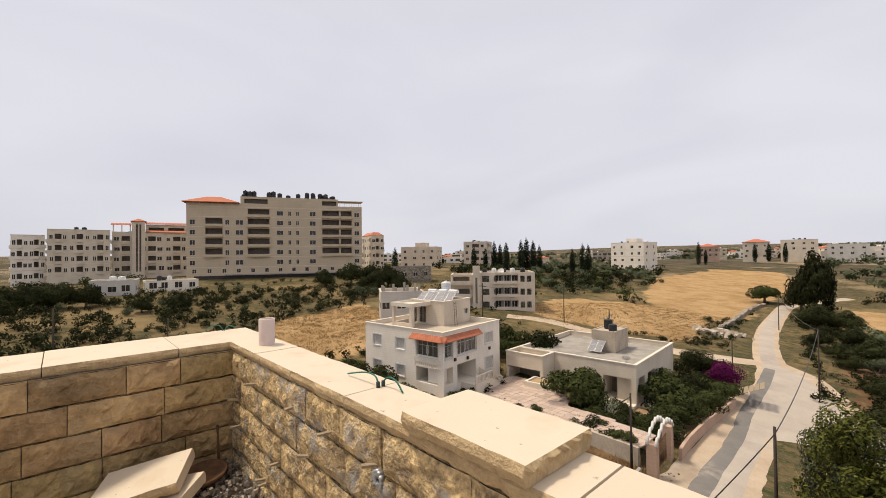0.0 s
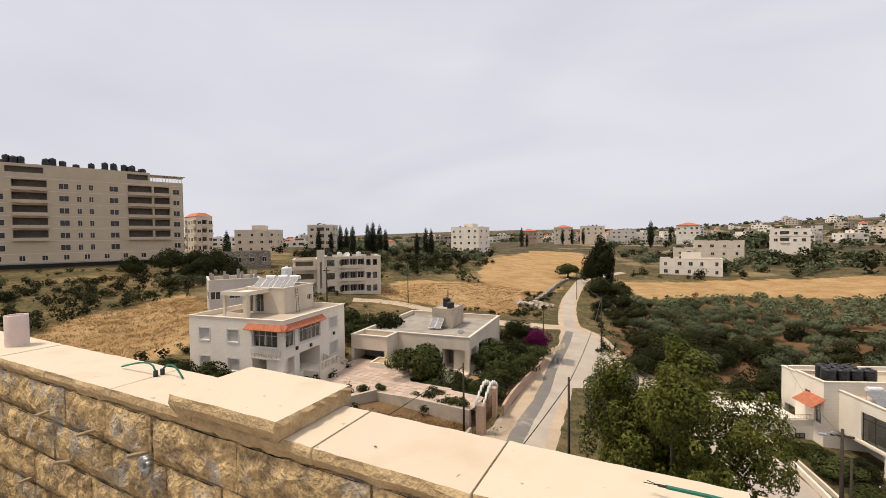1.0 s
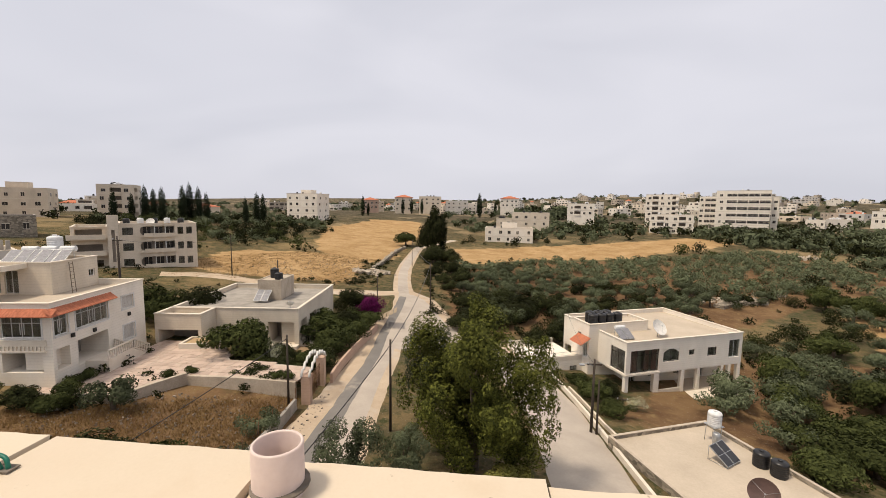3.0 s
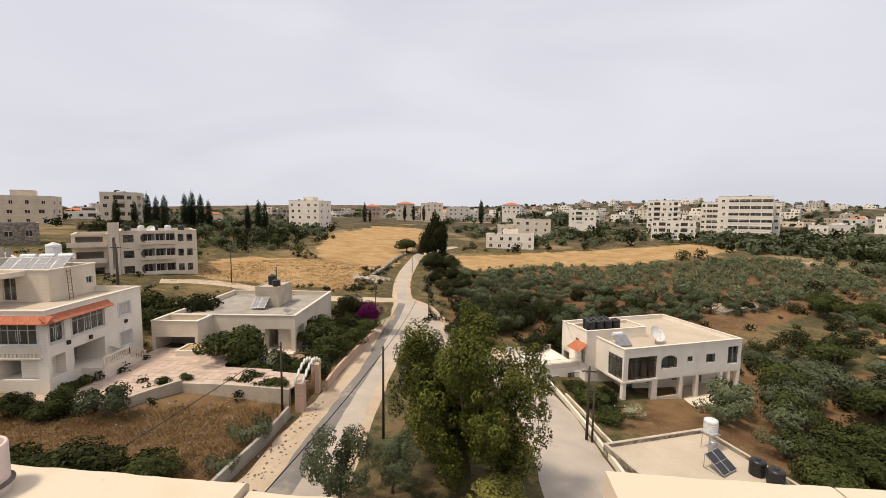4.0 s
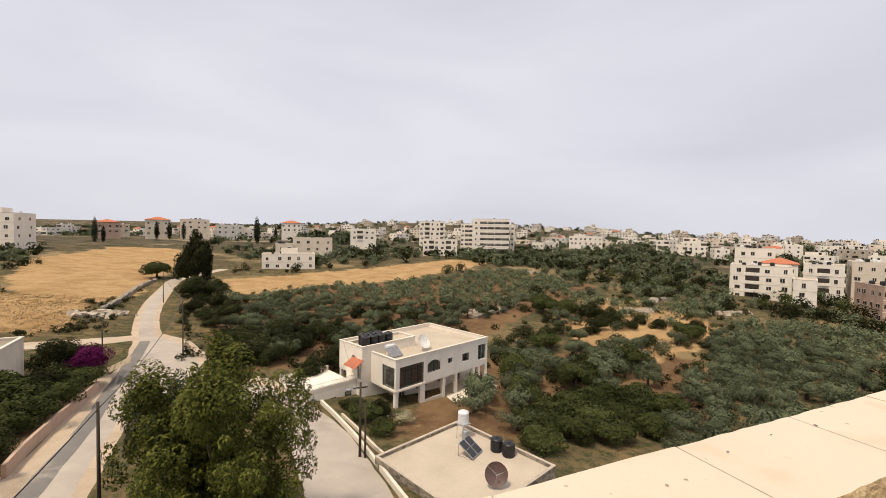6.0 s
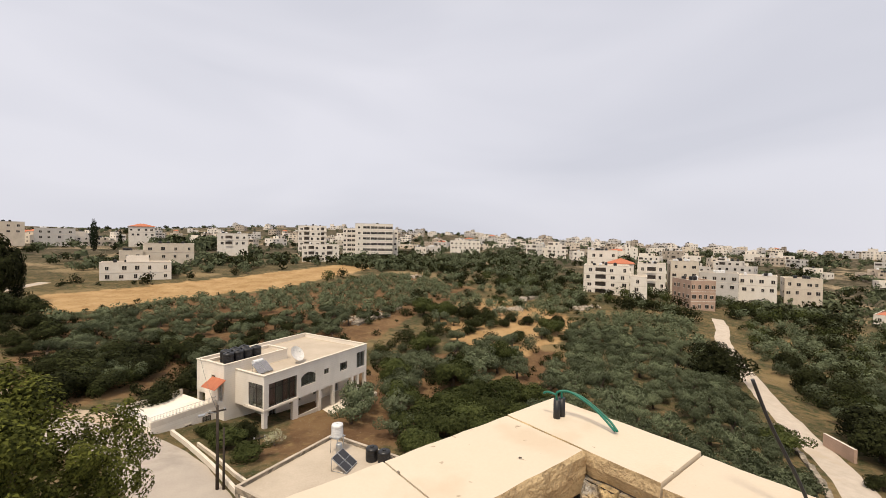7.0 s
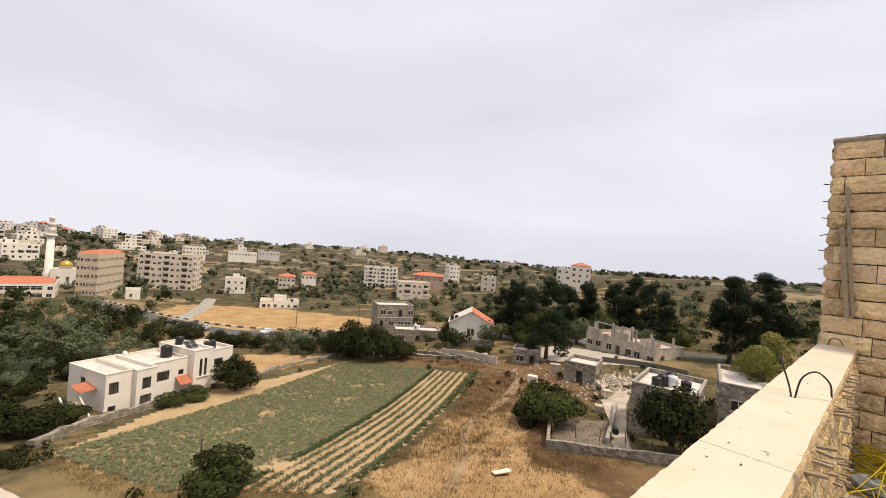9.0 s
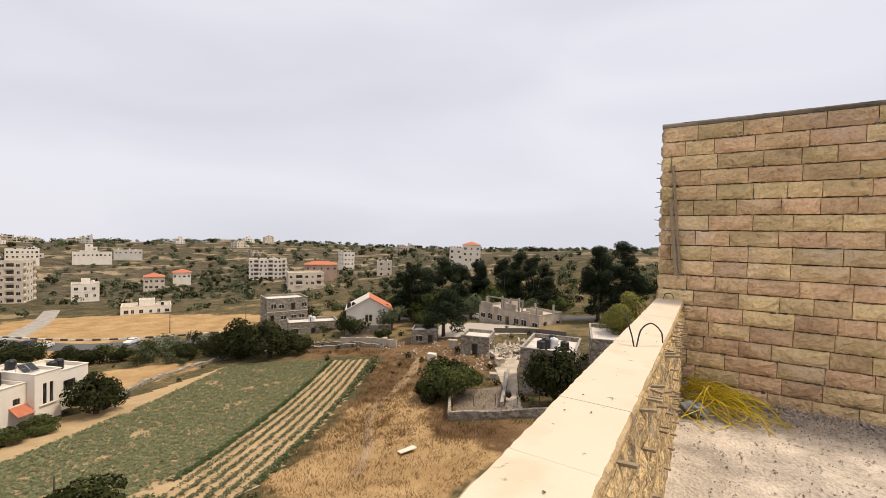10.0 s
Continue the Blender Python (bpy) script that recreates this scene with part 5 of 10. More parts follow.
# ---- the town round about ----
HOUSES = [  # name, corner x, y, turn, width, depth, top, storeys, windows a storey, stone, fittings, label
    ("apartment_block", -171.6, -10.4, 93.3, 7.1, 14.0, 24.9, 4, 6, RENDER_WHITE, "b", "pale stone apartment block with balconies"), 
    ("apartment_block", -168.0, -2.8, 89.5, 14.5, 15.0, 26.6, 4, 9, RENDER_CREAM, "bt", "cream stone apartment block with black roof tanks"), 
    ("hotel_block", -171.8, 12.4, 83.4, 21.3, 15.0, 26.4, 4, 9, RENDER_CREAM, "bt", "cream stone hotel block with red roof edges and a tower"), 
    ("low_house", -113.1, 4.4, 77.5, 7.8, 7.0, 13.0, 1, 3, RENDER_GREY, "t", "long low white house among trees"), 
    ("low_house", -114.9, 14.2, 86.5, 10.5, 7.0, 12.4, 1, 4, RENDER_WHITE, "t", "low white house with dark windows"), 
    ("town_house", -155.4, 100.3, 77.0, 5.8, 12.0, 26.6, 4, 3, RENDER_CREAM, "rb", "cream stone house with red roof edges"), 
    ("town_house", -164.0, 122.9, 35.3, 17.8, 12.0, 21.7, 3, 4, RENDER_CREAM, "k", "cream stone house with a red-roofed stair top"), 
    ("town_house", -145.7, 147.9, 30.6, 11.9, 13.0, 24.0, 4, 3, RENDER_CREAM, "tb", "stepped cream stone house with roof tanks"), 
    ("old_house", -104.7, 74.2, 51.9, 12.6, 9.0, 14.2, 1, 4, OLD_MASONRY, "", "old grey masonry house"), 
    ("unfinished_house", -59.5, 40.2, 58.3, 7.3, 8.0, 11.4, 1, 3, RENDER_GREY, "c", "unfinished white house with bare columns on its roof"), 
    ("white_block", -102.4, 215.1, -5.1, 17.5, 14.0, 22.9, 4, 4, RENDER_WHITE, "tk", "four-storey white stone block of flats"), 
    ("town_house", -89.7, 317.3, 25.2, 11.3, 12.0, 21.2, 2, 3, RENDER_PINK, "r", "far pink house with red roof"), 
    ("town_house", -67.9, 328.2, 10.7, 14.0, 12.0, 23.6, 3, 3, RENDER_CREAM, "r", "far cream house with red roofs"), 
    ("town_house", -50.4, 341.6, 7.1, 18.1, 12.0, 24.8, 2, 4, RENDER_CREAM, "t", "far cream stone house"), 
    ("town_house", -29.1, 349.1, 3.4, 18.7, 12.0, 21.6, 2, 4, RENDER_GREY, "t", "far pale grey house"), 
    ("field_house", 2.9, 178.3, -3.7, 20.0, 11.0, 8.5, 2, 5, RENDER_WHITE, "tk", "white two-storey house in the straw field"), 
    ("town_house", 16.9, 217.7, -6.5, 18.6, 11.0, 14.5, 2, 4, RENDER_CREAM, "t", "pale house behind the straw field"), 
    ("town_house", 16.3, 352.0, -3.6, 14.8, 12.0, 24.0, 2, 4, RENDER_WHITE, "r", "far white house with red roof"), 
    ("town_house", 52.3, 257.3, -12.9, 15.3, 12.0, 19.8, 2, 4, RENDER_WHITE, "tb", "white house among trees"), 
    ("flat_block", 83.9, 215.0, -23.4, 18.6, 14.0, 14.6, 3, 6, RENDER_WHITE, "bt", "white block of flats with roof tanks"), 
    ("flat_block", 92.9, 245.8, -22.2, 16.1, 14.0, 25.2, 6, 5, RENDER_WHITE, "bt", "tall white block of flats with dark balconies"), 
    ("office_block", 116.6, 235.6, -26.9, 7.6, 16.0, 24.1, 6, 3, RENDER_WHITE, "w", "white office wing with window bands"), 
    ("office_block", 119.9, 226.1, -30.2, 22.2, 18.0, 26.9, 6, 5, RENDER_WHITE, "wt", "big white stone block with ribbon windows"), 
    ("town_house", 216.3, 253.2, -42.2, 23.6, 12.0, 17.6, 2, 7, RENDER_WHITE, "t", "long white house on the slope"), 
    ("white_block", 148.8, 91.5, -60.3, 16.3, 14.0, 8.9, 4, 4, RENDER_WHITE, "tb", "white four-storey stone house on the slope"), 
    ("town_house", 179.3, 109.1, -59.8, 13.0, 10.0, 14.0, 2, 3, RENDER_WHITE, "tt", "white house with roof tanks"), 
    ("town_house", 174.3, 83.0, -65.5, 10.3, 11.0, 9.4, 3, 3, RENDER_WHITE, "tb", "white house on the slope"), 
    ("town_house", 182.6, 73.5, -60.8, 9.9, 11.0, 10.7, 3, 3, RENDER_CREAM, "t", "pale house on the slope"), 
    ("town_house", 194.1, 67.0, -72.5, 13.2, 10.0, 6.2, 2, 4, RENDER_GREY, "t", "pale grey house on the slope"), 
    ("town_house", 202.9, 55.7, -76.1, 12.1, 10.0, 5.5, 2, 4, RENDER_WHITE, "t", "white house on the slope"), 
    ("town_house", 212.7, 43.1, -69.6, 11.4, 10.0, 4.8, 2, 4, RENDER_CREAM, "t", "cream house on the slope"), 
    ("pink_house", 158.2, 56.7, -40.0, 8.2, 12.0, 5.4, 3, 4, RENDER_PINK, "t", "pink stone house of three storeys"), 
    ("mosque_hall", 212.0, 18.4, -93.9, 19.4, 16.0, -5.9, 2, 6, RENDER_WHITE, "rw", "white hall with orange tiled roof edge"), 
    ("glass_front_building", 224.0, -6.7, -117.9, 7.1, 22.0, 4.6, 5, 6, RENDER_TAN, "gr", "tan stone building with a tall glass front"), 
    ("residential_block", 273.0, -32.2, -116.1, 25.8, 18.0, 3.6, 6, 9, RENDER_CREAM, "bt", "cream stone residential block with dark balconies"), 
    ("white_shed", 216.1, -22.0, -96.7, 4.9, 8.0, -8.9, 1, 1, RENDER_WHITE, "", "white shed beside the tan building"), 
    ("valley_house", 252.2, -69.1, -106.8, 10.2, 10.0, -7.4, 2, 3, RENDER_WHITE, "tk", "white house in the valley"), 
    ("valley_house", 270.4, -105.6, -112.8, 9.7, 11.0, -7.8, 2, 4, RENDER_CREAM, "r", "cream house with red roof in the valley"), 
    ("valley_house", 284.1, -126.9, -115.4, 9.6, 10.0, -7.3, 1, 4, RENDER_WHITE, "r", "white house with red roof in the valley"), 
    ("valley_house", 191.1, -66.4, -112.1, 16.0, 11.0, -11.0, 1, 6, RENDER_WHITE, "tk", "low white house behind the straw strip"), 
    ("valley_block", 265.4, -165.5, -124.8, 23.8, 16.0, 1.1, 5, 8, RENDER_WHITE, "bt", "white five-storey block with balconies in the valley"), 
    ("valley_house", 190.2, -139.8, -121.2, 17.9, 12.0, -1.9, 2, 5, RENDER_CREAM, "b", "cream two-storey house with dark openings"), 
    ("valley_house", 209.3, -165.3, -131.2, 19.1, 11.0, 0.3, 1, 5, RENDER_PINK, "r", "house with flat red roof"), 
    ("valley_house", 236.9, -223.8, -114.4, 8.5, 12.0, 6.0, 3, 3, RENDER_WHITE, "t", "white house near the ridge"), 
    ("valley_house", 179.3, -196.1, -139.5, 9.1, 10.0, 3.2, 3, 2, RENDER_CREAM, "t", "cream house behind the pines"), 
    ("old_stone_house", 112.4, -73.7, -112.5, 11.6, 9.0, -0.9, 2, 4, OLD_MASONRY, "", "old two-storey masonry house with arched windows"), 
    ("low_ruin", 99.3, -71.0, -124.2, 12.9, 7.0, -5.7, 1, 3, OLD_MASONRY, "t", "low old masonry house with flat roof"), 
    ("ridge_house", 134.7, -209.4, -149.3, 7.6, 10.0, 12.8, 2, 2, RENDER_WHITE, "t", "white house on the ridge"), 
    ("ridge_house", 130.2, -216.7, -151.4, 10.8, 11.0, 14.6, 3, 3, RENDER_WHITE, "r", "white house with red roof on the ridge"), 
    ("concrete_house", 54.4, -94.0, 163.5, 18.4, 9.0, 1.2, 1, 7, OLD_PLASTER, "c", "unfinished grey concrete house with bare columns"), 
    # dark masonry colour here stands in for shadow on the house front
    ("old_flat_house", 25.4, -49.5, -170.3, 6.6, 9.0, 4.2, 1, 1, OLD_MASONRY, "t", "old house with bare flat roof, its front's shadow in darker stone"), 
    ("stone_annex_house", 18.4, -56.6, -165.5, 10.0, 11.0, 5.0, 1, 2, OLD_MASONRY, "", "long low house of dark stone blocks"), 
    ("grey_shed", 57.4, -69.5, -150.5, 5.3, 5.0, -1.4, 1, 2, OLD_MASONRY, "", "small dark masonry shed beside the tall tree"), 
    ("roof_slab_shed", 42.7, -64.5, -164.0, 5.1, 6.0, 0.5, 1, 1, OLD_MASONRY, "", "low shed with a concrete slab roof"), 
    ("town_house", 8.7, 212.2, -3.0, 7.9, 9, 11.6, 1, 2, RENDER_CREAM, "t", "low cream house behind the straw field"),
    ("town_house", 143.1, 220.6, -33.1, 2.8, 12, 23.8, 5, 1, RENDER_WHITE, "", "white stair wing of the big stone block"),
    ("town_house", 177.8, 233.0, -38.1, 10.0, 11, 13.1, 1, 3, RENDER_GREY, "t", "low grey house with a dark roof"),
    ("town_house", 167.3, 232.0, -36.4, 7.7, 9, 12.9, 1, 3, RENDER_WHITE, "t", "low white house on the slope"),
    ("town_house", 167.1, 92.1, -62.0, 10.0, 12, 9.1, 3, 3, RENDER_WHITE, "r", "white house with red hip roof"),
    ("town_house", 150.7, 74.0, -64.1, 5.5, 9, 5.7, 3, 1, RENDER_WHITE, "w", "white bay wing with wide windows"),
    ("hillside_hall", 419.5, -116.7, -107.4, 24.2, 12, 0.4, 1, 9, RENDER_WHITE, "", "long low white hall on the terraced slope"),
    ("hillside_hall", 435.6, -149.0, -110.4, 20.0, 12, 1.3, 1, 6, RENDER_GREY, "t", "long low pale hall on the terraced slope"),
    ("hillside_hall", 422.9, -80.9, -102.2, 17.7, 12, 3.1, 2, 7, RENDER_WHITE, "t", "long white hall on the terraced slope"),
]


def hip_roof(house, x, y, z, w, d, rise, over=0.4, flat=0.0, mat=None, label="red tiled hip roof"):
    g = Geo()
    a = [(x - over, y - over, z), (x + w + over, y - over, z), (x + w + over, y + d + over, z), (x - over, y + d + over, z)]
    m = min(w, d) / 2 * (1 - flat)
    b = [(x + m, y + m, z + rise), (x + w - m, y + m, z + rise), (x + w - m, y + d - m, z + rise), (x + m, y + d - m, z + rise)]
    for i in range(4):
        j = (i + 1) % 4
        g.face([a[i], a[j], b[j], b[i]])
        lo = [(p[0], p[1], p[2] - 0.18) for p in (a[i], a[j])]
        g.face([lo[0], lo[1], a[j], a[i]])
    g.face(b)
    g.face([(p[0], p[1], p[2] - 0.18) for p in a[::-1]])
    return part("roof", g, [mat or TILE_RED], house, label)


ROOF_TANK = None


def roof_tank(house, x, y, z, r, h, mat):
    global ROOF_TANK
    if ROOF_TANK is None:
        ROOF_TANK = {}
        for mm in (TANK_BLACK, TANK_WHITE):
            g = Geo()
            g.tube_z([(0.95, 0), (1, 0.08), (1, 0.38), (0.96, 0.42), (1, 0.46), (1, 0.82), (0.8, 0.92), (0.3, 0.96), (0.3, 1.0)], 9, 0, (0, 0, 0))
            ROOF_TANK[mm.name] = g.mesh("roof_tank", mm)
    return part("roof_tank", ROOF_TANK[mat.name], None, house, m=pose(x, y, z) @ Matrix.Diagonal((r, r, h, 1)))


def town_house(row, rnd, tiny=False):
    name, x, y, turn, w, d, top, floors, nwin, mat, fit, label = row
    ca, sa = math.cos(radians(turn)), math.sin(radians(turn))
    corners = [(x, y), (x + ca * w, y + sa * w), (x + ca * w - sa * d, y + sa * w + ca * d), (x - sa * d, y + ca * d)]
    base = min(gz(*c) for c in corners) - 0.4
    h = top - base
    ho = thing(name, pose(x, y, base, 0, 0, turn), label, "house")
    fh = min(3.3, (h - 0.8) / floors)
    holes, wins = {}, []
    par = 0.5
    for f in range(floors):
        foot = h - par - (f + 1) * fh + 0.95
        for side, width in (("f", w), ("r", d), ("l", d)):
            n = nwin if side == "f" else max(2, round(nwin * d / w * 0.7))
            bay = width / n
            for i in range(n):
                a = bay * (i + 0.5)
                if "w" in fit and side == "f" and i % 5 not in (0,):
                    wins.append((side, a, foot, round(bay * 0.92, 1), 1.3, True))
                elif "b" in fit and (i + (0 if side == "f" else 1)) % 3 == 1 and foot > 0.8:
                    holes.setdefault(side, []).append((a - bay * 0.46, foot - 0.05, a + bay * 0.46, foot + 1.55, 1.3))
                elif foot > 0.3:
                    ww = rnd.choice((0.9, 1.2, 1.4)) if bay > 1.8 else 0.7
                    if mat in (OLD_PLASTER, OLD_MASONRY) and y < 0:
                        if rnd.random() < 0.4 and foot > 0.6:
                            holes.setdefault(side, []).append((a - 0.55, foot - 0.75, a + 0.55, foot + 1.35, 1.0))
                            continue
                        ww = min(1.3, bay * 0.6)
                    wins.append((side, a + rnd.uniform(-0.15, 0.15) * bay, foot, ww, rnd.choice((1.1, 1.3)), False))
    if "g" in fit:
        holes["l"] = []
        wins = [q for q in wins if q[0] != "l"]
    g = Geo()
    block(g, 0, 0, 0, w, d, h, holes, par)
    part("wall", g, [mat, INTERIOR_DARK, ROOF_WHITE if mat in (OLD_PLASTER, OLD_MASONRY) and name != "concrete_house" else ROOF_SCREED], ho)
    if tiny:
        b = Geo()
        for side, a, foot, ww, hh, fr in wins:
            m = side_pose(0, 0, 0, w, d, side, a, foot, 0.0)
            b.box(-ww / 2, -0.05, 0, ww / 2, 0.04, hh, 0, m)
        part("window_pane", b, [DARK_PANE], ho, kind="stuff")
    else:
        for side, a, foot, ww, hh, fr in wins:
            far_window(ho, side_pose(0, 0, 0, w, d, side, a, foot, 0.0), ww, hh, fr)
    for side, hs in holes.items():
        for a0, z0, a1, z1, dep in hs if not tiny and "b" in fit else ():
            b = Geo()
            b.box(0, -0.35, -0.95, a1 - a0, 0.05, -0.05 + 0.0)
            part("balcony", b, [mat], ho, m=side_pose(0, 0, 0, w, d, side, a0, z0 + 0.05, -0.005))
    if floors > 1 and "c" not in fit and not tiny:
        b = Geo()
        for f in range(1, floors):
            zz = h - par - f * fh
            b.box(-0.06, -0.06, zz - 0.1, w + 0.06, -0.004, zz + 0.08)
        part("string_course", b, [TRIM], ho, kind="stuff")
    part("coping", trim_ring(0, 0, h, w, d, 0.3, 0.1, 0.06), [CONCRETE if mat in (OLD_PLASTER, OLD_MASONRY) else TRIM], ho)
    if "g" in fit:
        b = Geo()
        b.box(-0.35, d * 0.30, h * 0.22, -0.004, d * 0.72, h * 0.82)
        part("glass_front", b, [DARK_PANE], ho, "tall dark glazed front")
        for k in range(1, 5):
            b = Geo()
            yy = d * (0.30 + 0.42 * k / 5)
            b.box(-0.45, yy - 0.08, h * 0.22, -0.355, yy + 0.08, h * 0.82)
            part("mullion", b, [TRIM], ho)
    if "r" in fit:
        if "b" in fit or "w" in fit or "g" in fit:
            hip_roof(ho, w * 0.05, d * 0.05, h + 0.12, w * 0.9, d * 0.9, 1.4, flat=0.45, label="orange tiled roof edge")
        else:
            hip_roof(ho, 0, 0, h + 0.12, w, d, 2.0, label="red tiled hip roof")
    if "k" in fit:
        b = Geo()
        block(b, w * 0.35, d * 0.3, h - par, w * 0.32, d * 0.45, 2.6, {}, 0.2)
        part("stair_box", b, [mat, INTERIOR, ROOF_SCREED], ho)
    if name == "concrete_house":
        for x0, y0, x1, y1, up in ((0.2, 0.3, 4.2, 0.6, 1.5), (4.6, 0.3, 6.2, 0.6, 0.8), (8.0, 0.4, 8.3, 5.5, 2.2), (8.3, 0.3, 11.4, 0.6, 2.0), (12.4, 3.0, 17.0, 3.3, 1.2), (13.0, 0.3, 15.4, 0.6, 1.0), (2.0, 6.0, 7.0, 6.3, 2.1)):
            b = Geo()
            b.box(x0, y0, h - par, x1, y1, h - par + up)
            part("half_wall", b, [OLD_PLASTER], ho, "unfinished half-height block wall")
        for x0, x1, up in ((0.9, 6.6, 2.55), (8.2, 12.2, 2.7)):
            b = Geo()
            b.box(x0, 2.0, h - par + up, x1, 2.3, h - par + up + 0.3)
            part("roof_beam", b, [CONCRETE], ho)
            for xx in (x0 + 0.1, x1 - 0.4):
                b = Geo()
                b.box(xx, 2.0, h - par, xx + 0.3, 2.3, h - par + up - 0.004)
                part("bare_column", b, [CONCRETE], ho)
    if "c" in fit:
        for i in range(4):
            for j in (0, 1):
                b = Geo()
                px, py = w * (0.08 + 0.28 * i), d * (0.12 + 0.7 * j)
                b.box(px - 0.2, py - 0.2, h - par, px + 0.2, py + 0.2, h + (rnd.uniform(1.4, 3.4) if name == "concrete_house" else rnd.uniform(0.7, 1.4)))
                part("bare_column", b, [CONCRETE], ho)
    if "t" in fit:
        for k in range(rnd.randint(2, 3) if tiny else rnd.randint(3, 6)):
            black = rnd.random() < 0.65 and mat is not RENDER_GREY
            roof_tank(ho, rnd.uniform(0.15, 0.85) * w, rnd.uniform(0.25, 0.8) * d, h - par, rnd.uniform(0.5, 0.7), rnd.uniform(1.1, 1.7), TANK_BLACK if black else TANK_WHITE)
    return ho


HOUSE_SPOTS = [(r[1], r[2]) for r in HOUSES] + [(-125, 50), (-135, 40), (-62, 62)]
rnd = random.Random(5)
for row in HOUSES:
    town_house(row, rnd)

# --- tower and red roof terraces of the hotel block
hotel = next(o for o in scene.objects if o.name == "hotel_block")
HB = 26.4 - hotel.matrix_world.translation.z
g = Geo()
block(g, 5.2, -0.8, 0, 3.6, 5.0, HB + 3.6, {"f": [(1.1, 3.0, 1.6, HB + 2.6, 0.4), (2.0, 3.0, 2.5, HB + 2.6, 0.4)]}, 0.2)
part("stair_tower", g, [RENDER_CREAM, INTERIOR_DARK, ROOF_SCREED], hotel, "cream stair tower with slit windows")
hip_roof(hotel, 5.2, -0.8, HB + 3.65, 3.6, 5.0, 1.0, 0.35)
g = Geo()
block(g, 9.0, 3.0, HB - 0.5, 12.0, 9.0, 3.4, {"f": [(0.8, 0.8, 5.2, 2.4, 1.2), (6.4, 0.8, 11.2, 2.4, 1.2)]}, 0.3)
part("top_storey", g, [RENDER_CREAM, INTERIOR_DARK, ROOF_SCREED], hotel)
for x0, x1, y0, zz in ((8.9, 21.6, -0.5, HB + 0.15), (8.9, 21.4, 2.4, HB + 3.1), (-0.3, 5.1, -0.4, HB + 2.4)):
    g = Geo()
    g.face([(x0, y0, zz), (x1, y0, zz), (x1, y0 + 1.6, zz + 0.6), (x0, y0 + 1.6, zz + 0.6)])
    g.face([(x0, y0, zz - 0.12), (x0, y0 + 1.6, zz + 0.48), (x1, y0 + 1.6, zz + 0.48), (x1, y0, zz - 0.12)])
    g.face([(x0, y0, zz - 0.12), (x1, y0, zz - 0.12), (x1, y0, zz), (x0, y0, zz)])
    part("tiled_roof_edge", g, [TILE_RED], hotel, "orange tiled roof edge")
for px in (0.2, 2.4, 4.6):
    g = Geo()
    g.box(px, 0.3, HB - 0.5, px + 0.3, 0.6, HB + 2.5)
    part("roof_post", g, [TRIM], hotel)

# --- the long seven-storey apartment building
AX, AY = -145.6, 28.2
apt_turn = math.degrees(math.atan2(77.4 - AY, -125.6 - AX))
APZ = 10.2
apt = thing("apartment_building", pose(AX, AY, APZ, 0, 0, apt_turn), "long seven-storey tan stone apartment building with balconies and roof tanks", "apartment building")
AW, AD, AH = 53.0, 17.0, 24.4
holes, wins = {"f": [], "l": []}, []
for f in range(6):
    z0 = 4.6 + 3.15 * f
    for a0, a1 in ((0.095, 0.185), (0.32, 0.44), (0.75, 0.855), (0.865, 0.935)):
        if f == 5 and a1 < 0.2 or f < 1:
            continue
        holes["f"].append((AW * a0, z0 + 0.1, AW * a1, z0 + 2.55, 1.6))
    for a, ww in ((0.03, 1.1), (0.21, 0.9), (0.275, 1.7), (0.50, 1.6), (0.556, 0.7), (0.602, 0.7), (0.692, 1.6), (0.967, 1.3)):
        if f == 5 and a < 0.3:
            continue
        wins.append(("f", AW * a, z0 + 0.55, ww * 1.15, 1.45))
    for a in (3.0, 7.5, 12.0):
        wins.append(("l", a, z0 + 0.6, 1.3, 1.3))
for i in range(13):
    wins.append(("f", AW * (0.04 + 0.077 * i), 2.7, 1.0, 1.2))
g = Geo()
block(g, 0, 0, 0, AW, AD, AH, holes, 0.5)
part("wall", g, [RENDER_TAN, INTERIOR_DARK, ROOF_SCREED], apt)
for side, a, z0, ww, hh in wins:
    far_window(apt, side_pose(0, 0, 0, AW, AD, side, a, z0, 0.0), ww, hh)
for a0, z0, a1, z1, dep in holes["f"]:
    b = Geo()
    b.box(a0 - 0.1, -0.9, z0 - 0.25, a1 + 0.1, -0.005, z0 - 0.05)
    b.box(a0 - 0.1, -0.9, z0 - 0.05, a1 + 0.1, -0.75, z0 + 0.6)
    part("balcony", b, [RENDER_TAN], apt)
for f in range(7):
    zz = 4.35 + 3.15 * f
    b = Geo()
    b.box(-0.05, -0.06, zz, AW + 0.05, -0.004, zz + 0.16)
    part("string_course", b, [RENDER_CREAM], apt)
g = Geo()
g.box(AW * 0.2, -2.2, 1.9, AW + 0.5, -0.005, 2.15)
part("canopy", g, [CONCRETE], apt, "long concrete canopy over the shops")
g = Geo()
g.box(2, -0.1, 0.2, AW - 2, -0.006, 1.8)
part("shop_front", g, [DARK_PANE], apt, "dark shop fronts in the shade")
hip_roof(apt, -0.6, -0.8, AH + 0.3, AW * 0.28, AD * 0.8, 2.2, flat=0.2, label="orange tiled roof over the roof terrace")
for i in range(9):
    b = Geo()
    b.box(i * 1.75, -0.3, AH - 0.1, i * 1.75 + 0.2, -0.1, AH + 0.32)
    part("roof_post", b, [TRIM], apt)
g = Geo()
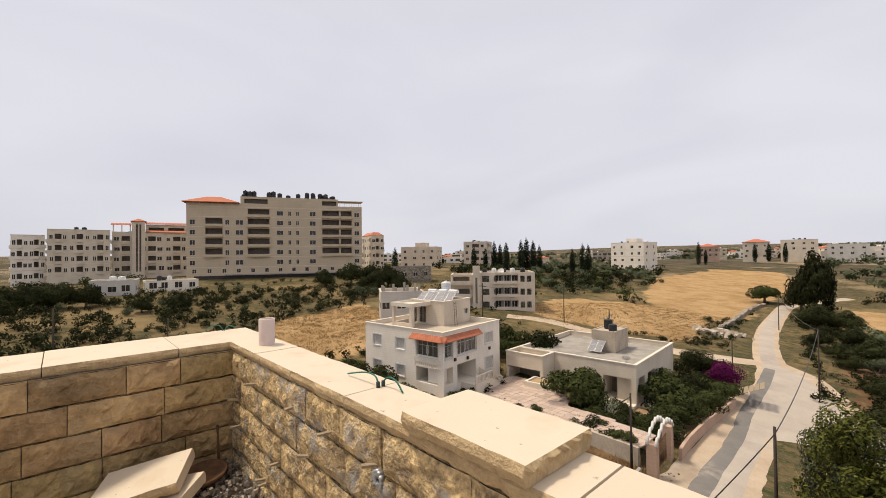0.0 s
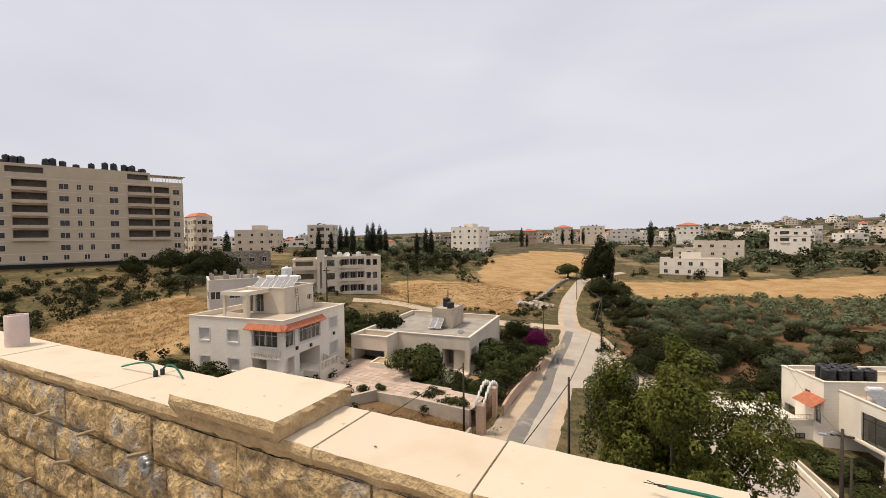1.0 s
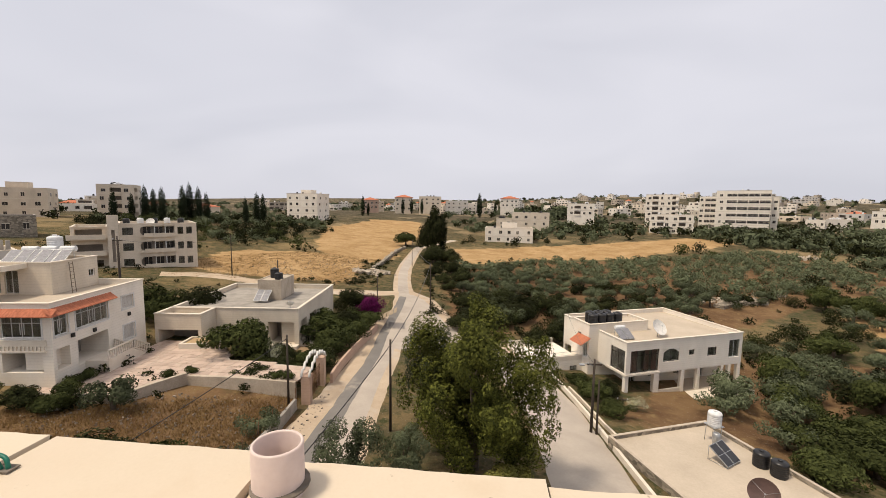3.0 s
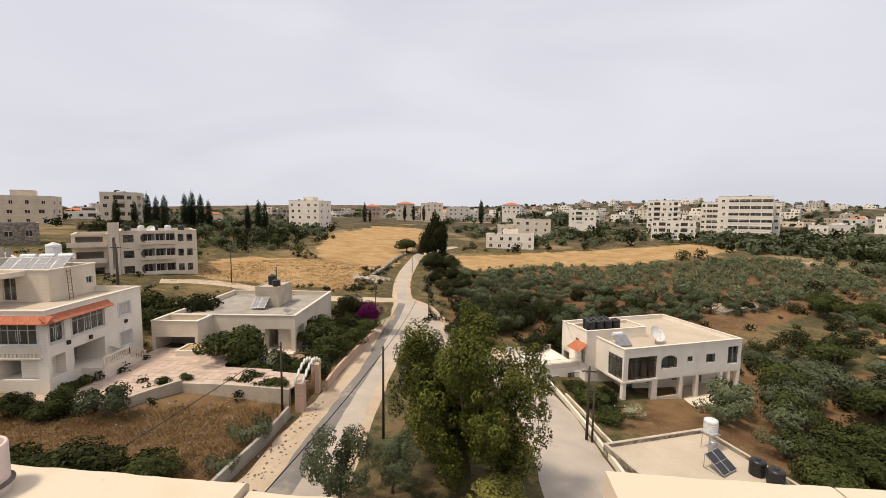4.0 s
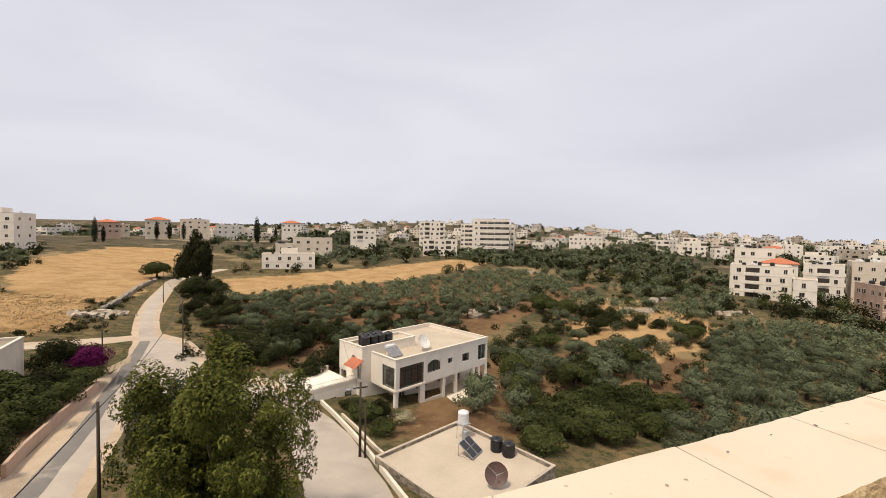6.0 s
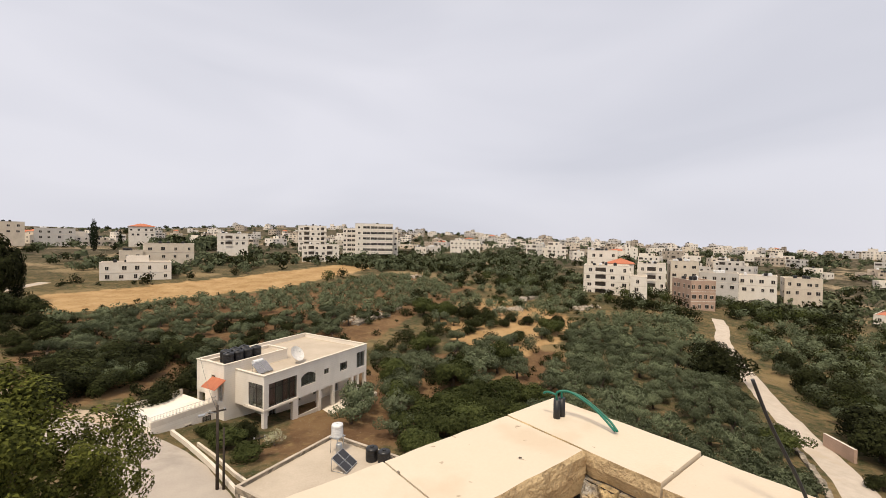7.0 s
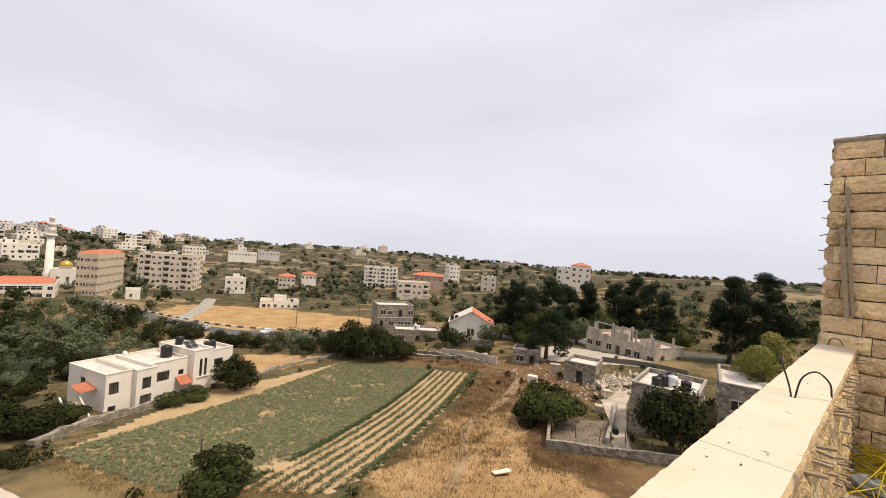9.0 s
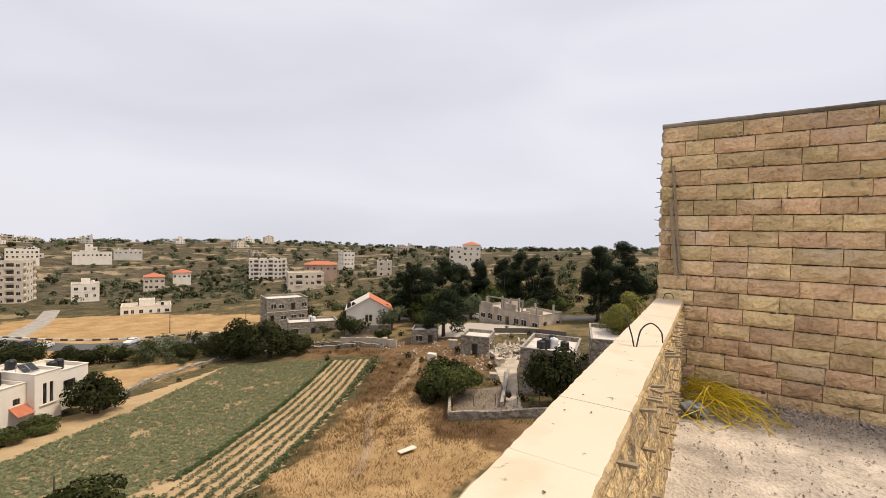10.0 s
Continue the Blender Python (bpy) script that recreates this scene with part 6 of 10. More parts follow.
block(g, AW * 0.28, 0.5, AH - 0.45, AW * 0.57, AD - 1.0, 2.9, {"f": [(AW * 0.02, 0.7, AW * 0.15, 2.2, 1.0), (AW * 0.47, 0.7, AW * 0.56, 2.2, 1.0)]}, 0.4)
part("top_storey", g, [RENDER_TAN, INTERIOR_DARK, ROOF_SCREED], apt)
rnd = random.Random(8)
for i in range(34):
    a = rnd.choice((0.30, 0.31, 0.33, 0.35, 0.44, 0.46, 0.50, 0.55, 0.61, 0.66, 0.70, 0.72, 0.74, 0.76, 0.78, 0.80, 0.82))
    roof_tank(apt, AW * a + rnd.uniform(-0.4, 0.4), rnd.uniform(1.5, 6), AH + 2.1, 0.75, rnd.uniform(1.3, 2.6), TANK_BLACK)
g = Geo()
for i in range(10):
    x = AW * (0.86 + 0.015 * i)
    g.tube([(x, 0.3, AH - 0.1), (x, 0.3, AH + 1.8)], 0.06, 5)
g.box(AW * 0.85, 0.1, AH + 1.8, AW + 0.6, 6, AH + 1.95)
part("pergola", g, [TRIM], apt, "white roof pergola")

# --- three-storey house with rounded balconies
mid = thing("balcony_house", pose(-65.3, 62.1, 5.2, 0, 0, 43), "three-storey pale stone house with round-ended balconies", "house")
MH = 13.7 - 5.2


def round_end(house, x, z, h, facing):
    """Fills the corners of an opening's end, so that it ends in a half circle."""
    r = h / 2
    for up in (-1, 1):
        b = Geo()
        for k in range(6):
            t0, t1 = math.pi / 2 * k / 6, math.pi / 2 * (k + 1) / 6
            p = [(x + facing * (r - r * math.cos(t)), 0.02, z + r + up * r * math.sin(t)) for t in (t0, t1)]
            q = [p[0], p[1], (p[1][0], 0.02, z + r + up * r), (p[0][0], 0.02, z + r + up * r)]
            b.face(q)
        part("round_end", b, [RENDER_CREAM], house)


items = []
for f in range(3):
    z0 = 0.35 + 2.75 * f
    items += [("f", 11.9, z0 + 0.5, 5.2, 1.75, "open", 1.8), ("f", 15.4, z0 + 0.7, 0.9, 1.3, "brown"), ("f", 16.8, z0 + 0.7, 0.9, 1.3, "brown"), ("f", 7.6, z0 + 0.7, 1.5, 1.3, "brown")]
    items += [("r", 3.0, z0 + 0.7, 1.2, 1.2, "brown"), ("r", 7.0, z0 + 0.7, 1.2, 1.2, "brown")]
facade(mid, 6.4, 0, 0, 11.6, 10.5, MH, [(q[0], q[1] - 6.4 if q[0] == "f" else q[1], *q[2:]) for q in items], 0.5, [RENDER_CREAM, INTERIOR, ROOF_SCREED], name="wall")
for f in range(3):
    z0 = 0.85 + 2.75 * f
    round_end(mid, 9.3, z0, 1.75, 1)
    b = Geo()
    b.box(9.2, -0.45, z0 - 0.25, 14.6, -0.004, z0)
    b.box(9.9, -0.45, z0, 14.6, -0.33, z0 + 0.45)
    part("balcony", b, [RENDER_CREAM], mid)
    for bx in (11.4, 13.0):
        b = Geo()
        b.box(bx, -0.42, z0 + 0.452, bx + 0.12, -0.3, z0 + 1.75)
        part("balcony_post", b, [FRAME_WHITE], mid)
    for bx in (10.4, 12.2, 13.8):
        far_window(mid, pose(bx, 1.7, z0), 1.1, 1.5)
left = [("f", 2.3, 0.7 + 2.75 * f, 3.6, 1.6, "open", 2.0) for f in range(3)]
facade(mid, 0.0, 1.2, 0, 4.8, 9.0, MH - 0.5, left, 0.4, [RENDER_CREAM, INTERIOR, ROOF_SCREED], name="wing")
for f in range(3):
    b = Geo()
    b.box(-0.5, -0.1, 0.4 + 2.75 * f, 4.6, 1.196, 0.62 + 2.75 * f)
    b.box(-0.5, -0.1, 0.624 + 2.75 * f, 4.6, 0.05, 1.25 + 2.75 * f)
    part("balcony", b, [RENDER_CREAM], mid)
g = Geo()
block(g, 4.82, -0.5, 0, 1.56, 2.4, MH + 1.5, {"f": [(0.55, 2.0, 1.0, 7.5, 0.4)]}, 0.1)
part("stair_tower", g, [RENDER_CREAM, INTERIOR, ROOF_SCREED], mid, "pale stair tower with a tall slit window")
for k in range(5):
    roof_tank(mid, 7.5 + 2.1 * k, 4 + 1.5 * (k % 2), MH - 0.5, 0.55, 1.4, TANK_WHITE if k % 2 else TANK_BLACK)
mw = mid.matrix_world
dish(mw @ pose(11.0, 1.2, MH - 0.5, 0, 0, -20), 0.7, DISH_WHITE, "white satellite dish on the balcony house roof", 60)

# --- the white villa beside the crop field
V2Z = gz(75, -8) - 0.3
v2 = thing("field_villa", pose(73.0, -5.6, V2Z, 0, 0, -66.7), "white stone villa with orange awnings beside the crop field", "house")
V2H = -1.8 - V2Z
arched = [("f", 1.0, V2H - 2.7, 1.15, 1.55, "brown"), ("f", 4.6, V2H - 2.7, 1.15, 1.55, "brown"), ("l", 3.4, V2H - 2.8, 1.15, 1.6, "brown"), ("f", 0.9, 0.5, 0.9, 0.7, "brown")]
facade(v2, 0, 0, 0, 3.2, 8.5, V2H, [q for q in arched if q[0] == "l" or q[1] < 3], 0.4, [RENDER_WHITE, INTERIOR, ROOF_WHITE], name="wall")
facade(v2, 3.22, -0.9, 0, 2.6, 9.4, V2H, [("f", 1.3, V2H - 2.7, 1.15, 1.55, "brown"), ("f", 1.3, 0.2, 1.5, 1.7, "void", 0.7)], 0.4, [RENDER_WHITE, INTERIOR, ROOF_WHITE], name="wall")
facade(v2, 5.84, 0.9, 0, 5.8, 7.6, V2H - 0.1, [("f", 2.0, V2H - 2.9, 1.9, 1.4, "brown"), ("f", 4.7, V2H - 2.6, 0.8, 0.8, "brown")], 0.4, [RENDER_WHITE, INTERIOR, ROOF_WHITE], name="wing")
facade(v2, 11.66, -0.3, 0, 3.2, 8.5, V2H + 0.9, [("f", 1.2, V2H - 3.2, 0.45, 2.7, "brown"), ("f", 2.0, V2H - 3.2, 0.45, 2.7, "brown")], 0.3, [RENDER_WHITE, INTERIOR, ROOF_WHITE], name="stair_tower")
facade(v2, 14.88, 0.9, 0, 4.6, 7.4, V2H + 0.1, [("f", 2.0, V2H - 2.7, 1.6, 1.3, "brown"), ("r", 3.0, V2H - 2.7, 1.2, 1.4, "brown")], 0.4, [RENDER_WHITE, INTERIOR, ROOF_WHITE], name="wing")
g = Geo()
g.box(12.2, -0.45, V2H - 3.35, 14.3, -0.304, V2H - 3.22)
part("window_sill", g, [TRIM], v2)
tile_eave(v2, (-1.9, 4.0), (-0.02, 4.0), (0, -1), V2H - 1.6, 2.2, 0.5, "orange tiled porch awning")
tile_eave(v2, (9.7, 0.9), (11.6, 0.9), (0, -1), 2.6, 1.4, 0.9, "orange tiled door awning")
for i in range(9):
    b = Geo()
    b.box(-3.6, -0.4 - 0.30 * i + 2.6, -0.8, -1.6, -0.4 - 0.30 * (i - 1) + 2.6, 2.3 - 0.26 * (i + 1))
    part("step", b, [TRIM], v2)
balusters(v2, (-3.6, 2.5, 2.3), (-3.6, -0.4, 0.0), 0.85)
balusters(v2, (-1.7, 2.5, 2.3), (-1.7, -0.4, 0.0), 0.85)
for px, py, lift, r, th in ((10.4, 4.4, -0.5, 0.8, 1.9), (13.6, 6.2, 0.6, 0.6, 1.3), (16.2, 3.0, -0.3, 0.6, 1.5), (17.4, 3.4, -0.3, 0.6, 1.5)):
    roof_tank(v2, px, py, V2H + lift, r, th, TANK_BLACK)
collector(v2.matrix_world @ pose(13.2, 2.2, V2H + 0.6), 0.9, 1.6, 2, "dark solar panels on the field villa roof")
roof_tank(v2, 6.2, 7.4, V2H - 0.4, 0.35, 1.1, TANK_WHITE)

# --- the old house with the half-tiled gable
RZ = gz(77, -79) - 0.6
red = thing("gabled_house", pose(80.6, -73.6, RZ, 0, 0, -137.5), "old whitewashed house with a half-tiled gable roof and arched windows", "house")
RH = -0.4 - RZ
facade(red, 0, 0, 0, 11.0, 9.0, RH, [("f", 5.0, RH - 2.9, 0.75, 1.7, "brown"), ("f", 5.95, RH - 2.9, 0.75, 1.7, "brown"), ("r", 4.0, RH - 2.9, 1.0, 1.5, "brown")], 0.05, [RENDER_WHITE, INTERIOR, ROOF_SCREED], name="wall", trim=False)
g = Geo()
g.box(-0.12, -0.12, -0.1, 11.12, -0.005, RH * 0.42)
part("stone_base", g, [OLD_MASONRY], red, "rough stone lower storey")
g = Geo()
for a in (5.0, 5.95):
    for k in range(8):
        t0, t1 = math.pi * k / 8, math.pi * (k + 1) / 8
        q = [(a + 0.38 * math.cos(t), -0.05, RH - 1.2 + 0.38 * math.sin(t)) for t in (t0, t1)] + [(a + 0.50 * math.cos(t), -0.05, RH - 1.2 + 0.50 * math.sin(t)) for t in (t1, t0)]
        g.face(q[::-1])
part("window_arch", g, [TRIM], red)
ridge = RH + 3.2
g = Geo()
g.face([(-0.4, -0.4, RH), (5.5, -0.4, ridge), (5.5, 9.4, ridge), (-0.4, 9.4, RH)][::-1])
g.face([(-0.4, -0.4, RH - 0.15), (5.5, -0.4, ridge - 0.15), (5.5, 9.4, ridge - 0.15), (-0.4, 9.4, RH - 0.15)])
g.face([(-0.4, -0.4, RH - 0.15), (-0.4, -0.4, RH), (5.5, -0.4, ridge), (5.5, -0.4, ridge - 0.15)])
part("roof_slope", g, [ROOF_WHITE], red, "whitewashed roof slope")
g = Geo()
g.face([(11.4, -0.4, RH), (11.4, 9.4, RH), (5.5, 9.4, ridge), (5.5, -0.4, ridge)])
g.face([(11.4, -0.4, RH - 0.15), (5.5, -0.4, ridge - 0.15), (5.5, 9.4, ridge - 0.15), (11.4, 9.4, RH - 0.15)])
g.face([(11.4, -0.4, RH), (5.5, -0.4, ridge), (5.5, -0.4, ridge - 0.15), (11.4, -0.4, RH - 0.15)])
part("roof_slope", g, [TILE_RED], red, "red tiled roof slope")
g = Geo()
g.face([(0, 0, RH), (11.0, 0, RH), (5.5, 0, ridge - 0.16)])
g.face([(11, 9, RH), (0, 9, RH), (5.5, 9, ridge - 0.16)])
part("gable", g, [RENDER_WHITE], red)
for px in (0.6, 1.7):
    roof_tank(red, px, 1.0, RH - 0.05, 0.5, 1.9, TANK_BLACK)

# --- the minaret and its dome
mz = gz(265.3, 1.5)
minaret = thing("minaret", pose(265.3, 1.5, mz), "slender white stone minaret with balconies", "minaret")
mh = 18.9 - mz
g = Geo()
g.tube_z([(2.0, -1), (2.0, mh * 0.16), (1.55, mh * 0.18), (1.35, mh * 0.70)], 8, 0, (0, 0, 0))
part("shaft", g, [RENDER_WHITE], minaret)
for zz, r in ((0.70, 2.1), (0.86, 1.7)):
    g = Geo()
    g.tube_z([(1.3, mh * zz - 0.6), (r, mh * zz), (r, mh * zz + 1.0), (r - 0.2, mh * zz + 1.0)], 12, 0, (0, 0, 0))
    part("gallery", g, [TRIM], minaret)
g = Geo()
g.tube_z([(1.3, mh * 0.70 + 1.0), (1.25, mh * 0.86)], 8, 0, (0, 0, 0))
g.tube_z([(1.05, mh * 0.86 + 1.0), (1.0, mh * 0.95), (1.2, mh * 0.955), (0.6, mh * 0.985), (0.1, mh)], 10, 0, (0, 0, 0))
part("lantern", g, [RENDER_WHITE], minaret)
dz = gz(264, -5)
dome = thing("prayer_hall", pose(261, -4.1, dz, 0, 0, -93), "white prayer hall with a small golden dome", "mosque")
g = Geo()
block(g, -5, 0, -1, 12, 10, 8.5, {"f": [(2, 2, 3.2, 5, 0.6), (5.4, 2, 6.6, 5, 0.6), (8.8, 2, 10, 5, 0.6)]}, 0.5)
part("wall", g, [RENDER_WHITE, INTERIOR, ROOF_SCREED], dome)
g = Geo()
g.tube_z([(2.3, 7.2), (2.3, 8.4), (2.5, 8.5)], 16, 0, (0, 5, 0))
part("drum", g, [TRIM], dome)
g = Geo()
g.tube_z([(2.4 * math.cos(a), 8.5 + 2.6 * math.sin(a)) for a in (0, 0.25, 0.5, 0.75, 1.0, 1.25, 1.45, 1.53)], 16, 0, (0, 5, 0))
part("dome", g, [GOLD], dome)

# --- the loose town on the far slopes
SECTORS = [  # bearing from, to, distance from, to, houses
    (62, 30, 240, 460, 12), (30, 5, 340, 640, 18), (5, -10, 330, 760, 16), (-10, -24, 330, 860, 26), (-24, -42, 350, 900, 40), (-42, -58, 330, 880, 50),
    (-58, -74, 290, 820, 50), (-74, -90, 330, 840, 40), (-90, -104, 430, 900, 22), (-104, -122, 480, 900, 9), (-122, -150, 480, 760, 4)]
rnd = random.Random(21)


def hillside_house(x, y, turn, w, d, floors, mat, extra, label):
    """A small flat-roofed house of two or three stepped blocks."""
    ca, sa = math.cos(radians(turn)), math.sin(radians(turn))
    base = min(gz(x, y), gz(x + ca * w, y + sa * w), gz(x + ca * w - sa * d, y + sa * w + ca * d), gz(x - sa * d, y + ca * d)) - 0.4
    foot = gz(x + ca * w / 2 - sa * d / 2, y + sa * w / 2 + ca * d / 2) - base
    ho = thing("hillside_house", pose(x, y, base, 0, 0, turn), label, "house", "houses on the far slopes")
    blocks = [(0, 0, 0, w, d, foot + 3.1 * floors + 0.5)]
    side = rnd.choice((-1, 1))
    if extra > 0.25:
        uw = w * rnd.uniform(0.4, 0.7)
        blocks.append((0.02 if side < 0 else w - uw - 0.02, d * 0.3, blocks[0][5] - 0.4, uw, d * 0.66, rnd.choice((2.4, 3.2))))
    if extra > 0.6:
        ww = w * rnd.uniform(0.3, 0.5)
        blocks.append((-ww - 0.02 if side < 0 else w + 0.02, d * 0.2, 0, ww, d * 0.7, foot + 3.1 * max(1, floors - 1) + 0.4))
    panes, tops = Geo(), []
    for bx, by, bz, bw, bd, bh in blocks:
        holes = {}
        n = max(1, int(bw / 3.4))
        fl = max(1, int((bh - 0.3) / 3.0)) if bz == 0 else 1
        for f in range(fl):
            zz = bh - 0.5 - (f + 1) * 3.0 + 1.0 if bz == 0 else 0.9
            if zz < 0.3:
                continue
            for i in range(n):
                a = bw * (i + 0.5) / n + rnd.uniform(-0.3, 0.3)
                q = rnd.random()
                if q < 0.22 and bw / n > 2.6:
                    holes.setdefault("f", []).append((a - bw / n * 0.42, zz - 0.1, a + bw / n * 0.42, zz + 1.5, 1.2))
                elif q < 0.9:
                    u = rnd.choice((0.45, 0.6, 0.75))
                    panes.box(-u, -0.05, 0, u, 0.04, rnd.choice((1.1, 1.35)), 0, side_pose(bx, by, bz, bw, bd, "f", a, zz, 0.0))
            for sd in ("l", "r"):
                for i in range(max(1, int(bd / 4.5))):
                    panes.box(-0.55, -0.05, 0, 0.55, 0.04, 1.2, 0, side_pose(bx, by, bz, bw, bd, sd, bd * (i + 0.5) / max(1, int(bd / 4.5)), zz, 0.0))
        g = Geo()
        block(g, bx, by, bz, bw, bd, bh, holes, 0.45)
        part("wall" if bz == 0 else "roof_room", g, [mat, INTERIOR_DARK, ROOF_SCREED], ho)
        tops.append((bx, by, bz + bh, bw, bd))
    part("window_pane", panes, [DARK_PANE], ho, kind="stuff")
    bx, by, bz, bw, bd = tops[1] if len(tops) > 1 else tops[0]
    if "red roof" in label:
        hip_roof(ho, bx, by, bz + 0.05, bw, bd, 1.7)
    else:
        for k in range(rnd.randint(1, 3)):
            roof_tank(ho, bx + rnd.uniform(0.15, 0.85) * bw, by + rnd.uniform(0.25, 0.8) * bd, bz - 0.45, rnd.uniform(0.5, 0.7), rnd.uniform(1.2, 1.8), TANK_BLACK if rnd.random() < 0.6 else TANK_WHITE)
    return ho


for a0, a1, r0, r1, count in SECTORS:
    for k in range(count):
        a = radians(rnd.uniform(a1, a0))
        r = r0 + (r1 - r0) * rnd.random() ** 0.9
        w, d, fl = rnd.uniform(8, 18), rnd.uniform(8, 12), rnd.choice((1, 1, 2, 2, 2, 2, 3))
        turn = math.degrees(a) + rnd.uniform(-38, 38)
        mat = rnd.choice((RENDER_WHITE, RENDER_WHITE, RENDER_WHITE, RENDER_CREAM, RENDER_GREY, OLD_PLASTER))
        word = "white" if mat is RENDER_WHITE else "cream" if mat is RENDER_CREAM else "weathered" if mat is OLD_PLASTER else "pale grey"
        label = f"far {word} stone house" + (" with red roof" if rnd.random() < 0.08 else " with flat roof and tanks")
        hillside_house(-math.sin(a) * r, math.cos(a) * r, turn, w, d, fl, mat, rnd.random(), label)

# ---- trees and plants ----
def leaf_arrays(blobs, count, size, rng, droop=0.0, flat=0.0):
    """Pointed leaves scattered through rounded clumps: (count, 3, 3)."""
    blobs = np.array(blobs, float)
    vol = blobs[:, 3] * blobs[:, 4] * blobs[:, 5]
    pick = rng.choice(len(blobs), count, p=vol ** 0.7 / (vol**0.7).sum())
    d = rng.normal(size=(count, 3))
    d /= np.linalg.norm(d, axis=1, keepdims=True)
    r = rng.random(count) ** 0.33
    r = 0.45 + 0.6 * r
    c = blobs[pick, :3] + d * blobs[pick, 3:6] * r[:, None]
    out = c - blobs[:, :3].mean(0) + (0, 0, 0.3 * blobs[:, 3].mean())
    out /= np.linalg.norm(out, axis=1, keepdims=True) + 1e-6
    nrm = 0.6 * d + 0.7 * out + rng.normal(size=(count, 3)) * 0.38
    nrm[:, 2] += flat
    nrm /= np.linalg.norm(nrm, axis=1, keepdims=True)
    ax = rng.normal(size=(count, 3))
    ax[:, 2] -= droop
    ax -= nrm * (ax * nrm).sum(1, keepdims=True)
    ax /= np.linalg.norm(ax, axis=1, keepdims=True)
    bx = np.cross(nrm, ax)
    s = size * rng.uniform(0.6, 1.35, count)[:, None]
    return np.stack([c - ax * s * 0.6 - bx * s * 0.5, c - ax * s * 0.6 + bx * s * 0.5, c + ax * s], 1)


def leaf_mesh(name, leaves, mat):
    n, k = leaves.shape[:2]
    me = bpy.data.meshes.new(name)
    me.vertices.add(n * k)
    me.vertices.foreach_set("co", leaves.reshape(-1).astype(np.float32))
    me.loops.add(n * k)
    me.loops.foreach_set("vertex_index", np.arange(n * k, dtype=np.int32))
    me.polygons.add(n)
    me.polygons.foreach_set("loop_start", np.arange(0, n * k, k, dtype=np.int32))
    me.materials.append(mat)
    me.update(calc_edges=True)
    me.validate()
    return me


def clumps(rng, n, spread, height, base, r, squash=0.75):
    """Clump centres of a crown: a dome of n rounded tufts."""
    out = []
    for i in range(n):
        a = rng.uniform(0, 2 * math.pi)
        q = math.sqrt(rng.random())
        z = base + height * (0.15 + 0.85 * rng.random() * (1 - 0.55 * q))
        rr = r * rng.uniform(0.7, 1.25)
        out.append((q * spread * math.cos(a), q * spread * math.sin(a), z, rr, rr, rr * squash))
    return out


def limbs(blobs, foot, fork, r0, rng, bark, n=7):
    """A tapered, leaning trunk with limbs into the clumps."""
    g = Geo()
    lean = rng.uniform(-0.25, 0.25, 2)
    top = (lean[0], lean[1], fork)
    g.tube([(0, 0, foot), (lean[0] * 0.3, lean[1] * 0.3, fork * 0.5), top], [r0 * 1.25, r0, r0 * 0.8], 8)
    for b in blobs[:n]:
        m = [(top[i] * 0.55 + b[i] * 0.45) + rng.uniform(-0.15, 0.15) for i in range(3)]
        g.tube([top, m, b[:3]], [r0 * 0.6, r0 * 0.35, r0 * 0.12], 6)
    return g.mesh("trunk", bark)


class Kind:
    """A kind of tree in a few shapes, whose copies share their meshes."""

    def __init__(self, name, label, category, variants):
        self.name, self.label, self.category, self.variants = name, label, category, variants

    def put(self, x, y, scale=1.0, k=None, rnd=random, label="", group="", z=None, tall=1.0):
        trunk, crown = self.variants[rnd.randrange(len(self.variants)) if k is None else k % len(self.variants)]
        s = scale
        m = pose(x, y, gz(x, y) - 0.05 if z is None else z, 0, 0, rnd.uniform(0, 360)) @ Matrix.Diagonal((s, s, s * tall, 1))
        t = thing(self.name, m, label or self.label, self.category, group)
        if trunk:
            part("trunk", trunk, None, t)
        part("crown", crown, None, t)
        return t


def make_kind(name, label, category, leaf, bark, n, crown, count, size, trunk=(0.14, 1.2), droop=0.0, seed=0):
    variants = []
    count, size = count * 2, size * 0.78
    for v in range(n):
        rng = np.random.default_rng(seed * 50 + v)
        blobs = crown(rng)
        me = leaf_mesh("crown", leaf_arrays(blobs, count, size, rng, droop), leaf)
        variants.append((limbs(blobs, -0.3, trunk[1], trunk[0], rng, bark) if trunk else None, me))
    return Kind(name, label, category, variants)


OLIVE = make_kind("olive_tree", "grey-green olive tree with a rounded airy crown", "tree", OLIVE_LEAF, BARK, 4, lambda r: clumps(r, 14, 1.6, 1.7, 1.0, 0.66), 1250, 0.165, (0.17, 1.1), 0.2, 1)
SCRUB = make_kind("bush", "dark green rounded bush", "bush", SCRUB_LEAF, BARK, 3, lambda r: clumps(r, 10, 1.3, 1.5, 0.3, 0.7), 900, 0.20, (0.08, 0.4), 0.0, 2)
FIG = make_kind("broadleaf_tree", "fresh green broadleaf tree with a dense crown", "tree", FRESH_LEAF, BARK, 3, lambda r: clumps(r, 16, 2.2, 2.6, 1.0, 0.95), 2300, 0.23, (0.2, 1.3), 0.0, 3)
DENSE = make_kind("evergreen_tree", "dense dark evergreen tree with a round crown", "tree", SCRUB_LEAF, BARK, 2, lambda r: clumps(r, 18, 2.0, 3.2, 0.7, 1.0, 0.9), 2100, 0.235, (0.2, 1.2), 0.0, 4)


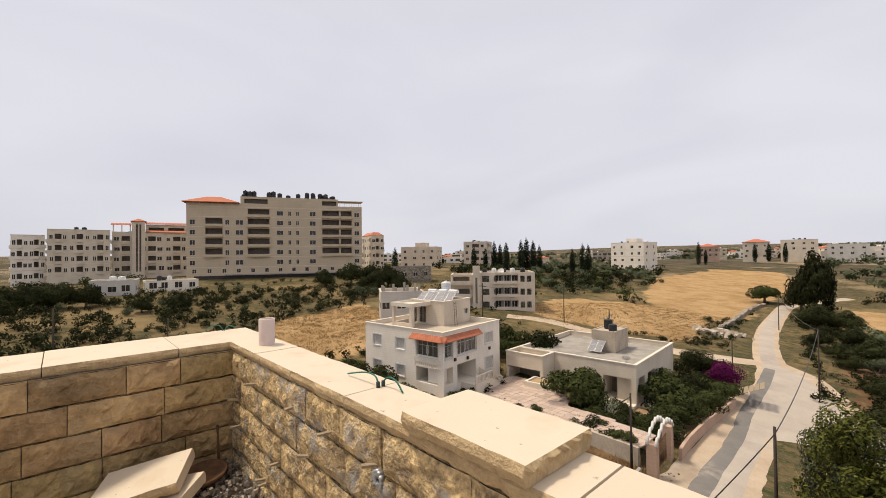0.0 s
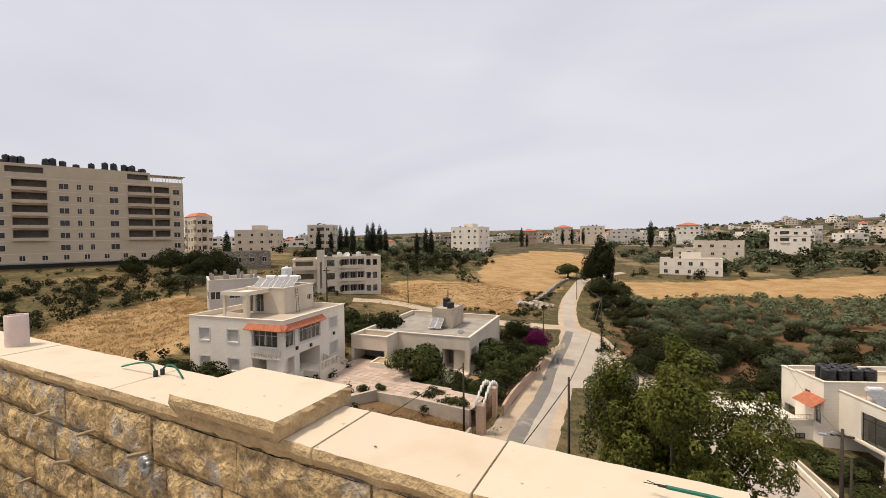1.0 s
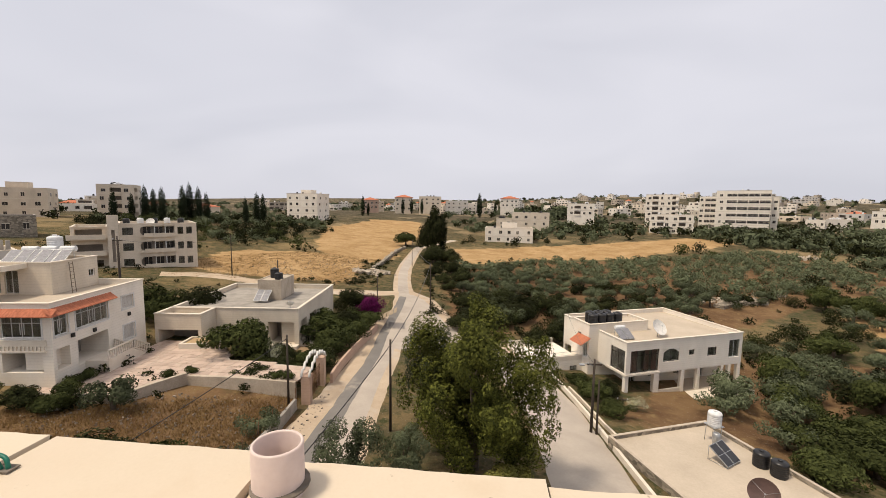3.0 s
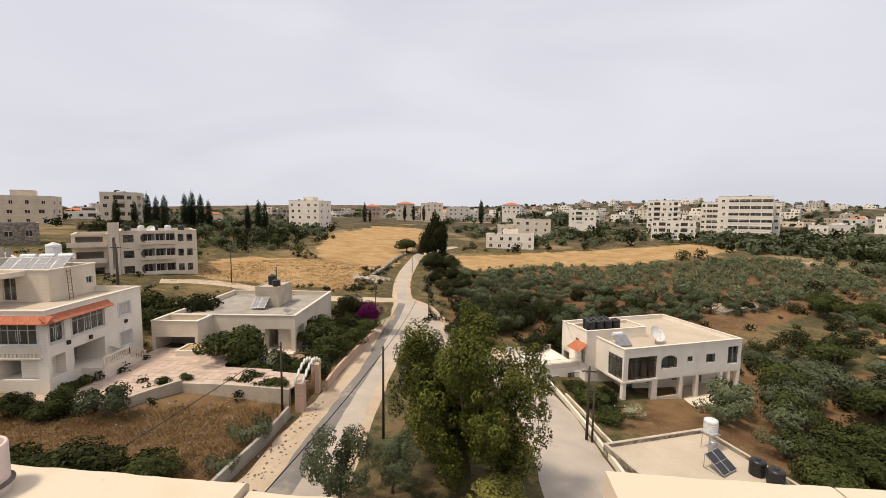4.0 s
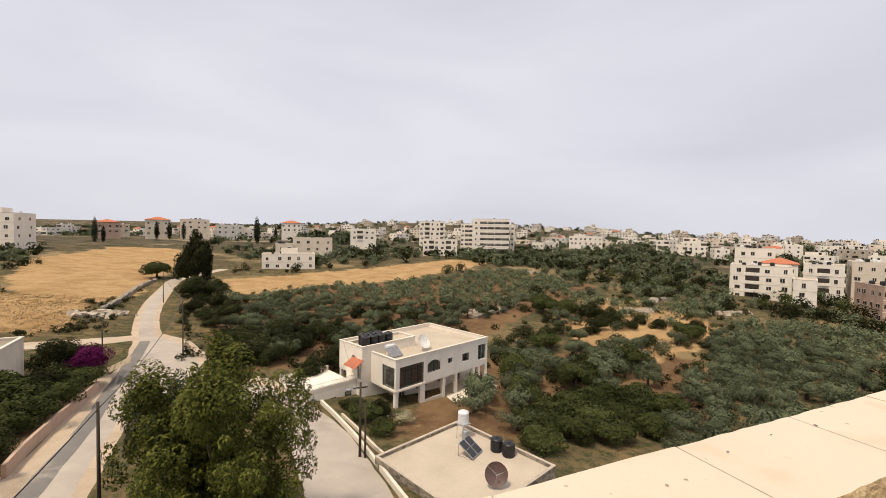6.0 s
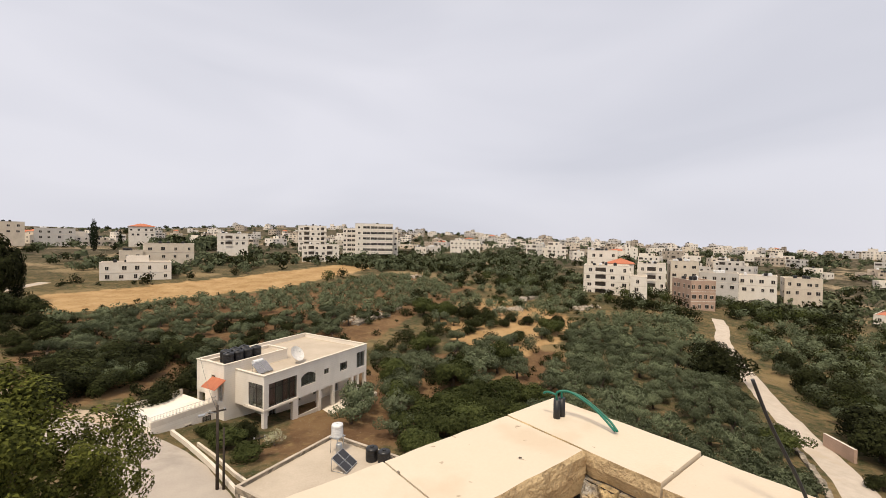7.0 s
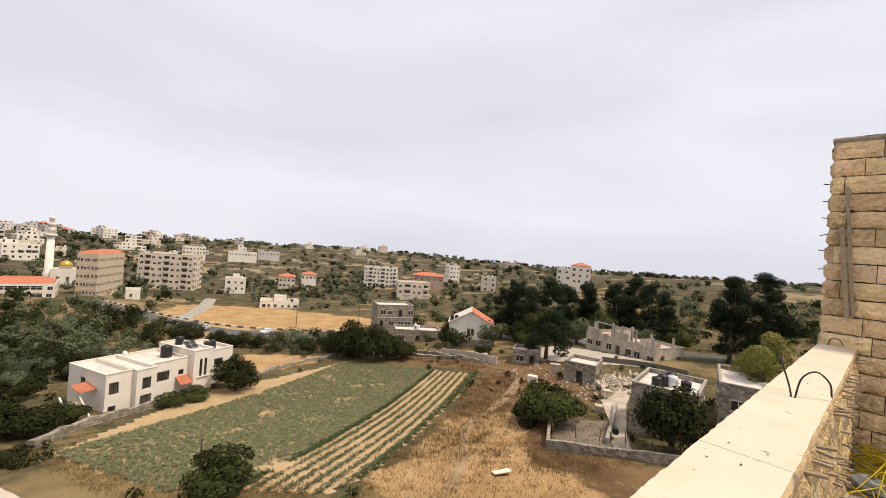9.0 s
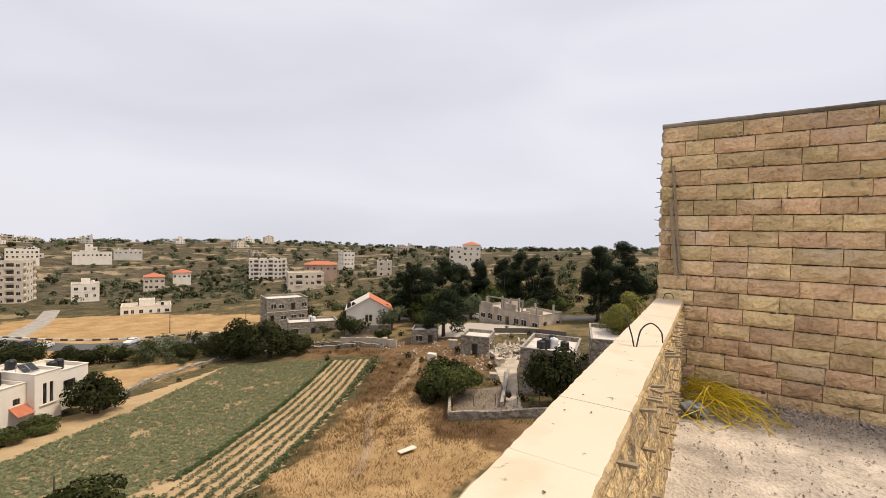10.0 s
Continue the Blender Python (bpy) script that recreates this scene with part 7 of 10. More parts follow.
def cypress_blobs(r):
    return [(0.12 * math.cos(i * 2.4), 0.12 * math.sin(i * 2.4), 0.8 + 9.2 * i / 16, 1.05 * math.sin(math.pi * (0.16 + 0.84 * i / 16)) ** 0.7 + 0.12, 1.05 * math.sin(math.pi * (0.16 + 0.84 * i / 16)) ** 0.7 + 0.12, 0.9) for i in range(17)]


CYPRESS = make_kind("cypress", "tall dark columnar cypress", "tree", DARK_LEAF, BARK, 2, cypress_blobs, 1700, 0.24, (0.18, 1.0), 0.0, 5)


def pine_blobs(r):
    out = []
    for i in range(38):
        z = 2.6 + 12.4 * r.random() ** 1.15
        q = (1 - (z - 2.6) / 14.5) * 4.4 + 0.5
        a = r.uniform(0, 2 * math.pi)
        d = q * math.sqrt(r.random())
        s = r.uniform(1.0, 1.7)
        out.append((d * math.cos(a), d * math.sin(a), z, s, s, s * 0.7))
    return out


PINE = make_kind("pine", "large dark pine with an uneven layered crown", "tree", DARK_LEAF, BARK, 3, pine_blobs, 6200, 0.27, (0.33, 4.5), 0.0, 6)


def pepper_blobs(r):
    out = []
    leaders = ((0.2, 0.3, 10.2, 1.9), (-1.9, 0.6, 8.2, 1.7), (1.9, -0.7, 9.3, 1.8), (2.6, 1.2, 7.4, 1.7), (-0.8, -1.9, 8.8, 1.8), (-2.6, -0.9, 6.4, 1.6), (1.0, 2.3, 8.0, 1.7))
    for i in range(126):
        lx, ly, top, wide = leaders[i % 7]
        t = r.random()
        z = 1.5 + (top - 1.5) * t
        q = wide * math.sin(math.pi * (0.16 + 0.80 * t)) ** 0.8
        a = r.uniform(0, 2 * math.pi)
        d = q * math.sqrt(r.random())
        s = r.uniform(0.5, 0.95)
        out.append((lx * (0.7 + 0.55 * t) + d * math.cos(a), ly * (0.7 + 0.55 * t) + d * math.sin(a), z, s * 0.8, s * 0.8, s * 1.25))
    for i in range(84):  # loose shoots standing out of the crown
        lx, ly, top, wide = leaders[i % 7]
        t = r.uniform(0.15, 1.08)
        q = wide * math.sin(math.pi * (0.16 + 0.80 * min(t, 1.0))) ** 0.8 * r.uniform(0.85, 1.25)
        a = r.uniform(0, 2 * math.pi)
        s = r.uniform(0.2, 0.42)
        out.append((lx * (0.7 + 0.55 * t) + q * math.cos(a), ly * (0.7 + 0.55 * t) + q * math.sin(a), 1.5 + (top - 1.5) * t, s, s, s * 1.7))
    return out


PEPPER = make_kind("pepper_tree", "large drooping yellow-green pepper tree between the two lanes", "tree", EUCALYPT_LEAF, BARK, 1, pepper_blobs, 36000, 0.118, (0.34, 2.4), 1.5, 7)
SPARSE = make_kind("young_tree", "thin grey-green tree with sparse twigs", "tree", OLIVE_LEAF, BARK, 2, lambda r: clumps(r, 34, 1.8, 3.8, 1.4, 0.42, 1.25), 4200, 0.105, (0.10, 1.6), 0.6, 8)
GOLDEN = make_kind("acacia", "yellow-green acacia with feathery crown", "tree", YELLOW_LEAF, BARK, 1, lambda r: clumps(r, 18, 2.0, 4.5, 1.2, 0.9, 1.0), 3600, 0.16, (0.16, 1.5), 0.8, 9)
BOUGAINVILLEA = make_kind("bougainvillea", "bougainvillea covered in purple blossom", "bush", PURPLE_LEAF, BARK, 1, lambda r: clumps(r, 12, 1.4, 2.2, 0.6, 0.8), 2600, 0.13, (0.1, 0.6), 0.0, 10)
TUFT = make_kind("garden_shrub", "low garden shrub", "bush", FRESH_LEAF, None, 2, lambda r: clumps(r, 7, 0.6, 0.7, 0.1, 0.4), 700, 0.11, None, 0.0, 11)
ROSE = make_kind("flowering_shrub", "shrub with white and yellow blossom", "bush", FLOWER_WHITE, BARK, 1, lambda r: clumps(r, 7, 0.5, 0.9, 0.2, 0.35), 260, 0.08, (0.05, 0.3), 0.0, 12)

rnd = random.Random(77)
# single trees of the near view
PEPPER.put(1.35, 25.8, 1.26, 0, rnd, tall=0.835)
SPARSE.put(-1.7, 29.6, 1.2, 0, rnd, "tall sparse grey-green tree beside the lane", tall=1.5)
SPARSE.put(-2.6, 22.6, 0.8, 1, rnd, "grey-green young tree at the lane's edge")
SPARSE.put(-5.0, 20.6, 1.0, 0, rnd, "grey-green young tree at the lane's edge")
for fx, fy, fs in ((-1.2, 61.0, 0.9), (0.6, 64.5, 1.1), (2.4, 69.0, 1.2), (4.6, 66.0, 1.0), (5.6, 72.5, 1.2), (8.4, 70.5, 1.1), (9.4, 76.0, 1.2), (2.0, 75.5, 1.1), (12.6, 79.0, 1.2), (6.0, 80.0, 1.1), (16.0, 76.0, 1.1)):
    DENSE.put(fx, fy, fs, None, rnd, "dark evergreen tree at the orchard's edge", tall=0.72)
TREES = [  # kind, x, y, scale, height factor, label
    (GOLDEN, 3.2, 21.6, 0.8, 0.55, "bright yellow-green shrub under the pepper tree"),
    (FIG, -22.6, 38.6, 1.3, 0.95, "wide fresh green tree in the villa court"),
    (FIG, -16.4, 47.6, 1.2, 0.75, "fresh green tree over the garden wall"), (FIG, -14.6, 44.6, 1.0, 0.7, "green tree overhanging the garden wall"),
    (FIG, -18.6, 52.4, 1.0, 0.8, "green garden tree behind the bungalow"), (DENSE, -18.4, 63.0, 0.95, 0.9, "round green tree beside the bougainvillea"),
    (DENSE, -17.0, 57.6, 0.7, 0.7, "dark garden bush beside the bungalow"), (BOUGAINVILLEA, -14.6, 60.6, 1.3, 1.0, ""),
    (FIG, -28.4, 57.5, 1.2, 0.9, "green tree beside the bungalow"), (DENSE, -33.5, 49.0, 1.2, 0.9, "dark tree between villa and bungalow"), (FIG, -37.5, 47.0, 1.3, 0.9, "green tree behind the villa"),
    (DENSE, -42.0, 46.0, 1.1, 0.9, "dark tree behind the villa"),
    (DENSE, -19.6, 19.4, 0.9, 0.7, "dense garden hedge tree"), (FIG, -16.6, 20.4, 0.75, 0.65, "dense green garden bush before the villa"), (FIG, -23.0, 18.6, 0.8, 0.7, "dense green garden bush before the villa"), (DENSE, -37.5, 25.0, 1.0, 0.7, "green bush at the villa's foot"), (DENSE, -42.0, 24.4, 0.9, 0.7, "green bush at the villa's foot"),
    (OLIVE, -25.0, 27.2, 0.95, 1.0, "young olive tree in the garden plot"), (OLIVE, -13.2, 26.0, 0.7, 1.0, "small olive bush by the road wall"), (OLIVE, -12.8, 22.2, 0.5, 1.0, "small grey bush by the road wall"),
    (SCRUB, -18.4, 34.6, 0.9, 1.0, "dark garden bush on the retaining wall"), (SCRUB, -16.8, 34.0, 0.8, 1.1, "dark garden bush on the retaining wall"), (TUFT, -19.8, 33.8, 1.1, 1.3, "spiky palm-like garden shrub"),
    (DENSE, -16.9, 141.0, 1.6, 1.35, "broad dark tree beside the lane"), (DENSE, -14.2, 139.0, 1.95, 2.0, "tall dark roadside tree"), (CYPRESS, -11.5, 138.4, 1.25, 1.0, "tall dark roadside cypress"), (FIG, -26.0, 150.0, 1.6, 0.9, "round green roadside tree"), (DENSE, -12.0, 122.0, 1.3, 0.9, "dark bush at the roadside"),
    (DENSE, -1.0, 74.0, 0.8, 0.8, "dark bush beside the lane"),
    (OLIVE, 29.6, 47.2, 1.45, 1.0, ""), (OLIVE, 27.0, 44.4, 1.2, 1.0, ""), *((FIG, fx, fy, fs, 0.78, "dense dark green fig tree beside the annex") for fx, fy, fs in ((29.4, 34.0, 0.9), (31.2, 37.4, 1.05), (34.2, 35.4, 1.1), (35.4, 39.6, 1.1), (38.4, 36.8, 1.1), (39.8, 41.2, 1.1), (42.6, 37.4, 1.1), (44.0, 42.0, 1.05), (46.6, 38.4, 1.1), (49.6, 41.4, 1.0), (50.6, 37.2, 1.05), (38.0, 33.2, 0.95), (43.2, 33.8, 1.0))),
    *((OLIVE, fx, fy, fs, 1.0, "") for fx, fy, fs in ((44.8, 55.3, 1.5), (35.1, 47.6, 1.35), (29.4, 38.6, 1.1), (47.6, 50.8, 1.5), (52.4, 50.0, 1.6), (39.4, 50.6, 1.4), (33.4, 44.0, 1.2), (56.0, 52.0, 1.5))),
    (FIG, 13.6, 44.0, 0.75, 0.7, "green shrub beside the white wall"), (FIG, 15.2, 40.4, 0.65, 0.7, "green shrub beside the white wall"), (DENSE, 15.8, 45.4, 0.55, 0.9, "dark shrub at the white house"), (FIG, 13.0, 47.6, 0.6, 0.6, "green shrub below the terrace block"), (ROSE, 17.8, 42.2, 1.4, 1.0, "white-flowering shrub before the white house"), (ROSE, -19.4, 39.6, 1.3, 1.6, "yellow-flowering shrub in the court"),
    (DENSE, 13.4, 62.6, 0.9, 0.9, "dark tree behind the white house"), (DENSE, 21.0, 66.5, 1.0, 0.9, "dark tree behind the white house"), (DENSE, 9.5, 58.5, 0.9, 0.8, "dark tree behind the white house"),
    (DENSE, 76.8, -22.6, 1.55, 0.95, "round dark evergreen tree at the field's corner"), (FIG, 39.6, -10.2, 1.05, 0.85, "green tree at the field's near corner"), (DENSE, 67.6, 2.4, 1.0, 0.9, "dark tree beside the track gate"), (SCRUB, 60.0, 4.0, 0.8, 1.0, "dry bush beside the track"),
    (FIG, 71.6, -12.6, 0.7, 0.8, "green bush before the field villa"), (DENSE, 88.0, 26.0, 1.9, 0.9, "broad dark tree beside the track"), (FIG, 62.5, 11.4, 0.9, 0.9, "green tree on the track's edge"),
    (DENSE, 66.4, 0.6, 1.0, 0.8, "dark tree before the field villa"), (FIG, 69.6, -1.8, 0.9, 0.8, "green tree before the field villa"), (FIG, 73.6, -16.2, 0.8, 0.7, "dark green bush against the field villa"), (DENSE, 70.6, 5.0, 1.2, 0.9, "dark tree beside the track gate"), (DENSE, 76.0, 6.4, 1.3, 0.9, "dark tree behind the track gate"), (SCRUB, 57.6, 1.6, 0.9, 1.0, "dry bush beside the track"),
    *((DENSE if k % 2 else FIG, sx, sy, ss, 0.8, "dark garden shrub along the retaining wall") for k, (sx, sy, ss) in enumerate(((-20.6, 34.6, 0.42), (-17.6, 34.9, 0.5), (-15.6, 35.0, 0.42), (-21.4, 38.2, 0.5), (-19.6, 37.8, 0.55), (-17.2, 37.6, 0.5), (-15.2, 37.6, 0.6), (-14.4, 39.8, 0.7), (-28.6, 26.6, 0.6), (-31.4, 26.2, 0.55), (-34.2, 25.4, 0.6)))),
    (FIG, 34.2, -46.6, 1.6, 0.85, "broad thin-leaved tree before the ruined yard"), (SCRUB, 35.8, -45.0, 1.3, 1.1, "dark bush beside the ruined yard"), (DENSE, 19.9, -46.4, 1.4, 1.2, "dark round tree before the old flat house"),
    (DENSE, 83.0, -54.0, 2.1, 0.95, "dark bush mass at the field's far edge"), (DENSE, 90.0, -52.0, 2.2, 0.95, "dark bush mass at the field's far edge"), (DENSE, 79.5, -58.5, 1.3, 0.8, "dark bush mass at the field's far edge"), (FIG, 68.0, -72.5, 0.8, 0.8, "green bush before the gabled house"), (FIG, 64.0, -84.0, 1.3, 0.9, "green tree beside the gabled house"),
    (DENSE, 131.0, -25.4, 1.25, 0.85, "dark tree in the roadside hedge"), (DENSE, 126.1, -27.2, 1.1, 0.85, "dark tree in the roadside hedge"), (DENSE, 122.0, -32.0, 1.15, 0.8, "dark tree in the roadside hedge"), (SCRUB, 117.5, -33.6, 1.7, 1.0, "grey bush in the roadside hedge"), (DENSE, 113.6, -38.8, 0.9, 0.9, "dark tree in the roadside hedge"), (DENSE, 100.6, -46.0, 1.0, 0.85, "dark tree in the roadside hedge"), (DENSE, 99.1, -52.0, 1.15, 0.9, "dark tree in the roadside hedge"),
    (PINE, 85.2, -106.2, 0.85, 1.0, ""), (PINE, 70.8, -108.7, 0.95, 1.0, ""), (PINE, 66.5, -118.8, 0.95, 1.0, ""), (PINE, 62.6, -132.9, 0.9, 1.0, ""),
    (PINE, 53.9, -76.4, 1.12, 1.0, "tall dark tree beside the yard"), (PINE, 26.9, -100.5, 1.12, 1.0, ""), (PINE, 21.7, -104.8, 1.18, 1.0, ""), (PINE, 29.0, -121.0, 1.0, 1.0, ""), (GOLDEN, 15.4, -66.0, 1.7, 1.1, ""), (GOLDEN, 10.0, -70.0, 1.5, 1.0, ""),
]
TREES += [(k, x, y, sc, tl, "leafy garden shrub between wall and bungalow") for k, x, y, sc, tl in (
    (DENSE, -21.4, 40.6, 0.6, 0.8), (FIG, -19.8, 41.2, 0.45, 0.8), (DENSE, -18.2, 40.4, 0.55, 0.8), (FIG, -16.6, 40.6, 0.5, 0.8), (DENSE, -15.0, 41.2, 0.5, 0.9), (FIG, -14.6, 49.8, 1.0, 0.8), (DENSE, -16.0, 52.6, 0.8, 0.9),
    (FIG, -14.4, 55.2, 0.9, 0.8), (SCRUB, -20.4, 38.6, 0.7, 1.0), (SCRUB, -17.4, 38.8, 0.6, 1.1), (DENSE, -20.2, 42.4, 0.4, 0.8))]
TREES += [(DENSE if k % 3 else SCRUB, x, y, sc, 0.8, "dark scrub tree at the lane's far side") for k, (x, y, sc) in enumerate((
    (-9.5, 113, 1.3), (-5.5, 104, 1.2), (-3, 95.5, 1.1), (-1, 88, 1.0), (-9.5, 99, 0.9), (-6.5, 92, 0.8), (-2, 80.5, 0.9), (0.4, 75, 1.0), (-12.4, 119, 1.4), (-10.4, 126, 1.6), (-7, 120, 1.4), (-4.4, 86, 0.7)))]
for kind, x, y, s, tall, label in TREES:
    kind.put(x, y, s, None, rnd, label, "", None, tall)
for kind, a, r, s, tall in ((PINE, -139.6, 126, 0.95, 1.0), (PINE, -141.4, 122, 1.05, 1.0), (PINE, -143.3, 132, 0.95, 1.0), (PINE, -147.6, 128, 1.0, 1.0), (PINE, -150.4, 138, 1.05, 1.0), (PINE, -153.6, 126, 1.05, 1.0), (PINE, -155.4, 132, 1.15, 1.0), (PINE, -157.4, 124, 1.05, 1.0), (PINE, -159.0, 130, 0.9, 1.0),
                            (FIG, -133.4, 112, 1.7, 1.1), (FIG, -135.6, 118, 1.9, 1.0), (FIG, -137.4, 124, 1.8, 1.2), (OLIVE, -138.2, 110, 2.2, 1.1), (FIG, -142.2, 114, 1.5, 1.0), (FIG, -144.8, 120, 2.0, 1.3), (FIG, -146.0, 126, 1.8, 1.2), (OLIVE, -149.0, 116, 2.2, 1.2), (FIG, -151.8, 121, 1.9, 1.2), (OLIVE, -156.4, 113, 2.0, 1.1), (FIG, -160.4, 120, 1.3, 0.9)):
    a = radians(a)
    kind.put(-math.sin(a) * r, math.cos(a) * r, s, None, rnd, group="trees behind the old houses", tall=tall)
for a, r, s in ((43.2, 185, 1.1), (41.6, 190, 1.0), (40.4, 186, 1.3), (39.6, 192, 1.2), (38.8, 184, 1.3), (36.8, 188, 1.4), (36.1, 190, 1.5), (35.2, 186, 1.4), (34.4, 191, 1.2), (30.2, 196, 1.1), (28.9, 194, 1.35), (28.2, 197, 1.3), (54.0, 136, 1.0), (15.9, 283, 1.3), (15.2, 285, 0.9), (0.1, 294, 1.7), (10.6, 330, 1.2), (9.4, 331, 1.2), (8.0, 330, 1.2), (-2.0, 330, 1.1)):
    x, y = -math.sin(radians(a)) * r, math.cos(radians(a)) * r
    CYPRESS.put(x, y, s, None, rnd, group="cypresses along the skyline")

GROVES = [  # plan, spacing, scale, kinds, group
    ([(33, 22), (42, 5), (56, 9), (84, 23), (122, 41), (134, 52), (112, 64), (84, 54), (62, 42), (46, 32)], 3.55, 1.10, (OLIVE,), "olive trees of the dense grove", 0.06),
    ([(34, 47), (46, 38), (62, 46), (72, 60), (56, 68), (40, 64)], 4.6, 1.15, (OLIVE, OLIVE, FIG), "olive trees beside the white house", 0.15),
    ([(-1, 64), (12, 72), (40, 80), (70, 97), (104, 112), (100, 150), (56, 138), (20, 132), (-5, 112)], 4.1, 1.08, (OLIVE, OLIVE, OLIVE, SCRUB), "olive trees of the red-soil orchard", 0.08),
    ([(71, 10), (90, 15), (112, 26), (138, 36), (152, 22), (150, -8), (118, -20), (92, -4), (80, 3)], 4.2, 1.05, (OLIVE, OLIVE, SCRUB, DENSE), "trees of the grove across the track", 0.12),
    ([(60, 68), (80, 56), (112, 66), (140, 88), (126, 112), (96, 104), (72, 94)], 5.2, 1.15, (SCRUB, DENSE, OLIVE, FIG), "trees of the overgrown terraces", 0.25),
]
BARE = [LANE_WEST, LANE_EAST, TRACK, HIGHWAY, SIDE_ROAD]
nearest, rest = [], []
for poly, gap, s, kinds, group, skip in GROVES:
    xs, ys = [p[0] for p in poly], [p[1] for p in poly]
    ang = rnd.uniform(0.2, 0.6)
    n = int(max(max(xs) - min(xs), max(ys) - min(ys)) / gap) + 12
    cx, cy = (max(xs) + min(xs)) / 2, (max(ys) + min(ys)) / 2
    for i in range(-n, n):
        for j in range(-n, n):
            x = cx + gap * (i * math.cos(ang) - j * math.sin(ang)) + rnd.uniform(-0.25, 0.25) * gap
            y = cy + gap * (i * math.sin(ang) + j * math.cos(ang)) + rnd.uniform(-0.25, 0.25) * gap
            if rnd.random() < skip or not inside(x, y, poly) or min(float(near_line(x, y, b)) for b in BARE) < 4.0:
                continue
            (nearest if math.hypot(x, y) < 112 else rest).append((x, y, s * rnd.uniform(0.72, 1.2), rnd.choice(kinds), group))
nearest.sort(key=lambda q: math.hypot(q[0], q[1]))
for x, y, s, kind, group in nearest[:420]:
    kind.put(x, y, s, None, rnd, group=group)
rest += nearest[420:]


def tree_mass(name, spots, leaf, count, size, label, seed, trunks=False):
    """Far trees and bushes that nobody could count, joined."""
    rng = np.random.default_rng(seed)
    out = []
    for x, y, s, tall in spots:
        z = gz(x, y)
        blobs = [(x + rng.normal() * s * 0.32, y + rng.normal() * s * 0.32, z + s * tall * rng.uniform(0.35, 1.0), s * 0.62, s * 0.62, s * 0.5 * tall) for _ in range(5)]
        out.append(leaf_arrays(blobs, count, size * s, rng))
    me = leaf_mesh(name, np.concatenate(out), leaf)
    return tagged(new(name, me), label, "trees", kind="stuff")


tree_mass("far_olive_trees", [(x, y, 1.75 * s, 1.0) for x, y, s, k, _ in rest], OLIVE_LEAF, 250, 0.15, "olive trees of the farther groves", 31)


def scattered(count, a0, a1, r0, r1, s0, s1, tall=1.0, power=1.0):
    out = []
    while len(out) < count:
        a, r = radians(rnd.uniform(a1, a0)), r0 + (r1 - r0) * rnd.random() ** power
        x, y = -math.sin(a) * r, math.cos(a) * r
        if min(float(near_line(x, y, b)) for b in BARE + [DIRT_WEST]) < 4.5 or inside(x, y, CROP) or any(inside(x, y, p) for p in STRAW):
            continue
        out.append((x, y, rnd.uniform(s0, s1), tall))
    return out


# woods and thickets of the middle distance: plan, spacing, scale, height factor
WOODS = [
    ([(38, 62), (50, 46), (60, 40), (74, 44), (95, 53), (124, 74), (150, 100), (165, 148), (107, 136), (62, 104), (46, 84)], 6.8, 1.8, 0.95),
    ([(93, 189), (101, 216), (132, 246), (150, 205), (230, 218), (222, 172), (176, 110), (127, 78), (120, 110), (149, 133), (112, 150)], 5.0, 2.4, 1.0),
    ([(84, 12), (108, 27), (150, 46), (178, 52), (230, 44), (220, 28), (175, 16), (184, -4), (205, -12), (180, -14), (158, -22), (140, -29), (120, -19), (102, 0)], 4.4, 2.0, 1.0),
    ([(128, 74), (152, 66), (166, 48), (182, 52), (200, 40), (212, 30), (190, 22), (168, 38), (148, 50), (136, 60)], 4.4, 2.3, 1.0),
    ([(88, -44), (96, -40), (108, -37), (128, -30), (140, -30), (128, -46), (116, -60), (106, -74), (90, -62)], 3.8, 2.0, 1.05),
    ([(-104, -8), (-118, 0), (-150, 20), (-160, -6), (-110, -24)], 7.4, 2.2, 0.9),
    ([(-72, 50), (-80, 62), (-92, 76), (-118, 94), (-120, 86), (-100, 58), (-90, 46)], 5.0, 2.1, 0.9),
    ([(-63, 100), (-60, 116), (-61, 170), (-72, 200), (-120, 208), (-150, 160), (-118, 112), (-84, 96)], 5.0, 2.3, 0.9),
    ([(104, 208), (110, 158), (150, 205), (178, 250), (120, 250)], 5.0, 2.5, 1.0),
    ([(-16, 150), (-6, 190), (2, 250), (96, 250), (78, 204), (30, 184), (5, 178)], 6.0, 2.4, 0.9),
    ([(60, -86), (72, -88), (86, -102), (110, -112), (130, -108), (156, -182), (110, -190), (76, -150)], 6.4, 2.2, 1.0),
    ([(203, -122), (217, -104), (250, -90), (300, -80), (350, -215), (270, -190)], 6.0, 1.9, 0.9),
    ([(6, -116), (60, -112), (80, -160), (70, -230), (-40, -230), (-40, -116)], 6.6, 2.2, 1.0),
    ([(-2, 60), (6, 60), (12, 66), (30, 68), (40, 74), (30, 80), (8, 74), (-3, 66)], 3.4, 1.5, 0.95),
]
dark = []
for poly, gap, s, tall in WOODS:
    xs, ys = [p[0] for p in poly], [p[1] for p in poly]
    for _ in range(int((max(xs) - min(xs)) * (max(ys) - min(ys)) / gap**2)):
        x, y = rnd.uniform(min(xs), max(xs)), rnd.uniform(min(ys), max(ys))
        if inside(x, y, poly) and min(float(near_line(x, y, b)) for b in BARE) > 6.0 and not any(math.hypot(x - hx - 5, y - hy) < 11 for hx, hy in HOUSE_SPOTS):
            dark.append((x, y, s * rnd.uniform(0.6, 1.25), tall))
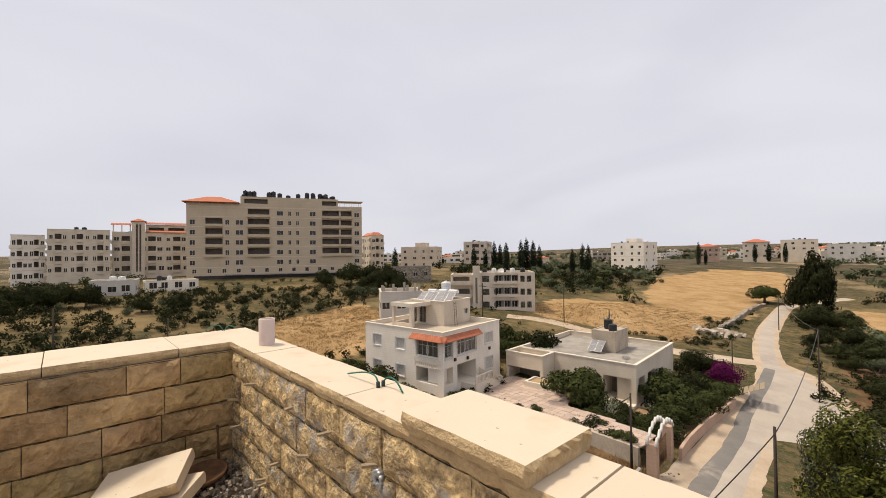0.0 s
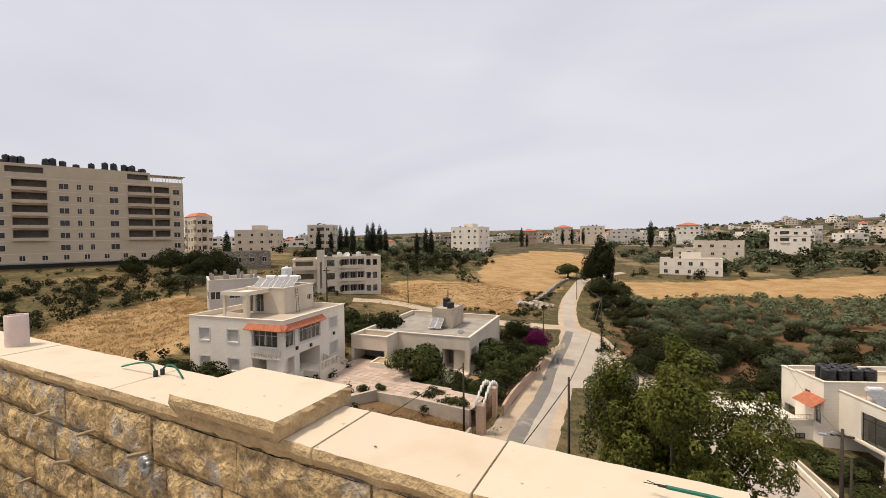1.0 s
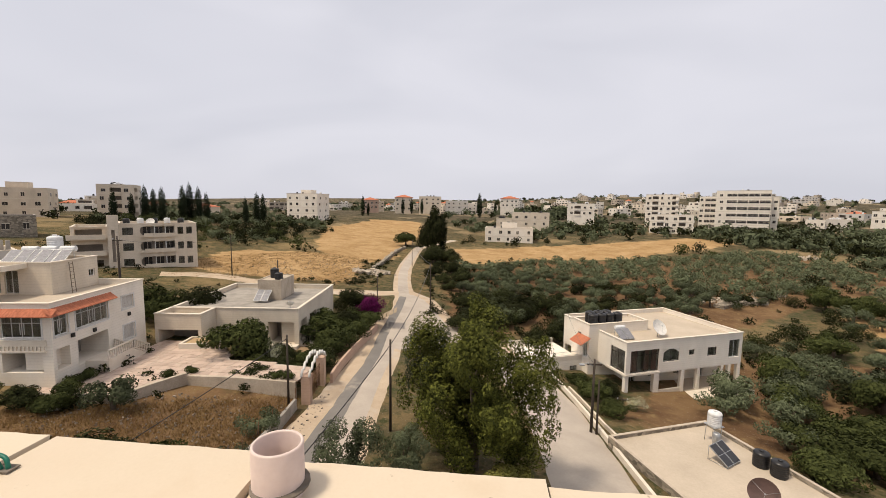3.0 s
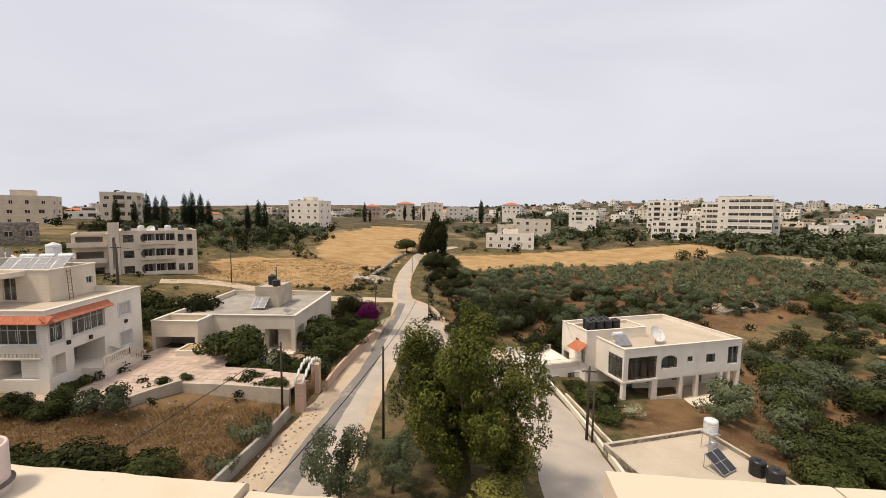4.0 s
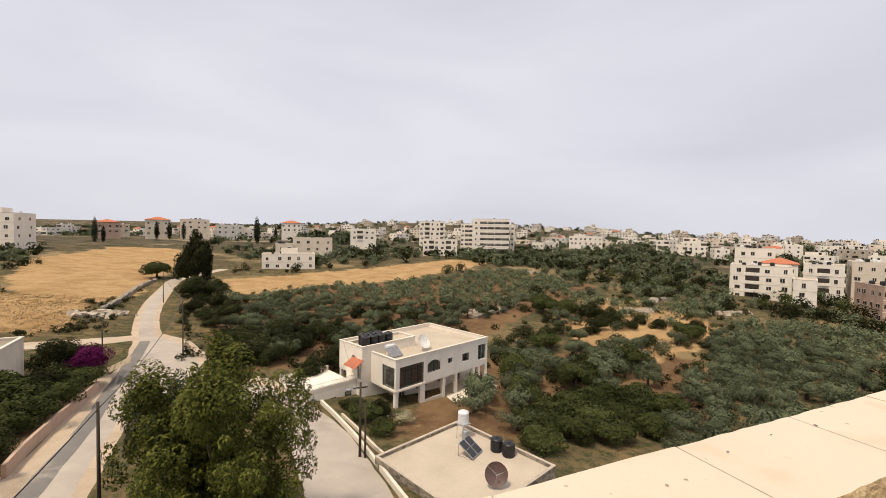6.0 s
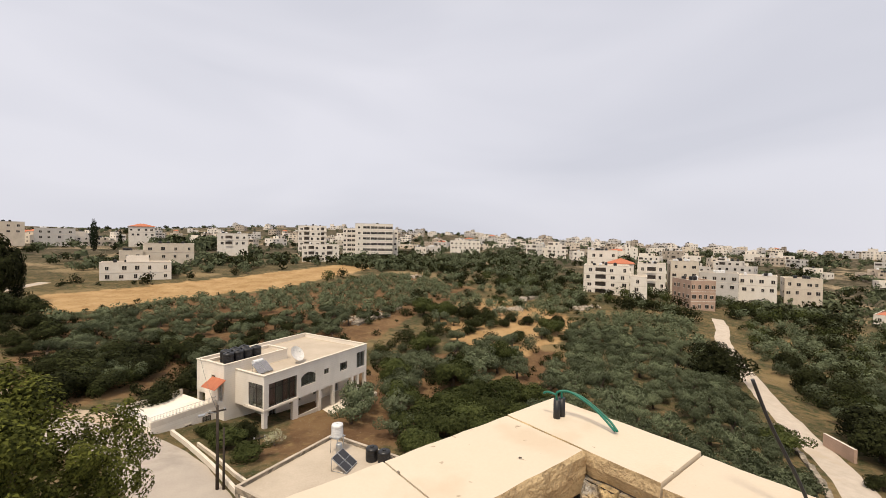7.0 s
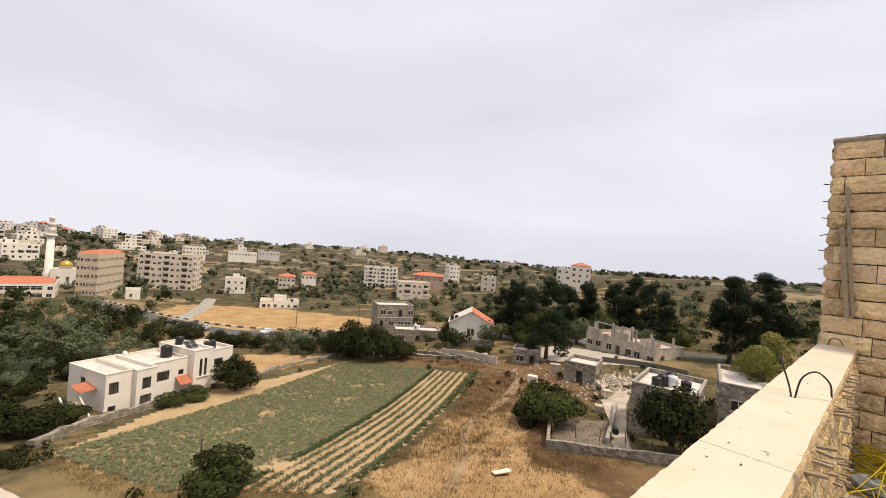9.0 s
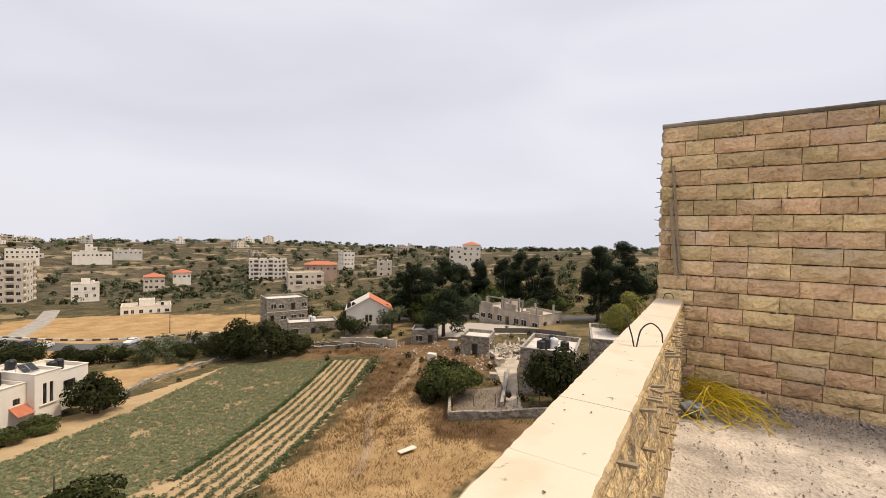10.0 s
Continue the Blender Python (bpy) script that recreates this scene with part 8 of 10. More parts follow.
dark += scattered(110, 50, 20, 95, 330, 1.5, 3.0) + scattered(420, 6, -62, 165, 420, 1.8, 3.6) + scattered(430, -36, -100, 260, 620, 2.4, 4.4) + scattered(300, -60, -100, 140, 420, 1.8, 3.4) + scattered(300, -98, -150, 200, 430, 1.2, 3.0)
dark += scattered(1900, 60, -175, 420, 1150, 2.6, 5.5, 0.8) + scattered(34, 95, 55, 66, 128, 0.7, 1.5) + scattered(80, -128, -178, 118, 330, 1.6, 3.2)
for count, a0, a1, r0, r1, s0, s1 in ((34, -5.5, -11.26, 300, 335, 4.5, 7.0), (44, -63.03, -82.24, 176, 192, 2.4, 3.6), (40, -75.0, -86.0, 215, 245, 2.6, 4.0)):
    for _ in range(count):
        a, r = radians(rnd.uniform(a1, a0)), rnd.uniform(r0, r1)
        dark.append((-math.sin(a) * r, math.cos(a) * r, rnd.uniform(s0, s1), 1.0))
near_dark, far_dark = [q for q in dark if math.hypot(q[0], q[1]) < 190], [q for q in dark if math.hypot(q[0], q[1]) >= 190]
close_dark, near_dark = [q for q in near_dark if math.hypot(q[0], q[1]) < 118], [q for q in near_dark if math.hypot(q[0], q[1]) >= 118]
for spots, count, size, words, seed in ((close_dark, 620, 0.088, "nearer thickets", 32), (near_dark, 280, 0.135, "thickets in the middle distance", 42)):
    tree_mass("wood_trees", spots[::2], SCRUB_LEAF, count, size, "dark trees and bushes of the " + words, seed)
    tree_mass("green_wood_trees", spots[1::4], FRESH_LEAF, count, size, "green trees and bushes of the " + words, seed + 3)
    tree_mass("grey_wood_trees", spots[3::4], OLIVE_LEAF, count, size, "grey-green trees of the " + words, seed + 6)
# grey olive leaves on most far trees also put haze into their colour
tree_mass("far_olive_scrub", far_dark[::3] + far_dark[1::3], OLIVE_LEAF, 44, 0.34, "grey-green trees over the far slopes", 37)
tree_mass("far_trees", far_dark[2::3], SCRUB_LEAF, 60, 0.30, "dark trees and bushes scattered over the valley and far slopes", 34)
low = scattered(260, 100, 66, 58, 108, 0.35, 0.95) + scattered(150, 9, -4, 58, 128, 0.35, 0.9) + scattered(170, 24, 9, 62, 132, 0.3, 0.8) + scattered(280, 98, 58, 54, 112, 0.5, 1.4) + scattered(320, 100, 20, 36, 130, 0.35, 0.9) + scattered(420, 10, -62, 60, 175, 0.4, 1.2) + scattered(160, -85, -175, 24, 140, 0.35, 0.9) + scattered(200, -62, -90, 90, 160, 0.5, 1.2)
tree_mass("low_scrub", low, SCRUB_LEAF, 70, 0.24, "low scrub over the waste ground", 33)
DARKS = [(-96, -5), (-97, 0), (-95, 2.5), (-98, -2), (-90, -6), (-96, -7), (-87, 11), (-86, 15), (-101, 52), (-104, 60), (-98, 63), (-90, 58), (-86, 63), (-93, 66)]
for x, y in DARKS:
    DENSE.put(x + rnd.uniform(-1, 1), y + rnd.uniform(-1, 1), rnd.uniform(1.0, 1.6) if y > 40 else rnd.uniform(0.6, 0.72) if y > 8 else rnd.uniform(0.85, 1.1), None, rnd, group="dark trees on the waste ground")

# dry grass and weeds
def tufts(name, spots, leaf, blades, height, label, seed):
    rng = np.random.default_rng(seed)
    n = len(spots)
    base = np.array([(x, y, gz(x, y)) for x, y in spots])
    base = np.repeat(base, blades, 0)
    m = len(base)
    base[:, :2] += rng.normal(size=(m, 2)) * 0.34
    a = rng.uniform(0, 2 * np.pi, m)
    h = height * rng.uniform(0.5, 1.3, m)
    side = np.stack([np.cos(a), np.sin(a), 0 * a], 1) * 0.022
    tip = np.stack([rng.normal(size=m) * 0.16, rng.normal(size=m) * 0.16, h], 1)
    quads = np.stack([base - side, base + side, base + tip], 1)
    return tagged(new(name, leaf_mesh(name, quads, leaf)), label, "grass", kind="stuff")


def spread_over(poly, count):
    xs, ys = [p[0] for p in poly], [p[1] for p in poly]
    out = []
    while len(out) < count:
        x, y = rnd.uniform(min(xs), max(xs)), rnd.uniform(min(ys), max(ys))
        if inside(x, y, poly) and min(float(near_line(x, y, b)) for b in (LANE_WEST, LANE_EAST, TRACK)) > 2.6:
            out.append((x, y))
    return out


dry = spread_over([(20, -14), (34, -17), (44, -36), (54, -60), (40, -62), (22, -44)], 2600) + spread_over([(-50, 20), (-58, 46), (-74, 46), (-72, 24), (-60, 12)], 1800) + spread_over([(28, -9), (44, -4), (64, 3), (57, -3), (36, -16)], 900) + spread_over([(-32, 26), (-26, 16), (-12, 16), (-13, 33)], 2000) + spread_over([(-52, 66), (-24, 78), (-24, 112), (-46, 112), (-58, 84)], 1500)
tufts("dry_grass", dry, DRY_LEAF, 12, 0.26, "dry straw-coloured grass and weeds", 41)
weeds = spread_over([(38, -25), (46, -38), (57, -60), (84, -58), (70, -66), (52, -64), (40, -46), (33, -30)], 420) + spread_over([(26, -32), (36, -28), (33, -42), (20, -42)], 90)
tufts("brown_weeds", weeds, WEED_LEAF, 26, 0.42, "dark brown weeds over the dry ground", 43)

# ---- crop field ----
def crop_rows(name, rows, leaf, label, seed, gap, size, jitter):
    rng = np.random.default_rng(seed)
    spots = []
    for (ax, ay), (bx, by) in rows:
        n = int(math.hypot(bx - ax, by - ay) / gap)
        for i in range(n):
            t = (i + rng.random()) / n
            spots.append((ax + (bx - ax) * t + rng.normal() * jitter, ay + (by - ay) * t + rng.normal() * jitter))
    p = np.array([q for q in spots if inside(q[0], q[1], CROP) and noise.noise((q[0] * 0.22, q[1] * 0.22, 5.0)) < 0.26 + 0.5 * rng.random()])
    z = ground_z(p[:, 0], p[:, 1])
    base = np.repeat(np.stack([p[:, 0], p[:, 1], z], 1), 10, 0)
    m = len(base)
    base += rng.normal(size=(m, 3)) * (0.16, 0.16, 0.05)
    base[:, 2] += 0.17
    a = rng.uniform(0, 2 * np.pi, m)
    s = size * rng.uniform(0.6, 1.3, m)[:, None]
    ax = np.stack([np.cos(a), np.sin(a), rng.uniform(-0.5, 0.5, m)], 1) * s
    bx = np.stack([-np.sin(a), np.cos(a), rng.uniform(-0.5, 0.5, m)], 1) * s * 0.6
    return tagged(new(name, leaf_mesh(name, np.stack([base - ax * 0.6 - bx, base - ax * 0.6 + bx, base + ax], 1), leaf)), label, "crop", kind="stuff")


CROP_SOIL = material("crop_soil", (0.48, 0.35, 0.20), (0.30, 0.21, 0.115), 0.97, 0.5, 6, 0.6, spread=0.6, third=(0.38, 0.275, 0.14))
g = Geo()
for i in range(70):
    for j in range(70):
        q = [(32 + 58 * (i + a) / 70, -62 + 64 * (j + b) / 70) for a, b in ((0, 0), (1, 0), (1, 1), (0, 1))]
        if inside(sum(p[0] for p in q) / 4, sum(p[1] for p in q) / 4, CROP):
            g.face([(x, y, gz(x, y) + 0.035) for x, y in q], 0, True)
solid("crop_bed", g, [CROP_SOIL], "tilled yellow-brown soil of the crop field", "field", kind="structure")
far_a, far_b = np.array((86.5, -47.5)), np.array((57, -59.5))
near_a, near_b = np.array((58.5, -0.8)), np.array((33.5, -19))
rows, stripes, edge_rows = [], [], []
N = 74
for i in range(N):
    t = (i + 0.5) / N
    a, b = near_a + (near_b - near_a) * t, far_a + (far_b - far_a) * t
    d = (b - a) / np.linalg.norm(b - a)
    a = a - d * 12
    if t < 0.69:
        rows.append((tuple(a), tuple(b + d * 6)))
    elif t > 0.95 or t < 0.705:
        for _ in range(1 if t > 0.9 else 3):
            edge_rows.append((tuple(a), tuple(b + d * 6)))
    elif i % 3 == 0:
        stripes.append((tuple(a), tuple(b + d * 4)))
crop_rows("crop_plants", rows, CROP_LEAF, "green vegetable crop in close rows", 51, 0.42, 0.15, 0.14)
crop_rows("crop_edge", edge_rows, CROP_DARK, "dark green crop along the edges of the striped bed", 53, 0.36, 0.16, 0.16)
crop_rows("crop_stripes", stripes, CROP_LEAF, "green crop rows between strips of bare soil", 52, 0.24, 0.13, 0.07)

# ---- walls and fences on the ground ----
def ground_wall(name, line, h, t, mats, label, low=0.5, step=1.2, seed=0, rough=0.0, category="wall", cap=0.0, level=None):
    """A wall along a line; its top follows the ground."""
    rn = random.Random(seed)
    pts = smoothed(line, step) if len(line) > 2 else [tuple(np.array(line[0]) + (np.array(line[1]) - np.array(line[0])) * i / 8) for i in range(9)]
    g = Geo()
    ringed = []
    for i, (x, y) in enumerate(pts):
        ax, ay = pts[max(i - 1, 0)]
        bx, by = pts[min(i + 1, len(pts) - 1)]
        d = math.hypot(bx - ax, by - ay)
        nx, ny = -(by - ay) / d * t / 2, (bx - ax) / d * t / 2
        zz = gz(x, y)
        top = (level if level is not None else zz + h) + rn.uniform(-rough, rough)
        ringed.append([(x - nx, y - ny, zz - low), (x - nx, y - ny, top), (x + nx, y + ny, top), (x + nx, y + ny, zz - low)])
    for p, q in zip(ringed, ringed[1:]):
        for k in range(3):
            g.face([p[k], p[k + 1], q[k + 1], q[k]], 1 if k == 1 and cap else 0)
    g.face(ringed[0][::-1])
    g.face(ringed[-1])
    return solid(name, g, mats, label, category, kind="structure")


ground_wall("road_wall", [(-11.2, 15.0), (-11.9, 20.3), (-12.2, 26), (-12.7, 30.6)], 0.9, 0.22, [CONCRETE, CONCRETE], "weathered concrete wall along the lane", 0.6, seed=1)
ground_wall("white_lane_wall", [(12.8, 24.0), (12.5, 30.0), (12.2, 35.0), (11.7, 40.0), (10.8, 45.5), (9.9, 49.5)], 0.5, 0.24, [TRIM, TRIM], "low white wall beside the side lane", 1.2, seed=2)
ground_wall("planter_wall", [(13.6, 33.8), (13.0, 37.0), (12.4, 41.5), (11.6, 45.5)], 0.35, 0.2, [RENDER_CREAM, RENDER_CREAM], "low pale planter wall below the lane", 2.2, seed=3)
ground_wall("annex_stone_wall", [(14.6, 22.5), (13.2, 27.0), (12.5, 31.5)], -0.6, 0.5, [OLD_MASONRY, OLD_MASONRY], "rough stone retaining wall beside the annex", 3.0, seed=4)
ground_wall("court_wall", [(-33.0, 27.4), (-30.5, 27.7), (-25.5, 28.2)], 0.75, 0.3, [OLD_PLASTER, OLD_PLASTER], "pale stone retaining wall of the villa court", 0.5, cap=1, level=3.0)
ground_wall("court_wall_bend", [(-25.5, 28.2), (-24.6, 30.4), (-23.4, 32.7)], 0.75, 0.3, [OLD_PLASTER, OLD_PLASTER], "pale stone retaining wall of the villa court", 0.8, cap=1, level=3.0)
ground_wall("garden_wall", [(-23.4, 32.7), (-19.0, 32.9), (-13.6, 32.6)], 0.7, 0.3, [OLD_PLASTER, OLD_PLASTER], "pale stone garden retaining wall", 0.6, cap=1, level=2.75)
ground_wall("pink_garden_wall", [(-22.4, 36.9), (-18.5, 36.4), (-13.6, 36.2)], 0.9, 0.3, [RENDER_PINK, RENDER_PINK], "pink stone wall across the garden", 0.6)
ground_wall("gate_wall", [(-12.0, 36.6), (-12.4, 40.0), (-12.6, 46.0), (-12.4, 55.0)], 1.0, 0.25, [RENDER_PINK, RENDER_PINK], "pinkish concrete wall along the lane", 0.6)
ground_wall("field_wall", [(61.5, 0.8), (67.0, -3.4), (72.0, -10.4), (77.6, -17.6)], 0.9, 0.6, [OLD_MASONRY, OLD_MASONRY], "dry stone wall between villa and crop field", 0.6, seed=9, rough=0.15)
ground_wall("field_wall_far", [(79.0, -23.5), (88.5, -33.0), (93.0, -49.0), (84.0, -60.0), (70.0, -66.0)], 0.6, 0.8, [OLD_MASONRY, OLD_MASONRY], "tumbled dry stone wall at the field's far edge", 0.6, seed=10, rough=0.25)
ground_wall("track_gate_wall", [(70.0, 9.6), (66.6, 6.6)], 1.5, 0.3, [RENDER_PINK, TRIM], "pale wall beside the track gate", 0.5, cap=1)
ground_wall("track_edge_wall", [(21.5, -8.2), (29.4, -3.9), (37.6, 0.8), (46.8, 4.7), (59.5, 9.0), (72.6, 15.2)], 0.3, 0.5, [OLD_MASONRY, OLD_MASONRY], "low rim of pale stones along the dirt track", 0.4, 0.7, seed=21, rough=0.2)
ground_wall("yard_wall", [(29.6, -39.4), (24.5, -41.4), (16.0, -44.6)], 0.95, 0.35, [OLD_MASONRY, OLD_MASONRY], "rough block wall round the ruined yard", 0.5, seed=12, rough=0.1)
ground_wall("yard_wall_side", [(29.6, -39.4), (33.6, -46.3), (34.6, -50.0)], 1.0, 0.35, [OLD_MASONRY, CONCRETE], "broken block wall of the ruined yard", 0.5, seed=13, rough=0.3)
ground_wall("yard_kerb", [(25.6, -44.6), (27.6, -50.0), (30.2, -57.0)], 0.7, 0.4, [CONCRETE, CONCRETE], "concrete kerb in the ruined yard", 0.5, seed=14)
ground_wall("house_forecourt_wall", [(44.0, -81.0), (36.0, -81.5), (28.0, -79.0)], 1.1, 0.2, [MORTAR, CONCRETE], "dark low wall before the concrete house", 0.6, seed=15)
ground_wall("terrace_wall_stones", [(50, 88.5), (55, 91.2), (61, 92.0)], 0.7, 2.2, [OLD_MASONRY, OLD_MASONRY], "pale tumbled terrace stones", 0.6, seed=16, rough=0.3)
ground_wall("terrace_wall_stones_far", [(104, 84), (110, 88), (116, 88)], 0.9, 2.4, [OLD_MASONRY, OLD_MASONRY], "pale tumbled terrace stones", 0.6, seed=17, rough=0.4)
ground_wall("lane_stone_wall", [(-24.0, 97), (-24.5, 112), (-25.5, 128), (-25.0, 143)], 0.8, 0.9, [OLD_MASONRY, OLD_MASONRY], "dry stone wall beside the lane", 0.5, seed=18, rough=0.3)

# paving of the villa court
def paved(name, poly, z, label, size=0.75, seed=0):
    rn = random.Random(seed)
    ob = thing(name, pose(0, 0, 0), label, "paving", kind="structure")
    xs, ys = [p[0] for p in poly], [p[1] for p in poly]
    g = Geo()
    x = min(xs)
    while x < max(xs):
        y = min(ys)
        while y < max(ys):
            if inside(x + size / 2, y + size / 2, poly):
                q = [(x + a + rn.uniform(-0.06, 0.06), y + b + rn.uniform(-0.06, 0.06)) for a, b in ((0.03, 0.03), (size - 0.03, 0.03), (size - 0.03, size - 0.03), (0.03, size - 0.03))]
                zz = z + rn.uniform(-0.008, 0.008)
                g.face([(*p, zz) for p in q])
                for i in range(4):
                    a, b = q[i], q[(i + 1) % 4]
                    g.face([(*a, zz - 0.1), (*b, zz - 0.1), (*b, zz), (*a, zz)])
            y += size
        x += size
    part("flagstone", g, [PAVING], ob, kind="stuff")
    g = Geo()
    g.face([(*p, z - 0.025) for p in poly])
    part("bedding", g, [SAND_TRACK], ob)
    return ob


paved("villa_court", [(-33.0, 27.7), (-25.6, 28.4), (-23.6, 32.9), (-13.8, 32.8), (-13.8, 36.0), (-22.0, 36.7), (-25.5, 41.5), (-32.0, 41.0), (-32.4, 30.0)], 2.72, "uneven pink flagstones of the villa court", seed=3)
planter = thing("stone_planter", pose(-27.4, 40.2, 2.72, 0, 0, 8), "square pale stone planter in the court", "planter")
for nm, bx in (("rim", (-1.6, -1.2, 0, 1.6, -0.95, 0.55)), ("rim", (-1.6, 0.95, 0, 1.6, 1.2, 0.55)), ("rim", (-1.6, -0.95, 0, -1.35, 0.95, 0.55)), ("rim", (1.35, -0.95, 0, 1.6, 0.95, 0.55)), ("soil", (-1.35, -0.95, 0, 1.35, 0.95, 0.4))):
    g = Geo()
    g.box(*bx)
    part(nm, g, [TRIM if nm == "rim" else CROP_SOIL], planter)
for x, y, s in ((-30.2, 28.6, 0.9), (-31.2, 30.4, 1.0), (-31.4, 31.6, 0.9), (-30.9, 29.4, 0.8), (-24.6, 32.2, 0.8), (-23.4, 33.4, 0.7), (-15.6, 33.3, 0.7), (-14.6, 33.2, 0.8)):
    TUFT.put(x, y, s, None, rnd, "low garden shrub in the villa court", "shrubs of the villa court", 2.7)

# the garden gate with its zigzag white top
gate = thing("garden_gate", pose(-12.3, 31.6, 1.2, 0, 0, 96), "metal garden gate between pink stone posts with a white zigzag top", "gate")
for x0 in (0.0, 4.2):
    g = Geo()
    g.box(x0, -0.35, -0.3, x0 + 0.7, 0.35, 2.5)
    part("gate_post", g, [RENDER_PINK], gate)
for yy in (-0.32, 0.32):
    g = Geo()
    pts = [(0.0 + 4.9 * k / 14, yy, 2.55 + 0.9 * math.sin(math.pi * k / 14) + (0.18 if k % 2 else -0.12)) for k in range(15)]
    g.tube(pts, 0.11, 6)
    part("zigzag_beam", g, [KERB_WHITE], gate, "white painted zigzag beam")
g = Geo()
for k in range(17):
    x = 0.8 + 3.3 * k / 16
    g.tube([(x, 0, 0), (x, 0, 2.0)], 0.02, 5)
for zz in (0.1, 1.0, 2.0):
    g.tube([(0.75, 0, zz), (4.15, 0, zz)], 0.025, 5)
part("gate_leaf", g, [RUST], gate, "rusty barred gate leaves")
g = Geo()
for k in range(5):
    g.box(-0.2 + 0.55 * k, -1.4, 0.02, 0.25 + 0.55 * k, 1.4, 0.06)
rack = solid("plank_rack", g, [GREY_WOOD], "white slatted rack leaning at the lane's edge", "rack", m=pose(-12.4, 57.6, 1.6, 0, -25, 10))

# ---- poles and wires ----
def pole(x, y, top, label, arm=True, r=0.11, lean=0.0, lamp=False):
    z = gz(x, y) - 0.4
    p = thing("utility_pole", pose(x, y, z, 0, lean, 0), label, "utility pole")
    g = Geo()
    g.tube([(0, 0, 0), (0, 0, top - z)], [r, r * 0.65], 10)
    part("shaft", g, [POLE_WOOD], p)
    if arm:
        g = Geo()
        g.box(-0.6, -0.05, top - z - 0.5, 0.6, 0.05, top - z - 0.4)
        part("crossarm", g, [POLE_WOOD], p)
        for s in (-0.5, 0.5):
            g = Geo()
            g.tube_z([(0.03, 0), (0.05, 0.05), (0.03, 0.1), (0.05, 0.14)], 8, 0, (s, 0, top - z - 0.4))
            part("insulator", g, [TANK_WHITE], p)
    if lamp:
        g = Geo()
        g.tube([(0, 0, top - z - 0.6), (-0.7, -0.3, top - z - 0.25), (-1.0, -0.45, top - z - 0.3)], 0.03, 6)
        g.box(-1.35, -0.65, top - z - 0.38, -0.95, -0.35, top - z - 0.28)
        part("lamp_arm", g, [STEEL], p)
    return p


pole(-4.75, 29.2, 7.9, "dark wooden utility pole beside the lane", False)
pole(-13.6, 31.3, 7.2, "dark wooden utility pole at the garden wall", False, 0.1)
pole(11.35, 35.2, 4.95, "dark wooden utility pole at the white wall", True, 0.13, 0, True)
pole(11.75, 35.0, 3.2, "short dark pole beside the taller one", False, 0.1)
pole(-6.6, 67.7, 8.2, "slim dark utility pole beside the lane", False, 0.09)
pole(-16.6, 108.6, 8.6, "slim dark utility pole beside the lane", False, 0.09)
pole(-14.6, 64.0, 6.4, "slim dark utility pole by the bougainvillea", False, 0.09)
pole(-60.0, -0.5, 12.5, "dark wooden pole on the waste ground", False, 0.1)
pole(-54.3, 8.6, 11.2, "leaning dark wooden pole on the waste ground", False, 0.1, 8)
pole(-39.1, 43.3, 13.7, "double utility pole behind the villa", True, 0.12)
pole(-40.6, 45.0, 13.0, "utility pole behind the villa", False, 0.1)
pole(-43.6, 71.6, 11.8, "utility pole on the dry slope", False, 0.1)
pole(-30.2, 62.5, 8.8, "lattice pole behind the bungalow", False, 0.12)
pole(47.4, -10.6, -1.2, "short wooden post at the crop field", False, 0.1)
pole(139.0, -60.0, -4.5, "pole beside the main road", False, 0.12)
pole(128.0, -77.0, -3.8, "pole beside the main road", False, 0.12)
pole(16.5, 43.0, -1.6, "thin post before the white house", True, 0.04)


def cable(name, a, b, sag, label, r=0.018):
    g = Geo()
    a, b = Vector(a), Vector(b)
    pts = [a + (b - a) * i / 24 - Vector((0, 0, sag * 4 * (i / 24) * (1 - i / 24))) for i in range(25)]
    g.tube(pts, r, 5)
    return solid(name, g, [BLACK_PLASTIC], label, "cable")


cable("overhead_cable", (-4.75, 29.2, 7.5), (-6.6, 67.7, 8.0), 0.9, "sagging black overhead cable along the lane", 0.03)
cable("overhead_cable", (-4.75, 29.2, 7.5), (-8.6, 8.0, 4.5), 0.5, "sagging black overhead cable along the lane", 0.03)
cable("overhead_cable", (-13.6, 31.3, 6.9), (-20.0, 16.0, 3.0), 0.2, "black cable over the garden plot", 0.03)
cable("overhead_cable", (-6.6, 67.7, 8.0), (-16.6, 108.6, 8.4), 0.9, "sagging black overhead cable along the lane", 0.03)
cable("overhead_cable", (11.35, 35.2, 4.5), (13.6, 57.5, 3.2), 0.5, "thin cable to the white house", 0.015)
cable("overhead_cable", (-39.1, 43.3, 13.3), (-43.6, 71.6, 11.6), 0.8, "thin overhead cable behind the villa", 0.015)

# fence posts
for i in range(7):
    x, y = -12.0 - 0.1 * i, 18.5 + 2.0 * i
    g = Geo()
    g.tube([(0, 0, -0.3), (0, 0, 1.0)], 0.03, 6)
    solid("fence_post", g, [RUST], "rusty iron post on the lane wall", "post", "posts along the lane wall", m=pose(x, y, gz(x, y) + 0.8))
for i in range(6):
    g = Geo()
    g.tube([(0, 0, -0.3), (0, 0, 1.1)], 0.04, 6)
    x, y = 30.4 - 2.3 * i, -41.5 - 0.9 * i
    solid("yard_post", g, [RUST], "crooked rusty post in the ruined yard", "post", "posts of the ruined yard", m=pose(x, y, gz(x, y) + 1.0, 4 * (i % 3 - 1), 3 * (i % 2)))

